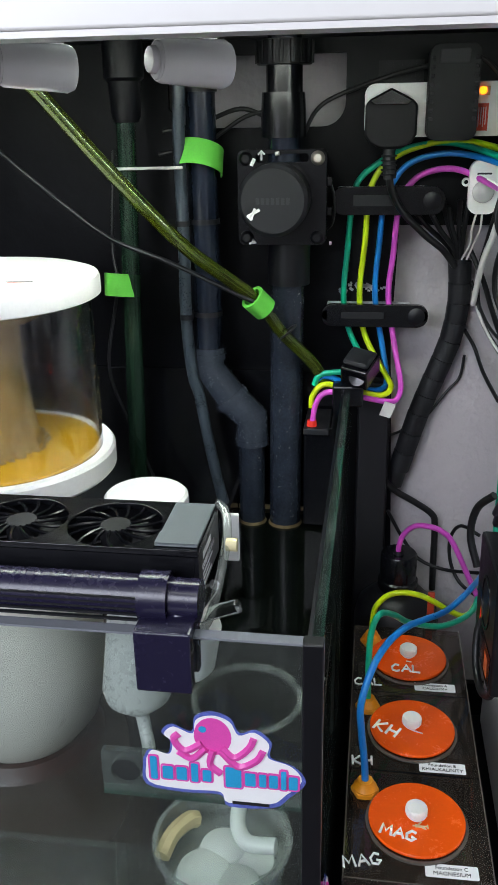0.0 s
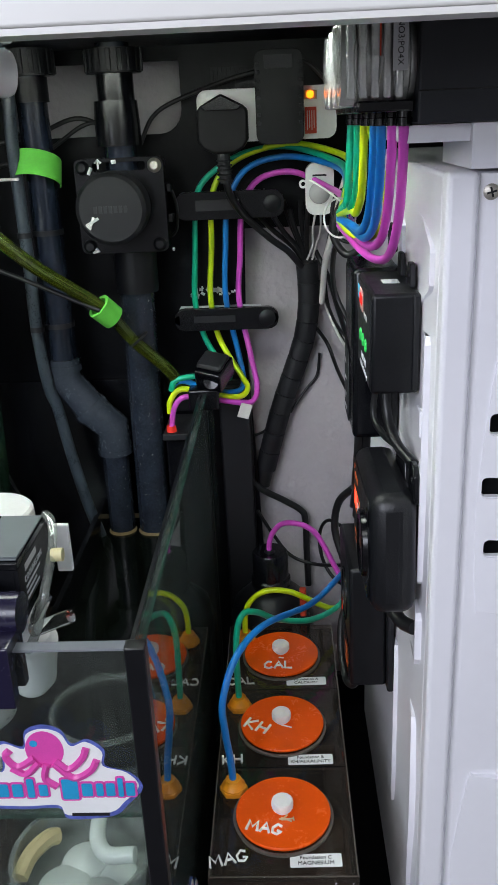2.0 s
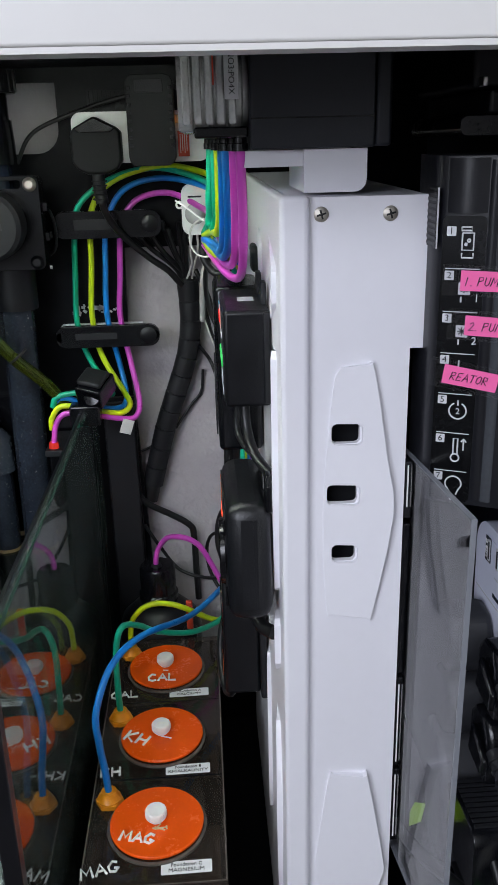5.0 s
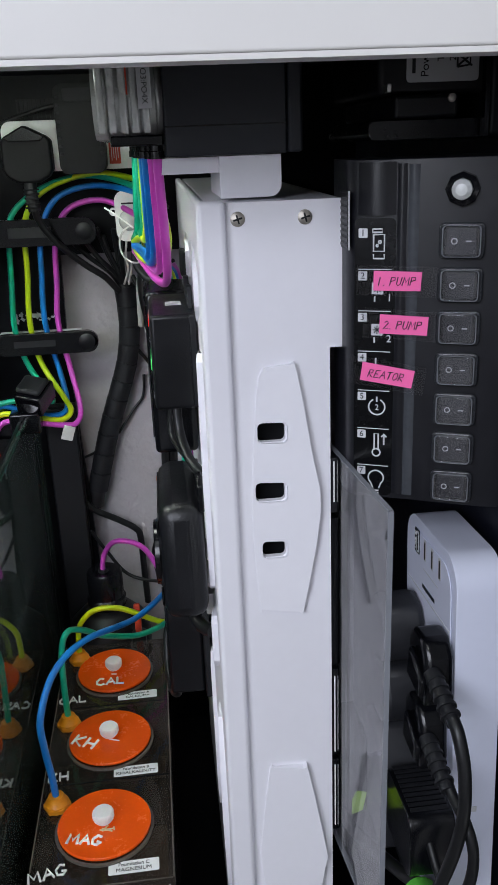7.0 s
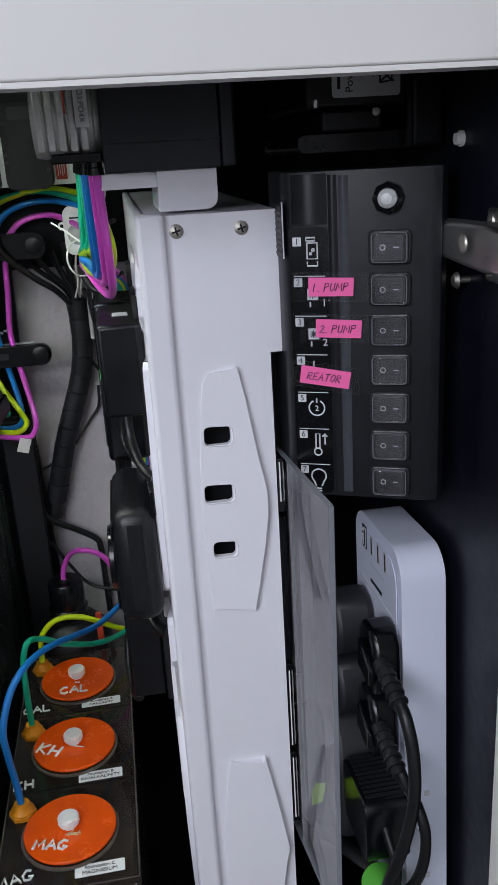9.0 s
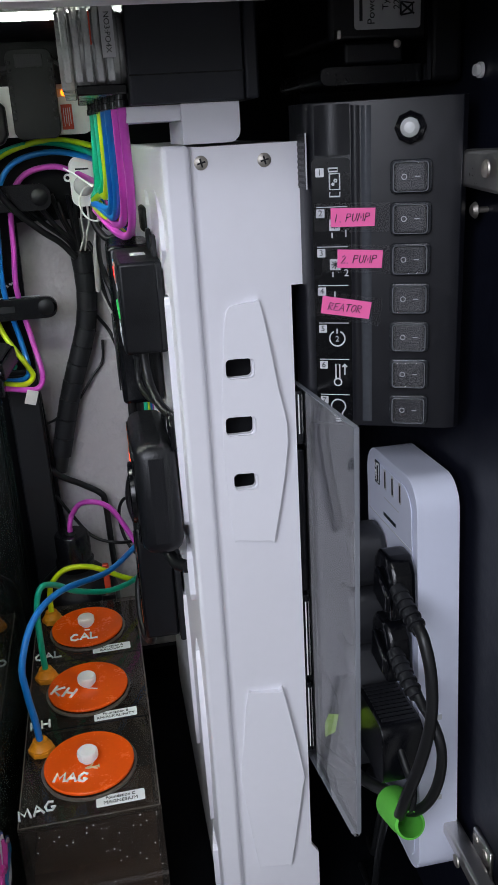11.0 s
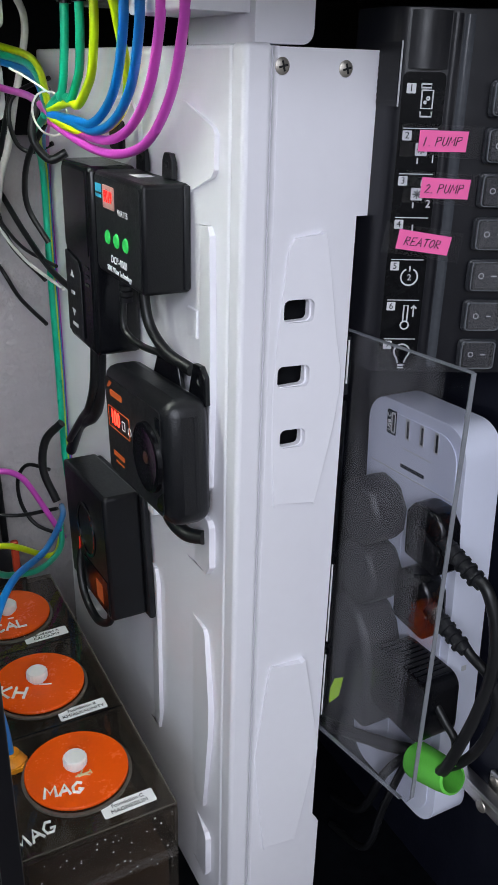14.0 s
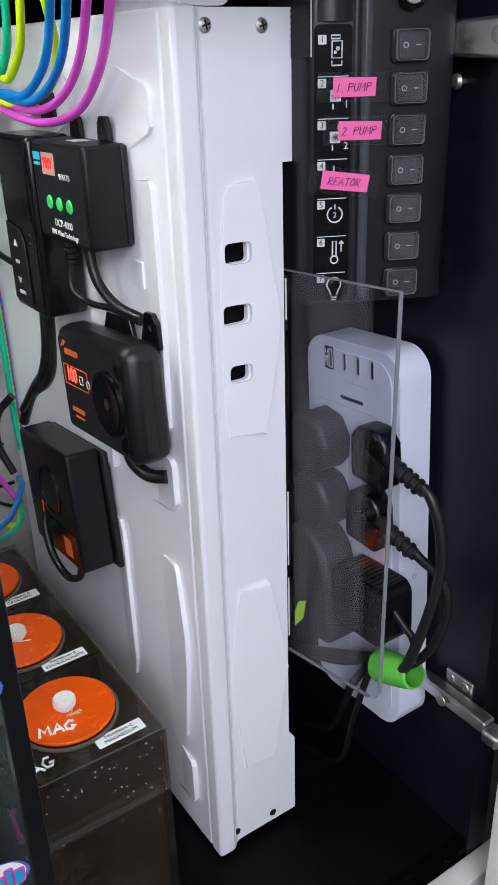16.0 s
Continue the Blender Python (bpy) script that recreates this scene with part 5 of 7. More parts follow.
part("foam", lathe([(0.0001, 0.560), (0.043, 0.560), (0.041, 0.585), (0.035, 0.62), (0.030, 0.64), (0.0001, 0.645)], 40, flat(KX - 0.015, KY, 0)), M_FOAM, sk, "creamy foam in the neck")
part("inner_hood", lathe([(0.056, 0.676), (0.060, 0.676), (0.060, 0.6912), (0.056, 0.6912)], 48, flat(KX - 0.015, KY, 0)), M_FOAM, sk, "stained hood under the lid")
rnd = random.Random(21)
bm = bmesh.new()
for k in range(120):
    a = rnd.uniform(-2.6, 0.9)
    rr = rnd.uniform(0.050, 0.0555)
    s = rnd.uniform(0.0009, 0.0018)
    lathe([(0.0001, 0), (s, s * 0.5), (s * 0.8, s * 1.5), (0.0001, s * 1.9)], 7, flat(KX - 0.015 + rr * math.cos(a), KY + rr * math.sin(a), 0.5673), bm)
drops = bmesh.new()
for k in range(90):
    a = rnd.uniform(-1.3, 0.5)
    s = rnd.uniform(0.0005, 0.0012)
    lathe([(0.0001, 0), (s, s * 0.6), (0.0001, s * 1.2)], 6, flat(KX + 0.0857 * math.cos(a), KY + 0.0857 * math.sin(a), rnd.uniform(0.575, 0.688)), drops)
part("splash_drops", drops, M_FOAM, sk, "dried splashes on the cup wall", kind="stuff")
part("foam_beads", bm, M_FOAM, sk, "bubbles round the neck", kind="stuff")
part("body", lathe([(0.0001, 0.300), (0.055, 0.301), (0.068, 0.318), (0.078, 0.350), (0.080, 0.385), (0.074, 0.43), (0.063, 0.48), (0.054, 0.52), (0.051, 0.546), (0.0001, 0.546)], 64, flat(KX, KY - 0.02, 0)), M_SKBODY, sk, "milky white skimmer body")
part("pump_base", lathe([(0.0001, FL + 0.0125), (0.088, FL + 0.0125), (0.092, 0.262), (0.075, 0.286), (0.060, 0.2998), (0.0001, 0.2998)], 48, flat(KX, KY - 0.02, 0)), M_BROWN, sk, "rusty brown skimmer base")
wc = thing("white_reactor_cap", "round white cap of a media reactor in the tank", "reactor")
part("cap", lathe([(0.0001, 0.0105), (0.030, 0.0100), (0.0320, 0.008), (0.0325, 0), (0.0001, 0)], 48, flat(-0.160, 0.556, 0.5425)), M_WHITE2, wc)
part("column", lathe([(0.0001, FL + 0.0125), (0.029, FL + 0.0125), (0.029, 0.5423), (0.0001, 0.5423)], 40, flat(-0.160, 0.556, 0)), M_BLACKG, wc, "dark reactor column")

# ---- cooling fan on the front pane ----
fan = thing("cooling_fan", "black twin cooling fan clamped to the tank's front glass", "fan")
FZ0, FZ1 = 0.570, 0.6005
FX0, FX1, FY0, FY1 = -0.310, -0.0825, 0.3835, 0.4435
centers = [(-0.1370, 0.4115), (-0.1945, 0.4115), (-0.2520, 0.4115)]
body = part("top_cover", plate([(FX0, FY0), (FX1, FY0), (FX1, FY1), (FX0, FY1)], [circle(x, y, 0.0275, 40) for x, y in centers], 0.004, flat(0, 0, FZ1 - 0.004)), M_BLACKG, fan, "glossy black cover", bevel=0.0006)
part("side_shell", B((FX0, FX1 - 0.0025, FY0 + 0.0002, FY0 + 0.003, FZ0, FZ1 - 0.0042)), M_BLACK, fan)
part("side_shell", B((FX0, FX1 - 0.0025, FY1 - 0.003, FY1 - 0.0002, FZ0, FZ1 - 0.0042)), M_BLACK, fan)
part("bottom_shell", B((FX0, FX1 - 0.0025, FY0 + 0.0032, FY1 - 0.0032, FZ0, FZ0 + 0.003)), M_BLACK, fan)
part("end_shell", B((FX1 - 0.0023, FX1, FY0 + 0.0002, FY1 - 0.0002, FZ0, FZ1 - 0.0042)), M_BLACK, fan)
part("grey_plate", B((-0.1075, FX1 - 0.0008, FY0 + 0.003, FY1 - 0.003, FZ1 + 0.0002, FZ1 + 0.0014)), M_GREYCOAT, fan, "worn grey metal end plate", bevel=0.0005)
part("plate_step", B((-0.1075, FX1 - 0.0008, FY0 + 0.0035, FY0 + 0.017, FZ1 + 0.0016, FZ1 + 0.0024)), M_GREYCOAT, fan)
for x, y in centers:
    rotor = part("rotor", lathe([(0.0001, 0.0), (0.009, 0.0), (0.0095, -0.002), (0.0095, -0.016), (0.0001, -0.016)], 28, flat(x, y, FZ1 - 0.0005)), M_BLACKM, fan)
    for k in range(15):
        a0 = 2 * math.pi * k / 15
        pts = [(x + r * math.cos(a0 + 18 * (r - 0.009)), y + r * math.sin(a0 + 18 * (r - 0.009)), FZ1 - 0.0012 - (r - 0.009) * 0.05) for r in (0.0085, 0.013, 0.0175, 0.0225, 0.0280)]
        part("guard_rib", tube(pts, 0.0011, 6, 3), M_BLACKG, rotor)
    for k in range(7):
        a0 = 2 * math.pi * k / 7
        bm = B((0.0095, 0.025, -0.004, 0.004, -0.0005, 0.0005))
        turned(bm, pose(0, 0, 0, 35, 0, 0))
        part("blade", turned(bm, pose(x, y, FZ1 - 0.011, 0, 0, math.degrees(a0))), M_BLACKM, rotor)
part("end_print", B((FX1 + 0.0001, FX1 + 0.0003, FY0 + 0.012, FY0 + 0.034, 0.5895, 0.5935)), M_PRINT, fan, "printed brand bar")
text("end_text", "COOLING FAN", 0.0050, M_PRINT, fan, pose(FX1 + 0.0003, FY0 + 0.026, 0.585, 90, 0, 90))
for k, w in enumerate((0.028, 0.020, 0.024)):
    part("end_print", B((FX1 + 0.0001, FX1 + 0.0003, FY0 + 0.010, FY0 + 0.010 + w, 0.5795 - 0.0035 * k, 0.5810 - 0.0035 * k)), M_PRINT, fan)
part("end_bulge", tube([(FX1 + 0.001, FY1 - 0.002, 0.602), (FX1 + 0.0065, FY1 - 0.010, 0.600), (FX1 + 0.0100, FY0 + 0.034, 0.592), (FX1 + 0.0085, FY0 + 0.014, 0.575), (FX1 + 0.004, FY0 + 0.006, 0.556), (FX1 - 0.004, FY0 + 0.008, 0.54)], 0.0027, 14, 5), M_CUPWALL, fan, "clear air hose loop")
part("hose_plug", rod((FX1 + 0.010, FY0 + 0.031, 0.589), (FX1 + 0.0165, FY0 + 0.031, 0.589), 0.0040, seg=14), M_YELLOWED, fan, "yellowed plug")
part("pivot_bar", rod((FX0, 0.371, 0.5790), (-0.1115, 0.371, 0.5790), 0.0115, seg=28), M_NAVY, fan, "ribbed black pivot bar")
for k in range(5):
    part("bar_groove", B((FX0, -0.1118, 0.3588 + 0.0002 * k, 0.3606, 0.5700 + 0.0032 * k, 0.5712 + 0.0032 * k)), M_BLACKM, fan)
part("collar", rod((-0.1115, 0.371, 0.5790), (-0.0955, 0.371, 0.5790), 0.0140, seg=28), M_NAVY, fan, "thick black collar")
part("ratchet", rod((-0.0955, 0.371, 0.5785), (-0.0790, 0.371, 0.5785), 0.0112, seg=18), M_NAVY, fan)
part("arm", tube([(-0.0900, 0.368, 0.571), (-0.0900, 0.362, 0.561), (-0.0900, 0.358, 0.553)], 0.0080, 12, 4), M_NAVY, fan)
part("clamp", plate([(-0.0085, 0.5365), (0.0, 0.5365), (0.0, 0.5665), (0.0105, 0.5665), (0.0105, 0.5365), (0.0165, 0.5365), (0.0165, 0.5735), (-0.0085, 0.5735)], [], 0.030,
                     Matrix(((0, 0, 1, -0.110), (1, 0, 0, SY - 0.0012), (0, 1, 0, 0), (0, 0, 0, 1)))), M_NAVY, fan, "black glass clamp", bevel=0.0012)
fu = thing("white_funnel_pump", "white plastic fitting with clear tubes inside the tank", "fitting")
part("cone", lathe([(0.005, 0.450), (0.010, 0.453), (0.0215, 0.464), (0.0232, 0.472), (0.0195, 0.500), (0.0155, 0.530), (0.0140, 0.534), (0.0001, 0.534)], 36, pose(-0.1380, 0.432, 0)), M_FROST, fu, "frosted cone")
part("spout", lathe([(0.010, 0), (0.0145, 0.008), (0.0150, 0.040), (0.010, 0.044), (0.0001, 0.044)], 24, pose(-0.100, 0.426, 0.490, 8, 10, 0)), M_WHITE2, fu, "white spout")
part("clear_tube", rod((-0.092, 0.42, 0.535), (-0.0665, 0.415, 0.5475), 0.0045, seg=14), M_CLEARP, fu)
part("clear_tube", rod((-0.097, 0.425, 0.530), (-0.0815, 0.42, 0.558), 0.0042, seg=14), M_CLEARP, fu)
part("bracket_plate", B((-0.0800, -0.0705, 0.446, 0.450, 0.560, 0.592)), M_WHITE2, fu, bevel=0.001)
part("stem", tube([(-0.1375, 0.432, 0.4515), (-0.135, 0.430, 0.440), (-0.130, 0.420, 0.428), (-0.128, 0.4055, 0.420)], 0.0045, 12, 5), M_FROST, fu, "frosted stem resting on the holder strip")

# white clamps under the cabinet top
for x0 in (-0.1874, -0.1040):
    wl = thing("pipe_clamp", "glossy white pipe clamp hanging under the cabinet top", "clamp", "white clamps")
    ax = pose(x0, 0.437, 0.8465, 0, 93, 38)
    part("barrel", lathe([(0.0001, 0), (0.0098, 0), (0.0108, 0.002), (0.0120, 0.036), (0.0108, 0.039), (0.0001, 0.039)], 32, ax), M_CLAMP, wl)
    cap = part("end_cap", lathe([(0.0001, -0.0045), (0.0060, -0.0045), (0.0066, -0.003), (0.0066, -0.0012), (0.0088, -0.001), (0.0092, 0.0), (0.0001, 0.0)], 28, ax), M_CLAMP, wl, "stepped round end cap")
    part("upper_jaw", turned(B((-0.0160, -0.0132, -0.010, 0.009, 0.004, 0.038)), ax), M_CLAMP, wl, bevel=0.0012)
    part("jaw_web", turned(B((-0.0134, -0.0100, 0.0085, 0.0115, 0.004, 0.038)), ax), M_CLAMP, wl)
    part("hanger", turned(B((-0.040, -0.0095, -0.009, 0.008, -0.001, 0.0025)), ax), M_CLAMP, wl, bevel=0.0008)

# ---- mains parts on the back board ----
ex = thing("extension_lead", "white mains extension lead fixed to the back board", "extension lead")
EZ0, EZ1 = 0.7985, 0.8435
part("body", plate(rounded(-0.0075, 0.1180, EZ0, EZ1, 0.009), [], 0.034, front(0, 0.838, 0)), M_WHITE2, ex, bevel=0.0025)
part("neon", lathe([(0.0001, 0.0025), (0.003, 0.002), (0.0036, 0)], 16, front(0.0945, 0.8038, 0.8360)), M_AMBER, ex, "glowing amber neon")
part("neon_bezel", B((0.0875, 0.1005, 0.8030, 0.8039, 0.8320, 0.8395)), M_BEIGE, ex, bevel=0.0005)
rl = part("warning_label", B((0.0895, 0.1000, 0.8030, 0.8038, 0.8030, 0.8255)), M_REDLAB, ex, "red warning label")
for k in range(4):
    part("label_line", B((0.0915 + 0.002 * k, 0.0921 + 0.002 * k, 0.8026, 0.8029, 0.806 + 0.002 * (k % 2), 0.8225)), M_PRINT, rl)

pl = thing("mains_plug", "black three-pin mains plug in the extension lead", "plug", "mains plugs")
part("body", plate([(-0.0065, 0.801), (-0.0065, 0.826), (-0.0030, 0.8300), (0.0155, 0.8395), (0.034, 0.8300), (0.0385, 0.826), (0.0385, 0.801), (0.0340, 0.794), (0.0250, 0.7895), (0.0070, 0.7895), (-0.002, 0.794)], [], 0.020, front(0, 0.8035, 0)), M_ADAPTER, pl, bevel=0.003)
part("grip", plate([(-0.0030, 0.8292), (0.0155, 0.8385), (0.034, 0.8292), (0.030, 0.8255), (0.001, 0.8255)], [], 0.003, front(0, 0.7838, 0)), M_BLACKG, pl, bevel=0.001)
part("strain_relief", tube([(0.0155, 0.792, 0.796), (0.0155, 0.790, 0.780), (0.0170, 0.790, 0.764)], 0.0058, 12, 4), M_BLACKM, pl)
for k in range(5):
    part("relief_ring", tube([(0.0157 + 0.0065 * math.cos(a), 0.7905 + 0.0065 * math.sin(a), 0.7835 - 0.0040 * k) for a in (radians(30 * j) for j in range(13))], 0.0008, 5, 1), M_BLACKM, pl)
hose("cable", [(0.0165, 0.790, 0.772), (0.0185, 0.797, 0.755), (0.030, 0.815, 0.733), (0.0539, 0.83, 0.7084), (0.0720, 0.842, 0.693), (0.0850, 0.852, 0.676)], M_CABLE, "black mains cable of the plug", GC, 0.0034, "cable")
ad = thing("power_adapter", "black disc, the hole's darkness put into its colour-in power adapter in the extension lead", "power adapter")
part("body", plate(rounded(0.0462, 0.0878, 0.7960, 0.8720, 0.008), [], 0.031, front(0, 0.803, 0)), M_ADAPTER, ad, bevel=0.003)
part("face_inset", plate(rounded(0.0545, 0.0790, 0.8570, 0.8680, 0.001, 2), [], 0.0012, front(0, 0.7722, 0)), M_BLACKM, ad, bevel=0.0004)
for k in range(8):
    for x in (0.0475, 0.0835):
        part("vent_notch", B((x, x + 0.0030, 0.7712, 0.7724, 0.8120 + 0.0068 * k, 0.8150 + 0.0068 * k)), M_BLACKM, ad, bevel=0.0006)
vg = thing("mesh_pad", "black hook-tape square on the back board", "pad")
part("pad", B((0.0035, 0.0450, 0.8465, 0.8498, 0.8440, 0.8640)), M_BLACKM, vg)
for k in range(10):
    part("ridge", B((0.0045 + 0.0041 * k, 0.0062 + 0.0041 * k, 0.8452, 0.8464, 0.8445, 0.8635)), M_BLACKM, vg)
hose("cable", [(0.085, 0.80, 0.865), (0.097, 0.80, 0.858), (0.110, 0.80, 0.845), (0.125, 0.79, 0.83)], M_CABLE, "black cable of the power adapter", GC, 0.0018, "cable")

pir = thing("motion_sensor", "small white motion sensor with domed lens", "sensor")
part("housing", plate(rounded(0.0895, 0.1160, 0.7300, 0.7775, 0.009), [], 0.012, front(0, 0.826, 0)), M_WHITE2, pir, bevel=0.002)
part("lens", lathe([(0.0001, 0.0085), (0.006, 0.007), (0.0092, 0.003), (0.0100, 0)], 28, front(0.1025, 0.8140, 0.7500)), M_MILKY, pir, "milky dome lens")
part("print", B((0.0960, 0.1090, 0.8135, 0.8139, 0.7652, 0.7668)), M_GPRINT, pir)
part("lug", lathe([(0.002, 0), (0.0040, 0), (0.0040, 0.003), (0.002, 0.003)], 16, front(0.0875, 0.826, 0.7580)), M_WHITE2, pir)
for dx in (-0.003, 0.002):
    hose("cable", [(0.1015 + dx, 0.818, 0.732), (0.1005 + dx * 1.5, 0.825, 0.715), (0.0985 + dx * 0.6, 0.835, 0.700), (0.094 + dx, 0.85, 0.683)], M_WCABLE, "thin white cable of the motion sensor", GC, 0.0011, "cable")
hose("cable", [(0.109, 0.815, 0.838), (0.1188, 0.80, 0.8313), (0.1274, 0.80, 0.8242), (0.1330, 0.80, 0.8125), (0.1334, 0.80, 0.7985), (0.1301, 0.80, 0.782), (0.1253, 0.80, 0.7628), (0.1203, 0.80, 0.7457), (0.1129, 0.80, 0.7132), (0.1070, 0.815, 0.685), (0.105, 0.845, 0.64)], M_WCABLE, "thick white cable behind the tubes", GC, 0.0030, "cable")
hose("cable", [(0.140, 0.76, 0.765), (0.1245, 0.785, 0.7562), (0.1151, 0.79, 0.7467), (0.1126, 0.79, 0.7295), (0.1186, 0.79, 0.7119), (0.130, 0.785, 0.7075), (0.142, 0.77, 0.715)], M_CABLE, "black cable looped beside the white cable", GC, 0.0019, "cable")

# spiral-wrapped loom
lo = thing("cable_loom", "bundle of black cables in a spiral wrap running down the wall", "cable loom")
LP = [(0.0905, 0.862, 0.682), (0.0925, 0.862, 0.640), (0.0870, 0.862, 0.600), (0.0735, 0.862, 0.560), (0.0595, 0.862, 0.520), (0.0470, 0.862, 0.475), (0.0360, 0.862, 0.432)]
core = smooth_path(LP, 14)
part("core", tube([tuple(p) for p in core], 0.0092, 14, 1), M_CABLE, lo)
for k in range(11):
    i0 = k * 7 + 1
    seg = core[i0:i0 + 8]
    if len(seg) < 4:
        break
    a, b = seg[0], seg[-1]
    part("wrap_turn", rod(a, a.lerp(b, 0.955), 0.0115, 0.0112, 22), M_BLACKM, lo)
for dx, dz, dy in ((-0.010, 0.045, 0.0), (-0.022, 0.040, -0.004), (-0.034, 0.043, 0.002), (-0.014, 0.052, 0.004), (-0.002, 0.050, 0.006), (0.003, 0.046, -0.003)):
    hose("cable", [(0.088 + dx * 1.4, 0.838 + dy, 0.690 + dz), (0.088 + dx * 0.9, 0.845 + dy, 0.690 + dz * 0.55), (0.0900 + dx * 0.25, 0.856, 0.690), (0.0910, 0.861, 0.66)], M_CABLE, "black cable entering the spiral loom", GC, 0.0026, "cable")
for pts, r in (
        ([(0.100, 0.858, 0.690), (0.112, 0.84, 0.665), (0.119, 0.80, 0.640), (0.128, 0.75, 0.615), (0.140, 0.70, 0.60)], 0.0026),
        ([(0.118, 0.80, 0.755), (0.112, 0.83, 0.705), (0.108, 0.85, 0.665), (0.114, 0.84, 0.625), (0.130, 0.78, 0.600)], 0.0022),
        ([(0.103, 0.858, 0.660), (0.110, 0.84, 0.640), (0.118, 0.80, 0.625), (0.130, 0.74, 0.620)], 0.0016),
        ([(0.100, 0.858, 0.610), (0.112, 0.865, 0.590), (0.120, 0.84, 0.570), (0.128, 0.78, 0.560)], 0.0020),
        ([(0.103, 0.870, 0.580), (0.100, 0.872, 0.555), (0.088, 0.870, 0.540), (0.070, 0.866, 0.515)], 0.0015),
        ([(0.046, 0.862, 0.500), (0.040, 0.865, 0.494), (0.030, 0.858, 0.492)], 0.0014),
        ([(0.118, 0.70, 0.735), (0.110, 0.73, 0.705), (0.112, 0.75, 0.67), (0.125, 0.74, 0.64)], 0.0024),
        ([(0.122, 0.70, 0.760), (0.112, 0.70, 0.745), (0.108, 0.70, 0.725), (0.118, 0.695, 0.71), (0.13, 0.69, 0.715)], 0.0032)):
    hose("cable", pts, M_CABLE, "black cable hanging in front of the wallpaper", GC, r, "cable")
hose("cable", [(0.105, 0.858, 0.650), (0.112, 0.84, 0.628), (0.121, 0.80, 0.612), (0.135, 0.74, 0.60)], M_WCABLE, "white cable hanging in front of the wallpaper", GC, 0.0015, "cable")
hose("cable", [(0.005, 0.845, 0.50), (0.020, 0.848, 0.455), (0.0330, 0.852, 0.432), (0.060, 0.86, 0.412), (0.0790, 0.862, 0.398), (0.0840, 0.862, 0.385), (0.0850, 0.862, 0.340), (0.086, 0.862, 0.30)], M_CABLE, "thick black cable bent down the wall", GC, 0.0038, "cable")
hose("cable", [(0.030, 0.84, 0.410), (0.046, 0.845, 0.378), (0.066, 0.84, 0.352), (0.095, 0.83, 0.345), (0.13, 0.80, 0.36)], M_CABLE, "black cable lying behind the bottle", GC, 0.0020, "cable")
hose("cable", [(0.125, 0.80, 0.405), (0.108, 0.82, 0.405), (0.099, 0.83, 0.385), (0.101, 0.83, 0.355), (0.112, 0.82, 0.335), (0.13, 0.80, 0.33)], M_CABLE, "black cable looped behind the bottle", GC, 0.0020, "cable")
hose("cable", [(0.130, 0.76, 0.47), (0.116, 0.77, 0.45), (0.112, 0.77, 0.42), (0.120, 0.76, 0.39)], M_CABLE, "thick black cable beside the panel", GC, 0.0040, "cable")
tr = thing("cable_trunking", "black plastic upright trunking on the back board", "trunking")
part("channel", B((-0.006, 0.0285, 0.843, 0.8495, FL, 0.560)), M_BLACK, tr, bevel=0.0008)
part("cover", B((-0.0045, 0.0270, 0.8385, 0.8428, FL + 0.001, 0.556)), M_BLACKM, tr, bevel=0.0015)
for k, (mat, cname) in enumerate(((M_TEAL, "green"), (M_LIME, "yellow"), (M_BLUE, "blue"), (M_PINK, "magenta"))):
    x, y = 0.1395 + 0.0027 * k, 0.798 + 0.005 * k
    hose("dosing_tube", [(0.112 + 0.002 * k, 0.676 + 0.005 * k, 0.742), (0.120 + 0.004 * k, 0.74 + 0.004 * k, 0.722), (x, y, 0.69), (x, y, 0.60), (x + 0.001, y, 0.50), (x + 0.001, y, 0.43), (x, y - 0.01, 0.40)],
         mat, "%s dosing tube running down beside the mounting panel" % cname, G)

# ---- controllers on the panel's side ----
d1 = thing("pump_controller", "black pump controller with green buttons and lit display", "controller", "controllers")
part("body", B((0.119, 0.1495, 0.507, 0.592, 0.6490, 0.7135)), M_BLACK, d1, bevel=0.0025)
part("face", plate(rounded(-0.590, -0.510, 0.652, 0.7110, 0.002, 2), [], 0.0008, leftside(0.1192, 0, 0)), M_BLACKM, d1)
part("back_plate", B((0.1445, 0.1492, 0.506, 0.594, 0.651, 0.7125)), M_DUSTY, d1, bevel=0.001)
part("display", plate(rounded(-0.5735, -0.5530, 0.6925, 0.7065, 0.001, 2), [], 0.0006, leftside(0.1184, 0, 0)), M_PINKLCD, d1, "lit pinkish display")
text("display_digits", "P019", 0.0105, M_RED2, d1, leftside(0.1176, 0.5632, 0.6995), stretch=0.70)
text("print", "WATTS", 0.0052, M_PRINT, d1, leftside(0.1182, 0.5385, 0.6925))
part("brand_bar", B((0.1180, 0.1184, 0.5770, 0.5885, 0.7010, 0.7060)), M_CYANP, d1, "cyan brand bar")
part("brand_bar", B((0.1180, 0.1184, 0.5775, 0.5880, 0.6975, 0.6995)), M_CYANP, d1)
for y in (0.5675, 0.5510, 0.5345):
    b = part("button", lathe([(0.0001, 0.0012), (0.0038, 0.0010), (0.0046, 0)], 24, leftside(0.1184, y, 0.6745)), M_GLED, d1, "glowing green button")
text("print", "DCP-4000", 0.0068, M_PRINT, d1, leftside(0.1182, 0.5480, 0.6615))
text("print", "SINE Wave Technology", 0.0050, M_PRINT, d1, leftside(0.1182, 0.5480, 0.6548), stretch=0.92)
part("barcode_label", B((0.1300, 0.1410, 0.542, 0.556, 0.7136, 0.7139)), M_LABELG, d1, "small white label")
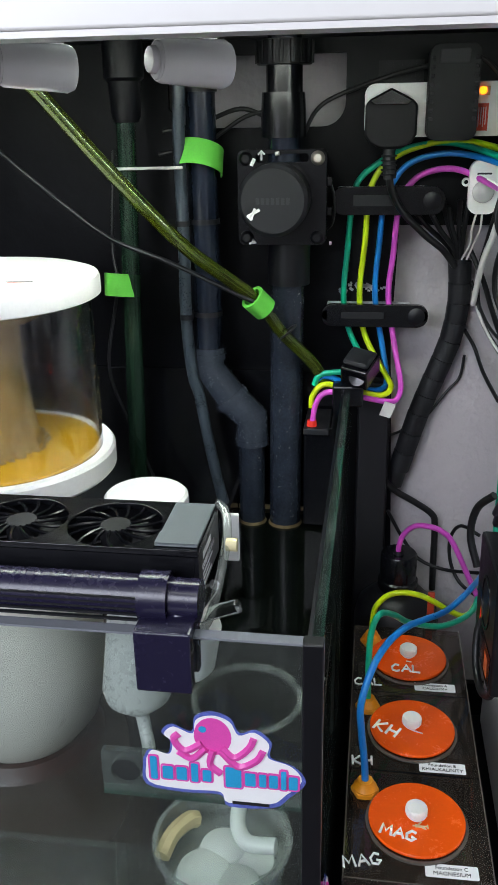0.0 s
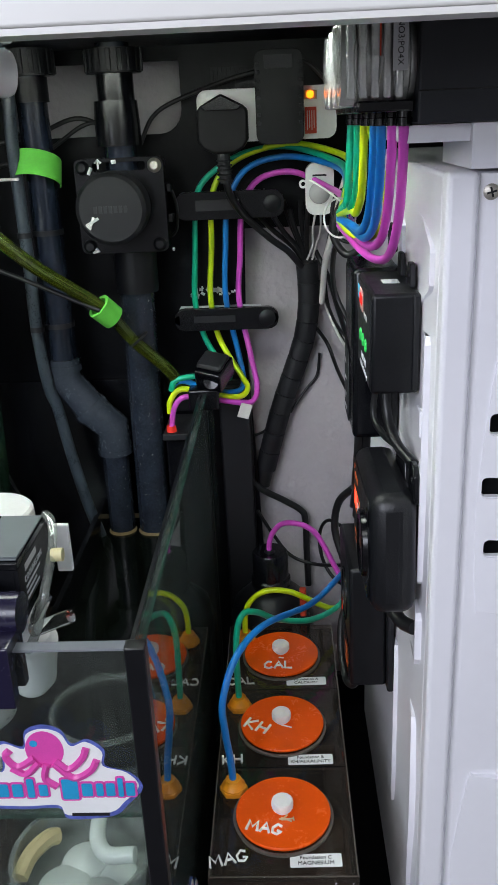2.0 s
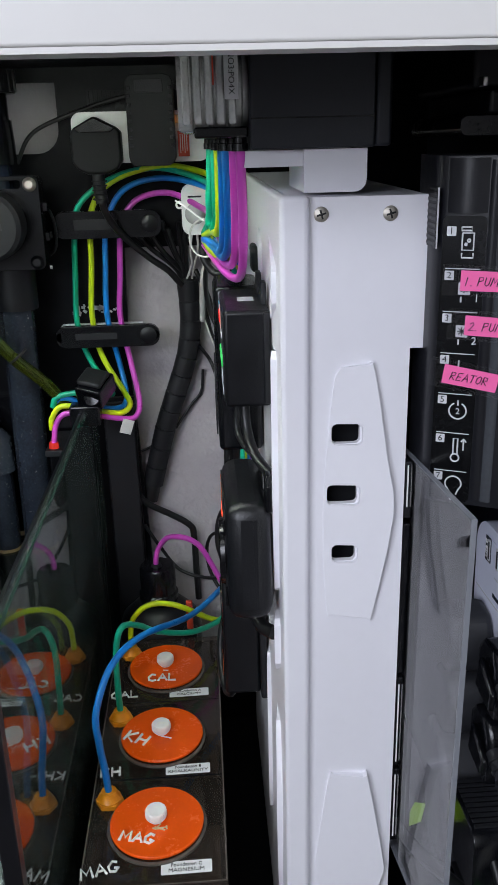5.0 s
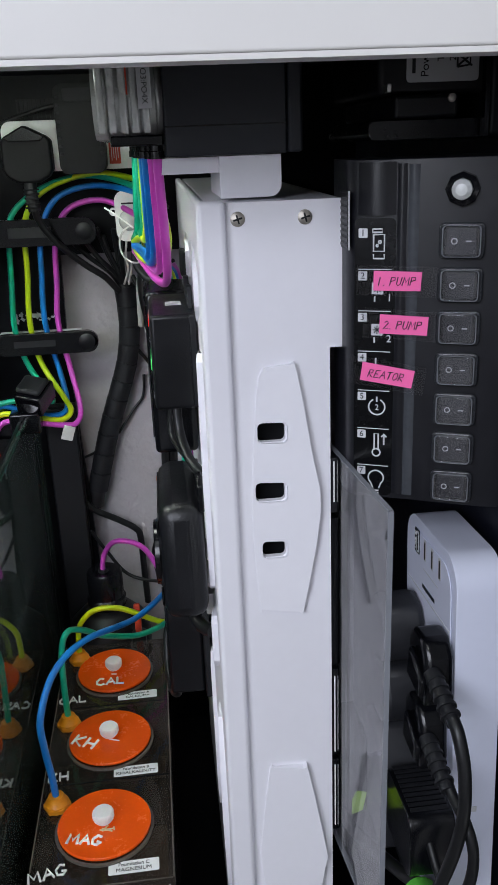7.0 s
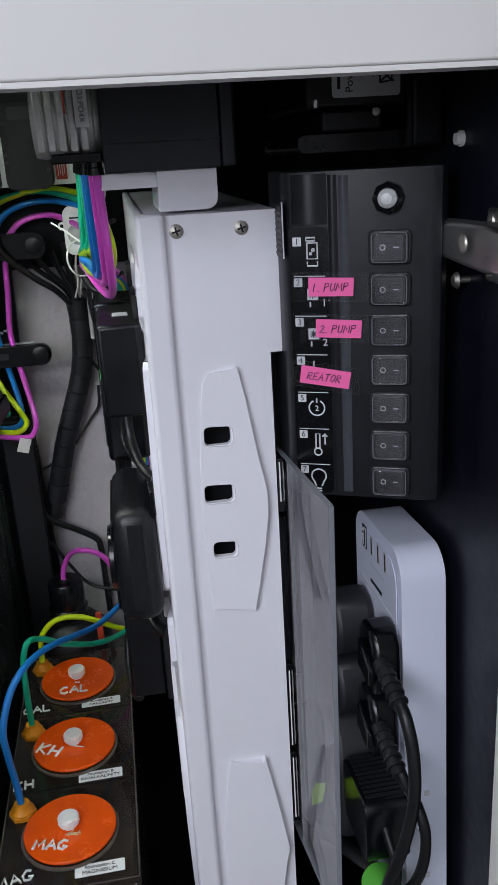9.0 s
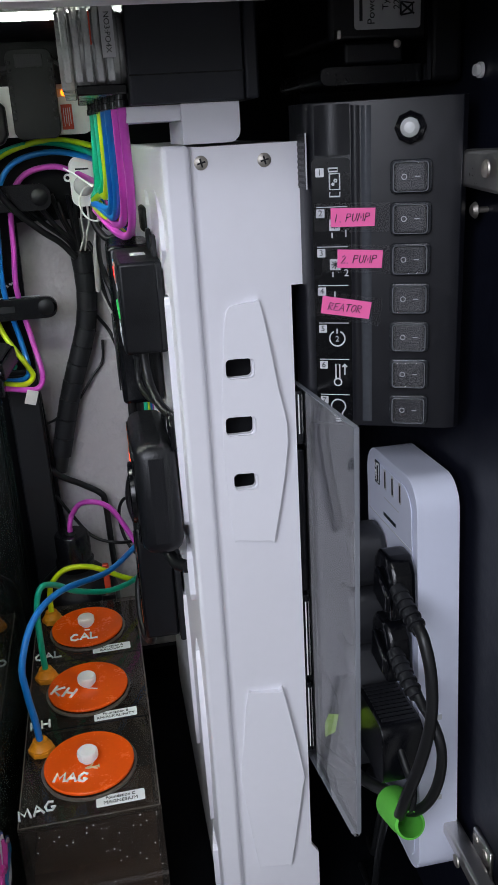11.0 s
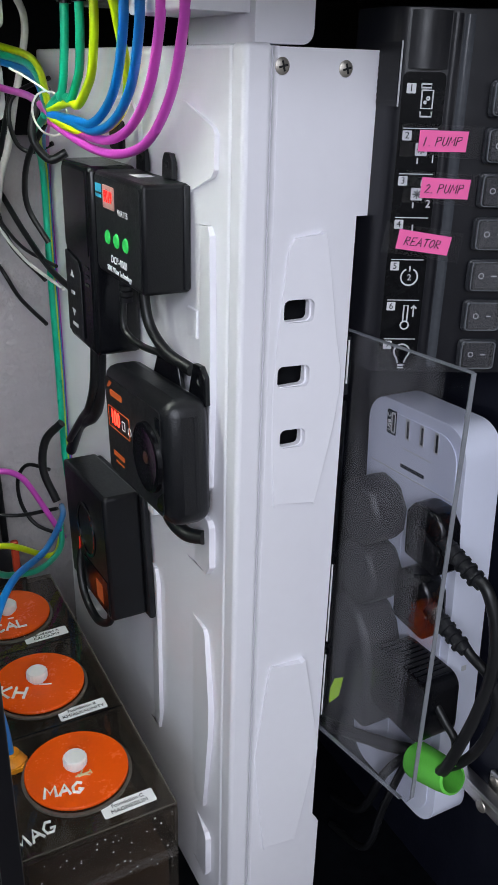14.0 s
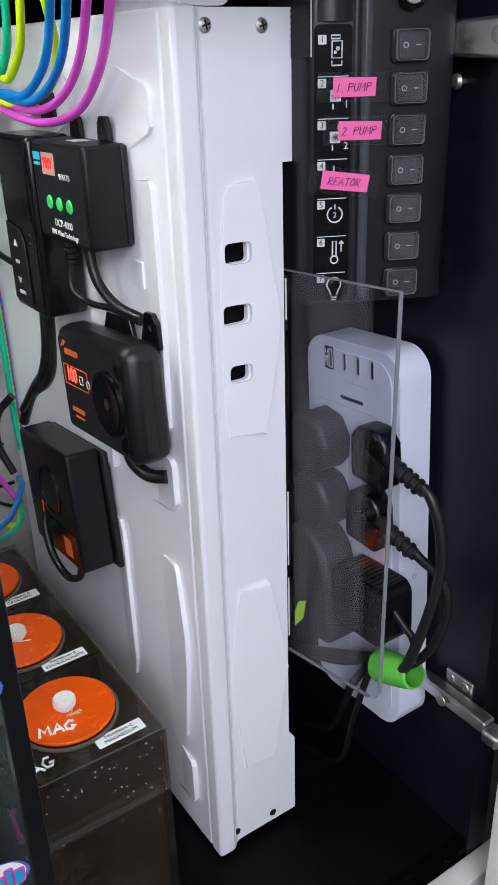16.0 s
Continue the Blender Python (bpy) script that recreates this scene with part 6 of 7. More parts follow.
for y in (0.531, 0.575):
    part("hanging_tab", plate([(-y - 0.0085, 0.7138), (-y + 0.0085, 0.7138), (-y + 0.0075, 0.7240), (-y + 0.0045, 0.7285), (-y - 0.0045, 0.7285), (-y - 0.0075, 0.7240)], [circle(-y, 0.7215, 0.0020, 12)], 0.0035, leftside(0.1482, 0, 0)), M_BLACKM, d1, bevel=0.0007)
hose("cable", [(0.134, 0.545, 0.6505), (0.133, 0.544, 0.640), (0.134, 0.538, 0.622), (0.139, 0.522, 0.608), (0.1475, 0.503, 0.6015)], M_CABLE, "thick black cable leading from the pump controller into the panel", GC, 0.0036, "cable")
hose("cable", [(0.130, 0.570, 0.6505), (0.129, 0.572, 0.632), (0.128, 0.570, 0.612), (0.133, 0.553, 0.6045), (0.140, 0.53, 0.6035), (0.1480, 0.505, 0.598)], M_CABLE, "black cable leading from the pump controller into the panel", GC, 0.0024, "cable")
sleeve = thing("cable_relief", "ribbed black cable relief below the pump controller", "cable relief")
for k in range(5):
    part("ring", rod((0.130, 0.570, 0.6500 - 0.004 * k), (0.130, 0.5705, 0.6470 - 0.004 * k), 0.0046, seg=12), M_BLACKM, sleeve)

d2 = thing("temperature_controller", "tall glossy black controller with arrow buttons", "controller", "controllers")
part("body", B((0.1150, 0.1492, 0.5935, 0.656, 0.5860, 0.7150)), M_BLACKG, d2, bevel=0.004)
part("screen", plate(rounded(-0.652, -0.600, 0.655, 0.711, 0.003, 3), [], 0.0006, leftside(0.1150, 0, 0)), M_BLACKG, d2, "dark glossy screen")
kp = part("keypad", plate([(-0.652, 0.592), (-0.618, 0.592), (-0.618, 0.640), (-0.624, 0.648), (-0.652, 0.652)], [], 0.0012, leftside(0.1146, 0, 0)), M_BLACKM, d2, bevel=0.0005)
for z, up in ((0.637, 1), (0.609, -1)):
    part("arrow", plate([(-0.640, z - 0.002 * up), (-0.632, z - 0.002 * up), (-0.636, z + 0.003 * up)], [], 0.0003, leftside(0.1132, 0, 0)), M_PRINT, kp)
part("set_bar", B((0.1129, 0.1132, 0.632, 0.640, 0.6220, 0.6245)), M_PRINT, kp)
part("brand_bar", B((0.1129, 0.1132, 0.628, 0.640, 0.5985, 0.6010)), M_PRINT, kp)
for z in (0.646, 0.640, 0.634):
    part("led", B((0.1144, 0.1147, 0.602, 0.610, z, z + 0.0016)), M_GPRINT, d2)
part("mount_hook", B((0.1440, 0.1492, 0.612, 0.634, 0.722, 0.742)), M_BLACKM, d2, bevel=0.003)
hose("cable", [(0.128, 0.625, 0.588), (0.127, 0.627, 0.560), (0.126, 0.632, 0.535), (0.128, 0.655, 0.515), (0.130, 0.70, 0.49), (0.132, 0.74, 0.45)], M_CABLE, "thick black cable from the tall controller", GC, 0.0048, "cable")
hose("cable", [(0.122, 0.62, 0.586), (0.121, 0.624, 0.555), (0.121, 0.640, 0.53), (0.124, 0.67, 0.51), (0.126, 0.72, 0.47)], M_CABLE, "black cable from the tall controller", GC, 0.0032, "cable")

d3 = thing("wavemaker_controller", "rounded black controller with red digits and round dial", "controller", "controllers")
TL = pose(0.1300, 0.5235, 0.5475, -4.5, 0, 0)


def tilted(y, z, x):
    return TL @ leftside(x, y, z)


part("body", turned(B((-0.0150, 0.0155, -0.0590, 0.0590, -0.0405, 0.0425)), TL), M_DUSTY, d3, bevel=0.010)
part("face", plate(rounded(-0.050, 0.050, -0.0335, 0.0355, 0.004, 4), [], 0.0010, tilted(0, 0, -0.0146)), M_BLACKM, d3, "flat black face")
dial = part("dial", lathe([(0.0001, 0.0025), (0.017, 0.0025), (0.0205, 0.0035), (0.0225, 0.0030), (0.0230, 0)], 48, tilted(-0.0305, 0.001, -0.0158)), M_BLACKG, d3, "round glossy dial")
part("dial_light", lathe([(0.0001, 0.0004), (0.0035, 0.0004), (0.004, 0)], 20, tilted(-0.0305, 0.001, -0.0184)), M_BROWN, dial, "dim red dial mark")
part("display_frame", plate(rounded(-0.0460, -0.0040, 0.0040, 0.0195, 0.001, 2), [rounded(-0.0454, -0.0046, 0.0046, 0.0189, 0.001, 2)], 0.0004, tilted(0, -0.0040, -0.0157)), M_ORANGEP, d3)
text("display_digits", "100", 0.0150, M_RED, d3, tilted(0.0325, 0.0080, -0.0158), stretch=0.80, label="glowing red digits")
part("icon", plate(rounded(-0.0158, -0.0098, 0.004, 0.0105, 0.0005, 2), [rounded(-0.0152, -0.0104, 0.0046, 0.0099, 0.0004, 2)], 0.0003, tilted(0.003, 0, -0.0157)), M_PRINT, d3)
part("icon", lathe([(0.0024, 0), (0.0031, 0), (0.0031, 0.0004), (0.0024, 0.0004)], 18, tilted(0.0040, 0.0065, -0.0157)), M_PRINT, d3)
part("brand_bar", plate(rounded(-0.040, -0.016, 0.0, 0.0045, 0.002, 3), [], 0.0003, tilted(0, 0.0235, -0.0157)), M_ORANGEP, d3, "orange brand bar")
part("brand_mark", plate([(-0.046, 0.028), (-0.040, 0.034), (-0.035, 0.033), (-0.041, 0.029)], [], 0.0003, tilted(0, 0, -0.0157)), M_ORANGEP, d3)
part("model_bar", plate(rounded(-0.040, -0.018, -0.0120, -0.0085, 0.0005, 2), [], 0.0003, tilted(0, -0.008, -0.0157)), M_ORANGEP, d3, "orange print bar")
part("model_bar", plate(rounded(-0.036, -0.020, -0.0165, -0.0150, 0.0003, 2), [], 0.0003, tilted(0, -0.008, -0.0157)), M_ORANGEP, d3)
for sz, pts in ((1, [(0.052, 0.031), (0.044, 0.031), (0.044, 0.024), (0.052, 0.020)]), (-1, [(0.052, -0.030), (0.040, -0.030), (0.043, -0.022), (0.052, -0.016)])):
    part("corner_key", plate(pts, [], 0.0012, tilted(0, 0, -0.0152)), M_BLACKG, d3, bevel=0.0004)
part("mount_tab", plate([(0.03, 0.036), (0.056, 0.036), (0.056, 0.054), (0.050, 0.060), (0.040, 0.060)], [circle(0.048, 0.051, 0.003, 12)], 0.004, tilted(0, 0, 0.0160)), M_BLACKG, d3, bevel=0.001)
part("mount_tab", plate([(-0.03, 0.036), (0.02, 0.036), (0.015, 0.052), (-0.02, 0.052)], [], 0.004, tilted(0, 0, 0.0160)), M_BLACKG, d3, bevel=0.001)
part("side_seam", turned(B((0.0030, 0.0038, -0.0593, 0.0593, -0.030, 0.032)), TL), M_BLACKM, d3)
hose("cable", [(0.133, 0.515, 0.512), (0.134, 0.508, 0.496), (0.139, 0.494, 0.489), (0.147, 0.482, 0.490)], M_CABLE, "thick black cable curling below the wavemaker controller", GC, 0.0050, "cable")

d4 = thing("heater_controller", "square black controller with a red-lit ring", "controller", "controllers")
T4 = pose(0.1300, 0.6420, 0.4190, -6.0, 0, 0)
part("body", turned(B((-0.018, 0.012, -0.058, 0.050, -0.056, 0.050)), T4), M_BLACK, d4, bevel=0.003)
part("back_shell", turned(B((0.0122, 0.0180, -0.062, 0.054, -0.060, 0.046)), T4), M_BLACKM, d4, bevel=0.002)
ring = part("ring", lathe([(0.021, 0), (0.0235, 0), (0.0235, 0.0012), (0.021, 0.0012)], 40, T4 @ leftside(-0.0181, -0.008, 0.006)), M_BLACKG, d4, "glossy ring")
part("ring_glow", tube([tuple(T4 @ Vector((-0.0186, -0.008 - 0.0205 * math.cos(radians(a)), 0.006 + 0.0205 * math.sin(radians(a))))) for a in range(-50, 70, 15)], 0.0006, 6, 1), M_REDDIM, ring, "red light arc")
part("ring_glow", tube([tuple(T4 @ Vector((-0.0186, 0.026 - 0.010 * math.cos(radians(a)), -0.010 - 0.018 * math.sin(radians(a))))) for a in range(0, 90, 15)], 0.0006, 6, 1), M_REDDIM, d4, "red light arc")
part("lower_panel", turned(B((-0.0190, -0.0182, -0.055, 0.005, -0.052, -0.022)), T4), M_BLACKG, d4)
part("socket_light", turned(B((-0.0193, -0.0191, -0.042, -0.026, -0.047, -0.030)), T4), M_ORANGEP, d4, "orange-lit socket")
hose("cable", [(0.114, 0.660, 0.395), (0.110, 0.656, 0.38), (0.109, 0.643, 0.358), (0.112, 0.620, 0.346), (0.117, 0.604, 0.352), (0.119, 0.600, 0.366)], M_CABLE, "black cable looped below the heater controller", GC, 0.0034, "cable")

# ---- the power centre on the right wall ----
A0 = 25.0
ux, uy = math.cos(radians(A0)), -math.sin(radians(A0))


def bar(s, z, off=0.0, roll=0):
    """A frame on the power bar's sloping face: s metres from its left edge."""
    return pose(0.238 + s * ux - off * math.sin(radians(A0)), 0.4285 + s * uy - off * math.cos(radians(A0)), z, 90, 0, -A0) @ pose(0, 0, 0, 0, 0, roll)


pc = thing("power_centre", "black switched power bar with seven clear-covered rocker switches", "power bar")
cs = [(0.2335, 0.470), (0.2335, 0.4380), (0.2345, 0.4335), (0.2362, 0.4305), (0.2385, 0.4285), (0.238 + 0.079 * ux, 0.4285 + 0.079 * uy), (0.3160, 0.3945), (0.3205, 0.3985), (0.3220, 0.408), (0.3220, 0.470)]
part("body", plate(cs, [], 0.196, flat(0, 0, 0.6105)), M_BAR, pc, bevel=0.0025)
part("label_panel", plate(rounded(-0.0015, 0.0215, 0.6120, 0.7760, 0.003, 3), [], 0.0002, bar(0, 0, -0.0001)), M_BLACK2, pc, "smooth black label panel")


def bar_rib(name, s0, s1, rise, z0, z1, mat, label):
    """A rounded upright rib on the power bar's face."""
    bm = bmesh.new()
    n = 10
    lo, hi = ([bm.verts.new(bar(s0 + (s1 - s0) * k / n, z, rise * math.sin(math.pi * k / n) - 0.0002) @ Vector((0, 0, 0))) for k in range(n + 1)] for z in (z0, z1))
    for k in range(n):
        bm.faces.new((lo[k], lo[k + 1], hi[k + 1], hi[k]))
    bm.faces.new(lo[::-1])
    bm.faces.new(hi)
    bm.faces.new((lo[0], hi[0], hi[n], lo[n]))
    return part(name, bm, mat, pc, label)


# the rib's lighter grey carries the upright highlight along the housing
bar_rib("highlight_rib", 0.0278, 0.0338, 0.0012, 0.614, 0.8035, M_RIBSHINE, "glossy rib, its highlight put into grey")
bar_rib("rounded_front", 0.0005, 0.0215, 0.0030, 0.7775, 0.8050, M_BAR, "bulging glossy front")
bar_rib("rounded_front", 0.0218, 0.0272, 0.0010, 0.614, 0.8040, M_BAR, "bulging glossy front")
for i in range(7):
    z = 0.7640 - 0.0235 * i
    w = part("rocker_switch", plate(rounded(0.0490, 0.0645, z - 0.0070, z + 0.0070, 0.001, 2), [], 0.0035, bar(0, 0, 0.0002)), M_ROCKER, pc, "dark grey rocker switch", bevel=0.0008)
    part("off_mark", lathe([(0.0012, 0), (0.0017, 0), (0.0017, 0.0002), (0.0012, 0.0002)], 16, bar(0.0530, z, 0.0038)), M_PRINT, w)
    part("on_mark", plate([(0.0590, z - 0.0003), (0.0620, z - 0.0003), (0.0620, z + 0.0003), (0.0590, z + 0.0003)], [], 0.0002, bar(0, 0, 0.0038)), M_PRINT, w)
    cv = part("switch_cover", plate(rounded(0.0448, 0.0688, z - 0.0096, z + 0.0096, 0.0030, 4), [rounded(0.0480, 0.0656, z - 0.0076, z + 0.0076, 0.002, 4)], 0.003, bar(0, 0, 0.0003)), M_COVER, w, "clear rubber cover", bevel=0.0010)
    # pale grey ring paints the highlight on the clear cover's rim
    part("cover_rim", plate(rounded(0.0466, 0.0670, z - 0.0084, z + 0.0084, 0.0024, 4), [rounded(0.0474, 0.0662, z - 0.0079, z + 0.0079, 0.002, 4)], 0.0022, bar(0, 0, 0.0034)), M_COVERGLINT, w, "raised rim, its edge highlight put into pale grey", bevel=0.0003)
    part("cover_lid", plate(rounded(0.0476, 0.0660, z - 0.0077, z + 0.0077, 0.002, 4), [], 0.0006, bar(0, 0, 0.0050)), M_COVER2, w, "clear cover dome", bevel=0.0003)
    zz = 0.7680 - 0.0234 * i
    tg = part("number_tag", plate(rounded(0.0008, 0.0058, zz - 0.0025, zz + 0.0025, 0.0004, 2), [], 0.0003, bar(0, 0, 0.0002)), M_PRINT, pc, "white number tag")
    text("number", str(i + 1), 0.0050, M_INK, tg, bar(0.0033, zz, 0.0006))
    if i:
        part("rule", plate([(0.0008, zz + 0.0034), (0.0195, zz + 0.0034), (0.0195, zz + 0.0039), (0.0008, zz + 0.0039)], [], 0.0002, bar(0, 0, 0.0002)), M_PRINT, pc)


def icon(lines, z, r=0.0005):
    part("icon", strokes([[(0.0122 + a, z + b) for a, b in ln] for ln in lines], r, bar(0, 0, 0.0002)), M_PRINT, pc, "white printed icon")


def ring_line(cx, cy, r, a0=0, a1=360, n=14):
    return [(cx + r * math.cos(radians(a0 + (a1 - a0) * k / n)), cy + r * math.sin(radians(a0 + (a1 - a0) * k / n))) for k in range(n + 1)]


z1 = 0.7622
icon([[(-0.003, 0.005), (0.003, 0.005), (0.003, -0.004), (-0.003, -0.004), (-0.003, 0.005)], [(-0.0035, 0.008), (0.0018, 0.008), (0.0018, 0.0062), (-0.0035, 0.0062), (-0.0035, 0.008)], [(-0.003, -0.0055), (-0.003, -0.008), (0.003, -0.008), (0.003, -0.0055)], ring_line(0.0005, 0.001, 0.0008, n=6), ring_line(-0.001, -0.001, 0.0006, n=6)], z1)
for i, num in ((1, "1"), (2, "2")):
    zc = z1 - 0.0235 * i - 0.001
    sq = part("icon_square", plate(rounded(0.0085, 0.0150, zc - 0.0033, zc + 0.0033, 0.0004, 2), [], 0.0003, bar(0, 0, 0.0002)), M_PRINT, pc, "white pump icon")
    part("icon_star", strokes([[(0.01175 + 0.0024 * math.cos(radians(a)), zc + 0.0024 * math.sin(radians(a))), (0.01175 - 0.0024 * math.cos(radians(a)), zc - 0.0024 * math.sin(radians(a)))] for a in (0, 45, 90, 135)], 0.0003, bar(0, 0, 0.0006)), M_INK, sq)
    icon([[(-0.002, -0.0045), (-0.002, -0.0075)], [(0.0015, 0.0075), (0.0015, 0.0045)]], zc)
    text("icon_number", num, 0.0060, M_PRINT, pc, bar(0.0185, zc - 0.0052, 0.0004))
icon([[(-0.001, 0.001), (-0.001, 0.006)]], z1 - 0.0235 * 3)
icon([ring_line(0, 0, 0.0048, 115, 425, 20), [(0, 0.0062), (0, 0.0032)]], z1 - 0.0235 * 4)
text("icon_number", "2", 0.0050, M_PRINT, pc, bar(0.0122, z1 - 0.0235 * 4 - 0.0004, 0.0004))
icon([ring_line(0, -0.0050, 0.0024, n=10), [(-0.0012, -0.003), (-0.0012, 0.0068), (0.0012, 0.0068), (0.0012, -0.003)], [(0.0045, 0.000), (0.0045, 0.0068)], [(0.0030, 0.0050), (0.0045, 0.0068), (0.0060, 0.0050)]], z1 - 0.0235 * 5)
icon([ring_line(0, 0.0022, 0.0046, -50, 230, 18), [(0.0030, -0.0014), (0.0019, -0.0045)], [(-0.0030, -0.0014), (-0.0019, -0.0045)], [(-0.0018, -0.0062), (0.0018, -0.0062)], [(-0.0018, -0.0078), (0.0018, -0.0078)]], z1 - 0.0235 * 6)
bn = part("top_button", lathe([(0.0001, 0.009), (0.003, 0.0085), (0.0052, 0.006), (0.0055, 0)], 28, bar(0.0560, 0.7905, 0.001)), M_MILKY, pc, "milky push button")
part("button_ring", lathe([(0.0058, 0), (0.0092, 0), (0.0088, 0.004), (0.0066, 0.0055), (0.0058, 0.005)], 8, bar(0.0560, 0.7905, 0.0002)), M_BLACKG, bn, "black hexagonal collar")
for tx, sz, zz, roll, words in ((0.0228, 0.0262, 0.7420, -1.0, "1. PUMP"), (0.0268, 0.0268, 0.7175, -2, "2. PUMP"), (0.0180, 0.0300, 0.6880, -8, "REATOR")):
    tp = part("clear_tape", plate([(-0.023, -0.0085), (0.022, -0.0085), (0.022, 0.0085), (-0.023, 0.0085)], [], 0.0002, bar(tx, zz, 0.0012, roll)), M_TAPE, pc, "clear sticky tape")
    tp.visible_shadow = False
    nt = part("paper_note", plate([(-sz / 2, -0.0055), (sz / 2, -0.0050), (sz / 2 + 0.0004, 0.0055), (-sz / 2, 0.0055)], [], 0.0003, bar(tx, zz, 0.0016, roll)), M_NOTE, pc, "pink paper note reading %s" % words)
    part("note_writing", strokes([[(a * 0.0037 + 0.0012 * b, b * 0.0046) for a, b in ln] for ln in letters(words)], 0.00028, bar(tx, zz, 0.0020, roll + 2)), M_INK, nt)
vp = thing("hook_strip", "black hook-tape strip on the panel's edge", "tape")
part("strip", B((0.2327, 0.2333, 0.4275, 0.4462, 0.7590, 0.7900)), M_BLACKM, vp)
part("bright_edge", B((0.2326, 0.2334, 0.4270, 0.4274, 0.7590, 0.7905)), M_LABELG, vp, "pale cut edge")
for k in range(9):
    part("ridge", B((0.2323, 0.2327, 0.4280, 0.4460, 0.7602 + 0.0033 * k, 0.7618 + 0.0033 * k)), M_BLACK, vp)


ps = thing("power_supply", "black power supply box with silver rating label under the top", "power supply")
part("body", B((0.2520, 0.3240, 0.440, 0.560, 0.8385, 0.8840)), M_BLACK, ps, bevel=0.003)
part("lower_step", B((0.2600, 0.2955, 0.436, 0.558, 0.8262, 0.8382)), M_BLACK, ps, bevel=0.002)
part("side_rib", B((0.3095, 0.3120, 0.434, 0.4398, 0.8160, 0.8840)), M_BLACKG, ps)
part("side_wing", B((0.3125, 0.3340, 0.438, 0.555, 0.8145, 0.8840)), M_BLACK, ps, bevel=0.004)
part("under_tray", plate(rounded(0.247, 0.312, 0.8155, 0.8258, 0.004, 4), [], 0.11, front(0, 0.552, 0)), M_BLACK2, ps, bevel=0.0015)
lb = part("rating_label", plate(rounded(0.2670, 0.3070, 0.8445, 0.8800, 0.002, 3), [], 0.0004, front(0, 0.4396, 0)), M_LABELG, ps, "silver rating label")
part("label_bar", B((0.2700, 0.2718, 0.4388, 0.4391, 0.8490, 0.8670)), M_INK, lb)
text("label_text", "Power", 0.0062, M_INK, lb, front(0.2772, 0.4391, 0.8470, 90), align="LEFT")
text("label_text", "Type", 0.0052, M_INK, lb, front(0.2858, 0.4391, 0.8545, 90), align="LEFT")
text("label_text", "220", 0.0052, M_INK, lb, front(0.2925, 0.4391, 0.8545, 90), align="LEFT")
part("bin_icon", strokes([[(0.295, 0.852), (0.303, 0.858)], [(0.295, 0.858), (0.303, 0.852)], [(0.295, 0.8515), (0.295, 0.8585), (0.302, 0.8575), (0.302, 0.8525), (0.295, 0.8515)]], 0.0006, front(0, 0.4393, 0)), M_INK, lb)
part("screw", lathe([(0.0001, 0.0015), (0.0022, 0.001), (0.0024, 0)], 14, front(0.2915, 0.4360, 0.8362)), M_STEEL, ps)
part("lever", B((0.2545, 0.2570, 0.432, 0.4398, 0.8395, 0.8440)), M_CHROME, ps, bevel=0.0006)

# ---- power strip on the wall ----
stp = thing("power_strip", "white multi-socket power strip standing by the black wall", "power strip")
TS = pose(0.297, 0.4515, 0.4005, -3.4, 0, 0)


def sface(y, z, x=0.0, roll=0):
    return TS @ leftside(x, y, z, roll)


part("body", plate(rounded(-0.0535, 0.0535, -0.1640, 0.1640, 0.022, 8), [], 0.0305, TS @ leftside(0.0310, 0, 0)), M_STRIP, stp, bevel=0.008)
part("face_panel", plate(rounded(-0.046, 0.046, -0.156, 0.156, 0.018, 8), [], 0.0008, sface(0, 0)), M_STRIP, stp, bevel=0.0003)
part("face_joint", plate([(-0.045, 0.1125), (0.045, 0.1125), (0.045, 0.1131), (-0.045, 0.1131)], [], 0.0004, sface(0, 0, -0.0008)), M_LABELG, stp)
part("usb_frame", plate(rounded(-0.0290, -0.0185, 0.1390, 0.1570, 0.001, 2), [], 0.0004, sface(0, 0, -0.0009)), M_GREYP, stp, "grey port frame")
for k, u in enumerate((-0.0215, -0.0050, 0.0105, 0.0260)):
    pt = part("usb_port", plate(rounded(u - 0.0022, u + 0.0022, 0.1405, 0.1560, 0.0008, 2), [], 0.0004, sface(0, 0, -0.0014)), M_LABELG, stp, "grey port")
    part("port_slot", plate(rounded(u - 0.0002, u + 0.0016, 0.1420, 0.1545, 0.0004, 2), [], 0.0004, sface(0, 0, -0.0018)), M_BLACKM, pt)
text("print", "USB C", 0.0050, M_LABEL, stp, sface(0.0262, 0.148, -0.0014, 90))
part("print_bar", plate([(-0.010, 0.1325), (0.022, 0.1325), (0.022, 0.1331), (-0.010, 0.1331)], [], 0.0002, sface(0, 0, -0.0010)), M_LABELG, stp)
part("brand_bar", plate([(-0.0110, 0.1180), (0.0150, 0.1180), (0.0150, 0.1208), (-0.0110, 0.1208)], [], 0.0002, sface(0, 0, -0.0010)), M_GREYP, stp, "grey brand bar")
for z in (0.055, 0.005, -0.045, -0.095):
    for u in (-0.0225, 0.0225):
        sk_ = part("socket", plate(rounded(u - 0.018, u + 0.018, z - 0.020, z + 0.020, 0.004, 3), [], 0.0006, sface(0, 0, -0.0009)), M_STRIP, stp)
for y in (-0.02, -0.09):
    part("side_notch", plate([(-0.002, y), (0.002, y), (0.002, y + 0.004), (-0.002, y + 0.004)], [], 0.0006, TS @ front(0.016, -0.0538, 0)), M_LABELG, stp)


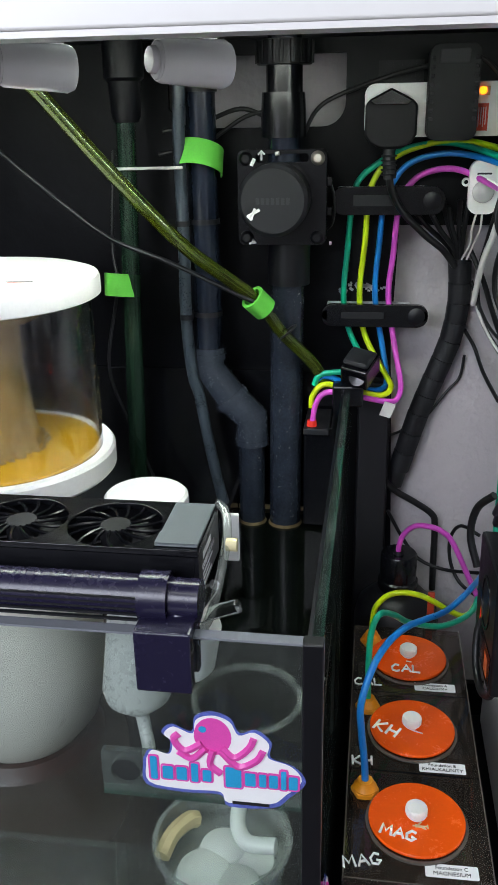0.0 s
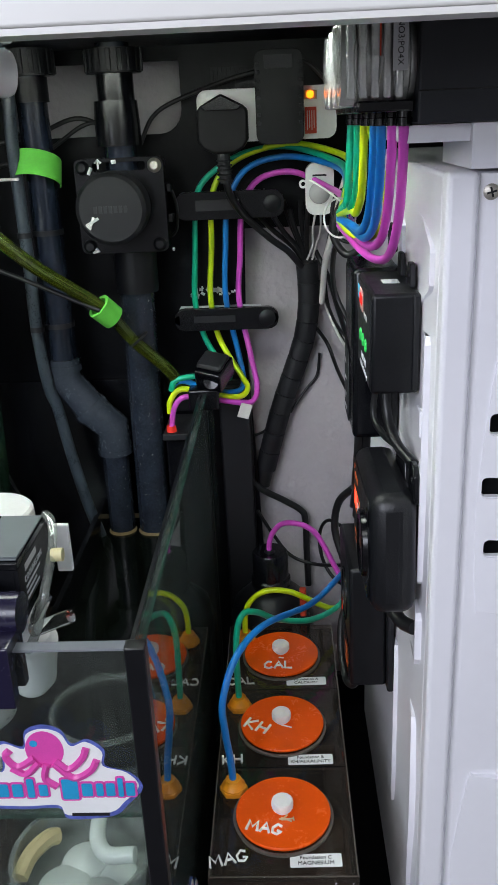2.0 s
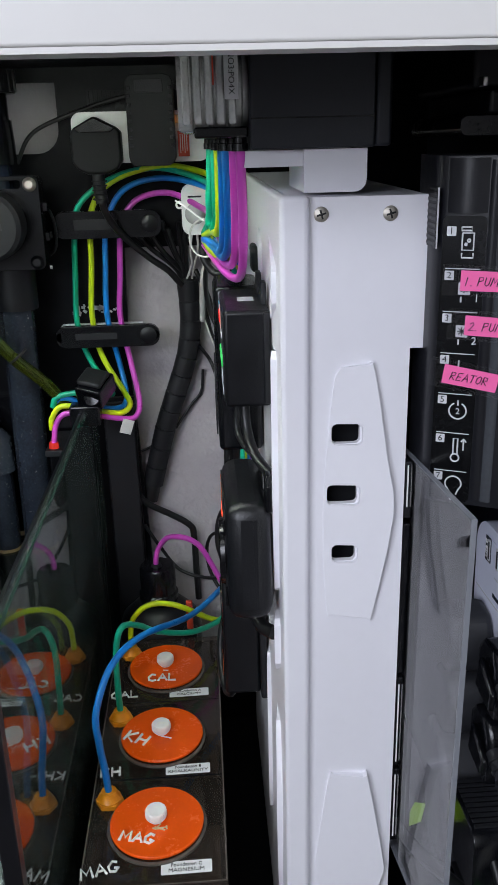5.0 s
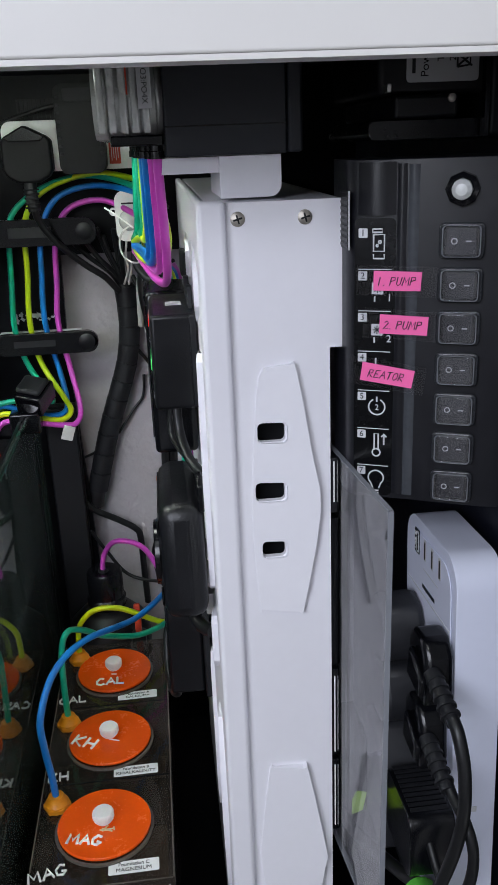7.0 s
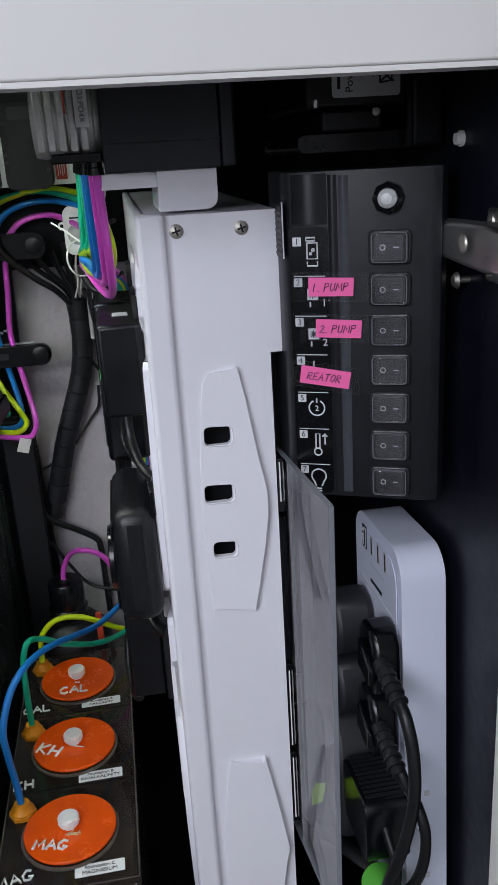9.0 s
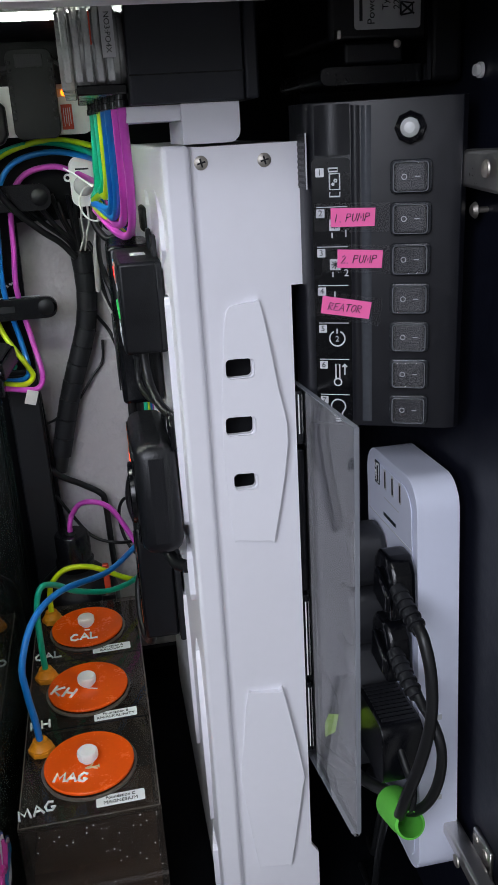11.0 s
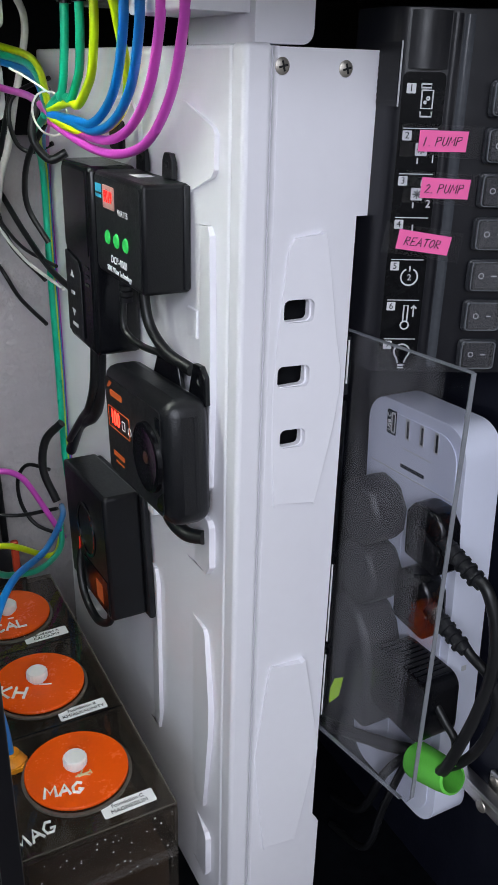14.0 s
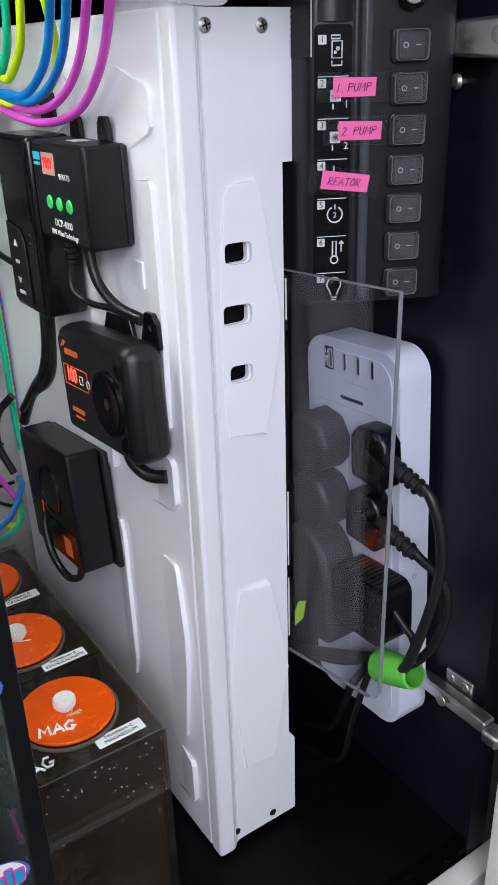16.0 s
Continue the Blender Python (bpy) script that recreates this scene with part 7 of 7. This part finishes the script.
def strip_plug(u, z, kind):
    p = thing("mains_plug", "black mains plug pushed into the white power strip", "plug", "mains plugs")
    base = sface(0, 0, -0.0018)
    if kind == "round":
        part("body", plate([(u - 0.020, z - 0.014), (u - 0.014, z - 0.022), (u + 0.010, z - 0.024), (u + 0.0205, z - 0.012), (u + 0.022, z + 0.004), (u + 0.012, z + 0.021), (u - 0.006, z + 0.024), (u - 0.020, z + 0.018)], [], 0.030, base), M_GREYPLUG, p, bevel=0.005)
    else:
        part("body", plate([(u - 0.019, z - 0.018), (u + 0.017, z - 0.022), (u + 0.0205, z - 0.010), (u + 0.019, z + 0.014), (u + 0.010, z + 0.024), (u - 0.010, z + 0.024), (u - 0.019, z + 0.014)], [], 0.019, base), M_BLACKG, p, bevel=0.004)
        part("grip", plate([(u - 0.008, z - 0.008), (u + 0.020, z - 0.012), (u + 0.024, z + 0.002), (u - 0.004, z + 0.014)], [], 0.005, sface(0, 0, -0.0205)), M_BLACKG, p, bevel=0.003)
        a = TS @ Vector((-0.0155, -u - 0.017, z + 0.004))
        b = TS @ Vector((-0.0132, -u - 0.0520, z - 0.0105))
        rl_ = part("strain_relief", rod(a, b, 0.0060, 0.0044, 14), M_BLACKM, p)
        for k in range(5):
            c = a.lerp(b, (k + 1) / 6)
            part("relief_ring", lathe([(0.0045, -0.0010), (0.0064, -0.0010), (0.0064, 0.0010), (0.0045, 0.0010)], 14, Matrix.Translation(c) @ (b - a).to_track_quat("Z", "Y").to_matrix().to_4x4()), M_BLACKM, rl_)
    return p


for z in (0.086, 0.036):
    strip_plug(-0.0180, z, "round")
strip_plug(0.0400, 0.0880, "uk")
strip_plug(0.0320, 0.0345, "uk")
bigp = thing("power_adapter", "chunky black power adapter in the white power strip", "power adapter")
part("body", plate(rounded(0.010, 0.070, -0.058, -0.008, 0.010, 4), [], 0.031, sface(0, 0, -0.0018)), M_BLACKG, bigp, bevel=0.005)
part("pin_base", plate(rounded(0.01, 0.04, -0.04, -0.01, 0.004, 3), [], 0.0014, sface(0, 0, -0.0002)), M_BLACKM, bigp)
for k in range(10):
    part("cooling_rib", plate([(0.016 + 0.0048 * k, -0.0085), (0.0185 + 0.0048 * k, -0.0085), (0.0185 + 0.0048 * k, -0.0070), (0.016 + 0.0048 * k, -0.0070)], [], 0.026, sface(0, 0, -0.004)), M_BLACKM, bigp)
bigp2 = thing("power_adapter", "tall grey-black power adapter in the white power strip", "power adapter")
part("body", plate([(-0.040, -0.088), (0.006, -0.088), (0.010, -0.080), (0.010, -0.030), (0.002, -0.005), (-0.012, 0.010), (-0.040, 0.010)], [], 0.034, sface(0, 0, -0.0018)), M_GREYPLUG, bigp2, bevel=0.005)
part("pin_base", plate(rounded(-0.035, -0.005, -0.06, -0.03, 0.004, 3), [], 0.0014, sface(0, 0, -0.0002)), M_BLACKM, bigp2)
gp = thing("green_tape", "bright green tape wrap round the strip's cables", "tape", "green hook tapes")
gm = look((0.2765, 0.374, 0.3260), (0.2755, 0.340, 0.3400))
part("wrap", lathe([(0.0090, -0.021), (0.0108, -0.020), (0.0122, -0.008), (0.0130, 0.008), (0.0134, 0.019), (0.0108, 0.020)], 32, gm), M_GREEN, gp)
for pts, r in (
        ([(0.2832, 0.366, 0.4868), (0.2845, 0.358, 0.4800), (0.2862, 0.350, 0.4600), (0.2855, 0.346, 0.4300), (0.2800, 0.348, 0.3950), (0.2715, 0.353, 0.3600), (0.2700, 0.360, 0.3400), (0.2745, 0.374, 0.3270), (0.279, 0.40, 0.318), (0.287, 0.45, 0.28), (0.295, 0.50, 0.25)], 0.0041),
        ([(0.2850, 0.374, 0.4325), (0.2862, 0.366, 0.4270), (0.2895, 0.352, 0.4200), (0.2925, 0.344, 0.4030), (0.2915, 0.345, 0.3780), (0.2870, 0.353, 0.3520), (0.2800, 0.368, 0.3320), (0.280, 0.40, 0.315), (0.281, 0.43, 0.27), (0.285, 0.46, 0.20), (0.30, 0.52, 0.15)], 0.0036),
        ([(0.2780, 0.382, 0.376), (0.2790, 0.372, 0.368), (0.2800, 0.362, 0.360), (0.2780, 0.360, 0.344), (0.278, 0.375, 0.329), (0.279, 0.40, 0.316), (0.276, 0.42, 0.25), (0.277, 0.44, 0.18), (0.285, 0.50, 0.142)], 0.0030),
        ([(0.279, 0.402, 0.318), (0.268, 0.43, 0.308), (0.250, 0.49, 0.29), (0.24, 0.58, 0.27)], 0.0050)):
    hose("cable", pts, M_CABLE, "black mains cable gathered by green tape below the power strip", GC, r, "cable")

# ---- clear acrylic sheet on the panel's right edge ----
ac = thing("acrylic_sheet", "clear acrylic sheet fixed edge-on to the white panel", "sheet")
AF = pose(0.2312, 0.467, 0, 0, 0, 3.9) @ leftside(0, 0, 0)
outl = [(0.0, 0.3170), (0.106, 0.3300), (0.1125, 0.3325), (0.1150, 0.3390), (0.1175, 0.6345), (0.0, 0.6300)]
sheet = part("sheet", plate(outl, [], 0.003, AF), M_ACRYL, ac, "clear acrylic sheet")
sheet.visible_shadow = False
part("sawn_edge", plate([(0.1153, 0.3390), (0.1161, 0.3390), (0.1186, 0.6350), (0.1178, 0.6350)], [], 0.0031, AF), M_GLEAMEDGE, ac, "sawn edge, its glow put into a pale colour")
part("sawn_edge", plate([(0.0, 0.6302), (0.1173, 0.6347), (0.1173, 0.6353), (0.0, 0.6308)], [], 0.0031, AF), M_GLEAMEDGE, ac, "sawn edge, its glow put into a pale colour")
part("sawn_edge", plate([(0.0, 0.3168), (0.106, 0.3298), (0.106, 0.3293), (0.0, 0.3162)], [], 0.0031, AF), M_GLEAMEDGE, ac, "sawn edge, its glow put into a pale colour")
part("note_tab", B((0.2345, 0.2438, 0.4612, 0.4616, 0.334, 0.340)), M_ACRYL, ac, "clear tab")
part("lime_note", plate([(0.2440, 0.3300), (0.2525, 0.3335), (0.2555, 0.3500), (0.2475, 0.3520), (0.2440, 0.3440)], [], 0.0004, front(0, 0.4614, 0)), M_LNOTE, ac, "lime paper scrap")
for z0, z1, m in ((0.590, 0.628, M_BLACKM), (0.475, 0.586, M_BLACKG), (0.398, 0.471, M_BLACKG), (0.330, 0.394, M_BLACKG)):
    part("fixing_strip", B((0.2266, 0.2308, 0.4488, 0.4680, z0, z1)), m, ac, "black fixing strip", bevel=0.0008)
for z0, z1 in ((0.402, 0.466), (0.335, 0.390), (0.598, 0.626)):
    part("white_pad", B((0.2280, 0.2288, 0.4478, 0.4486, z0, z1)), M_WHITE2, ac, "thin white foam edge")
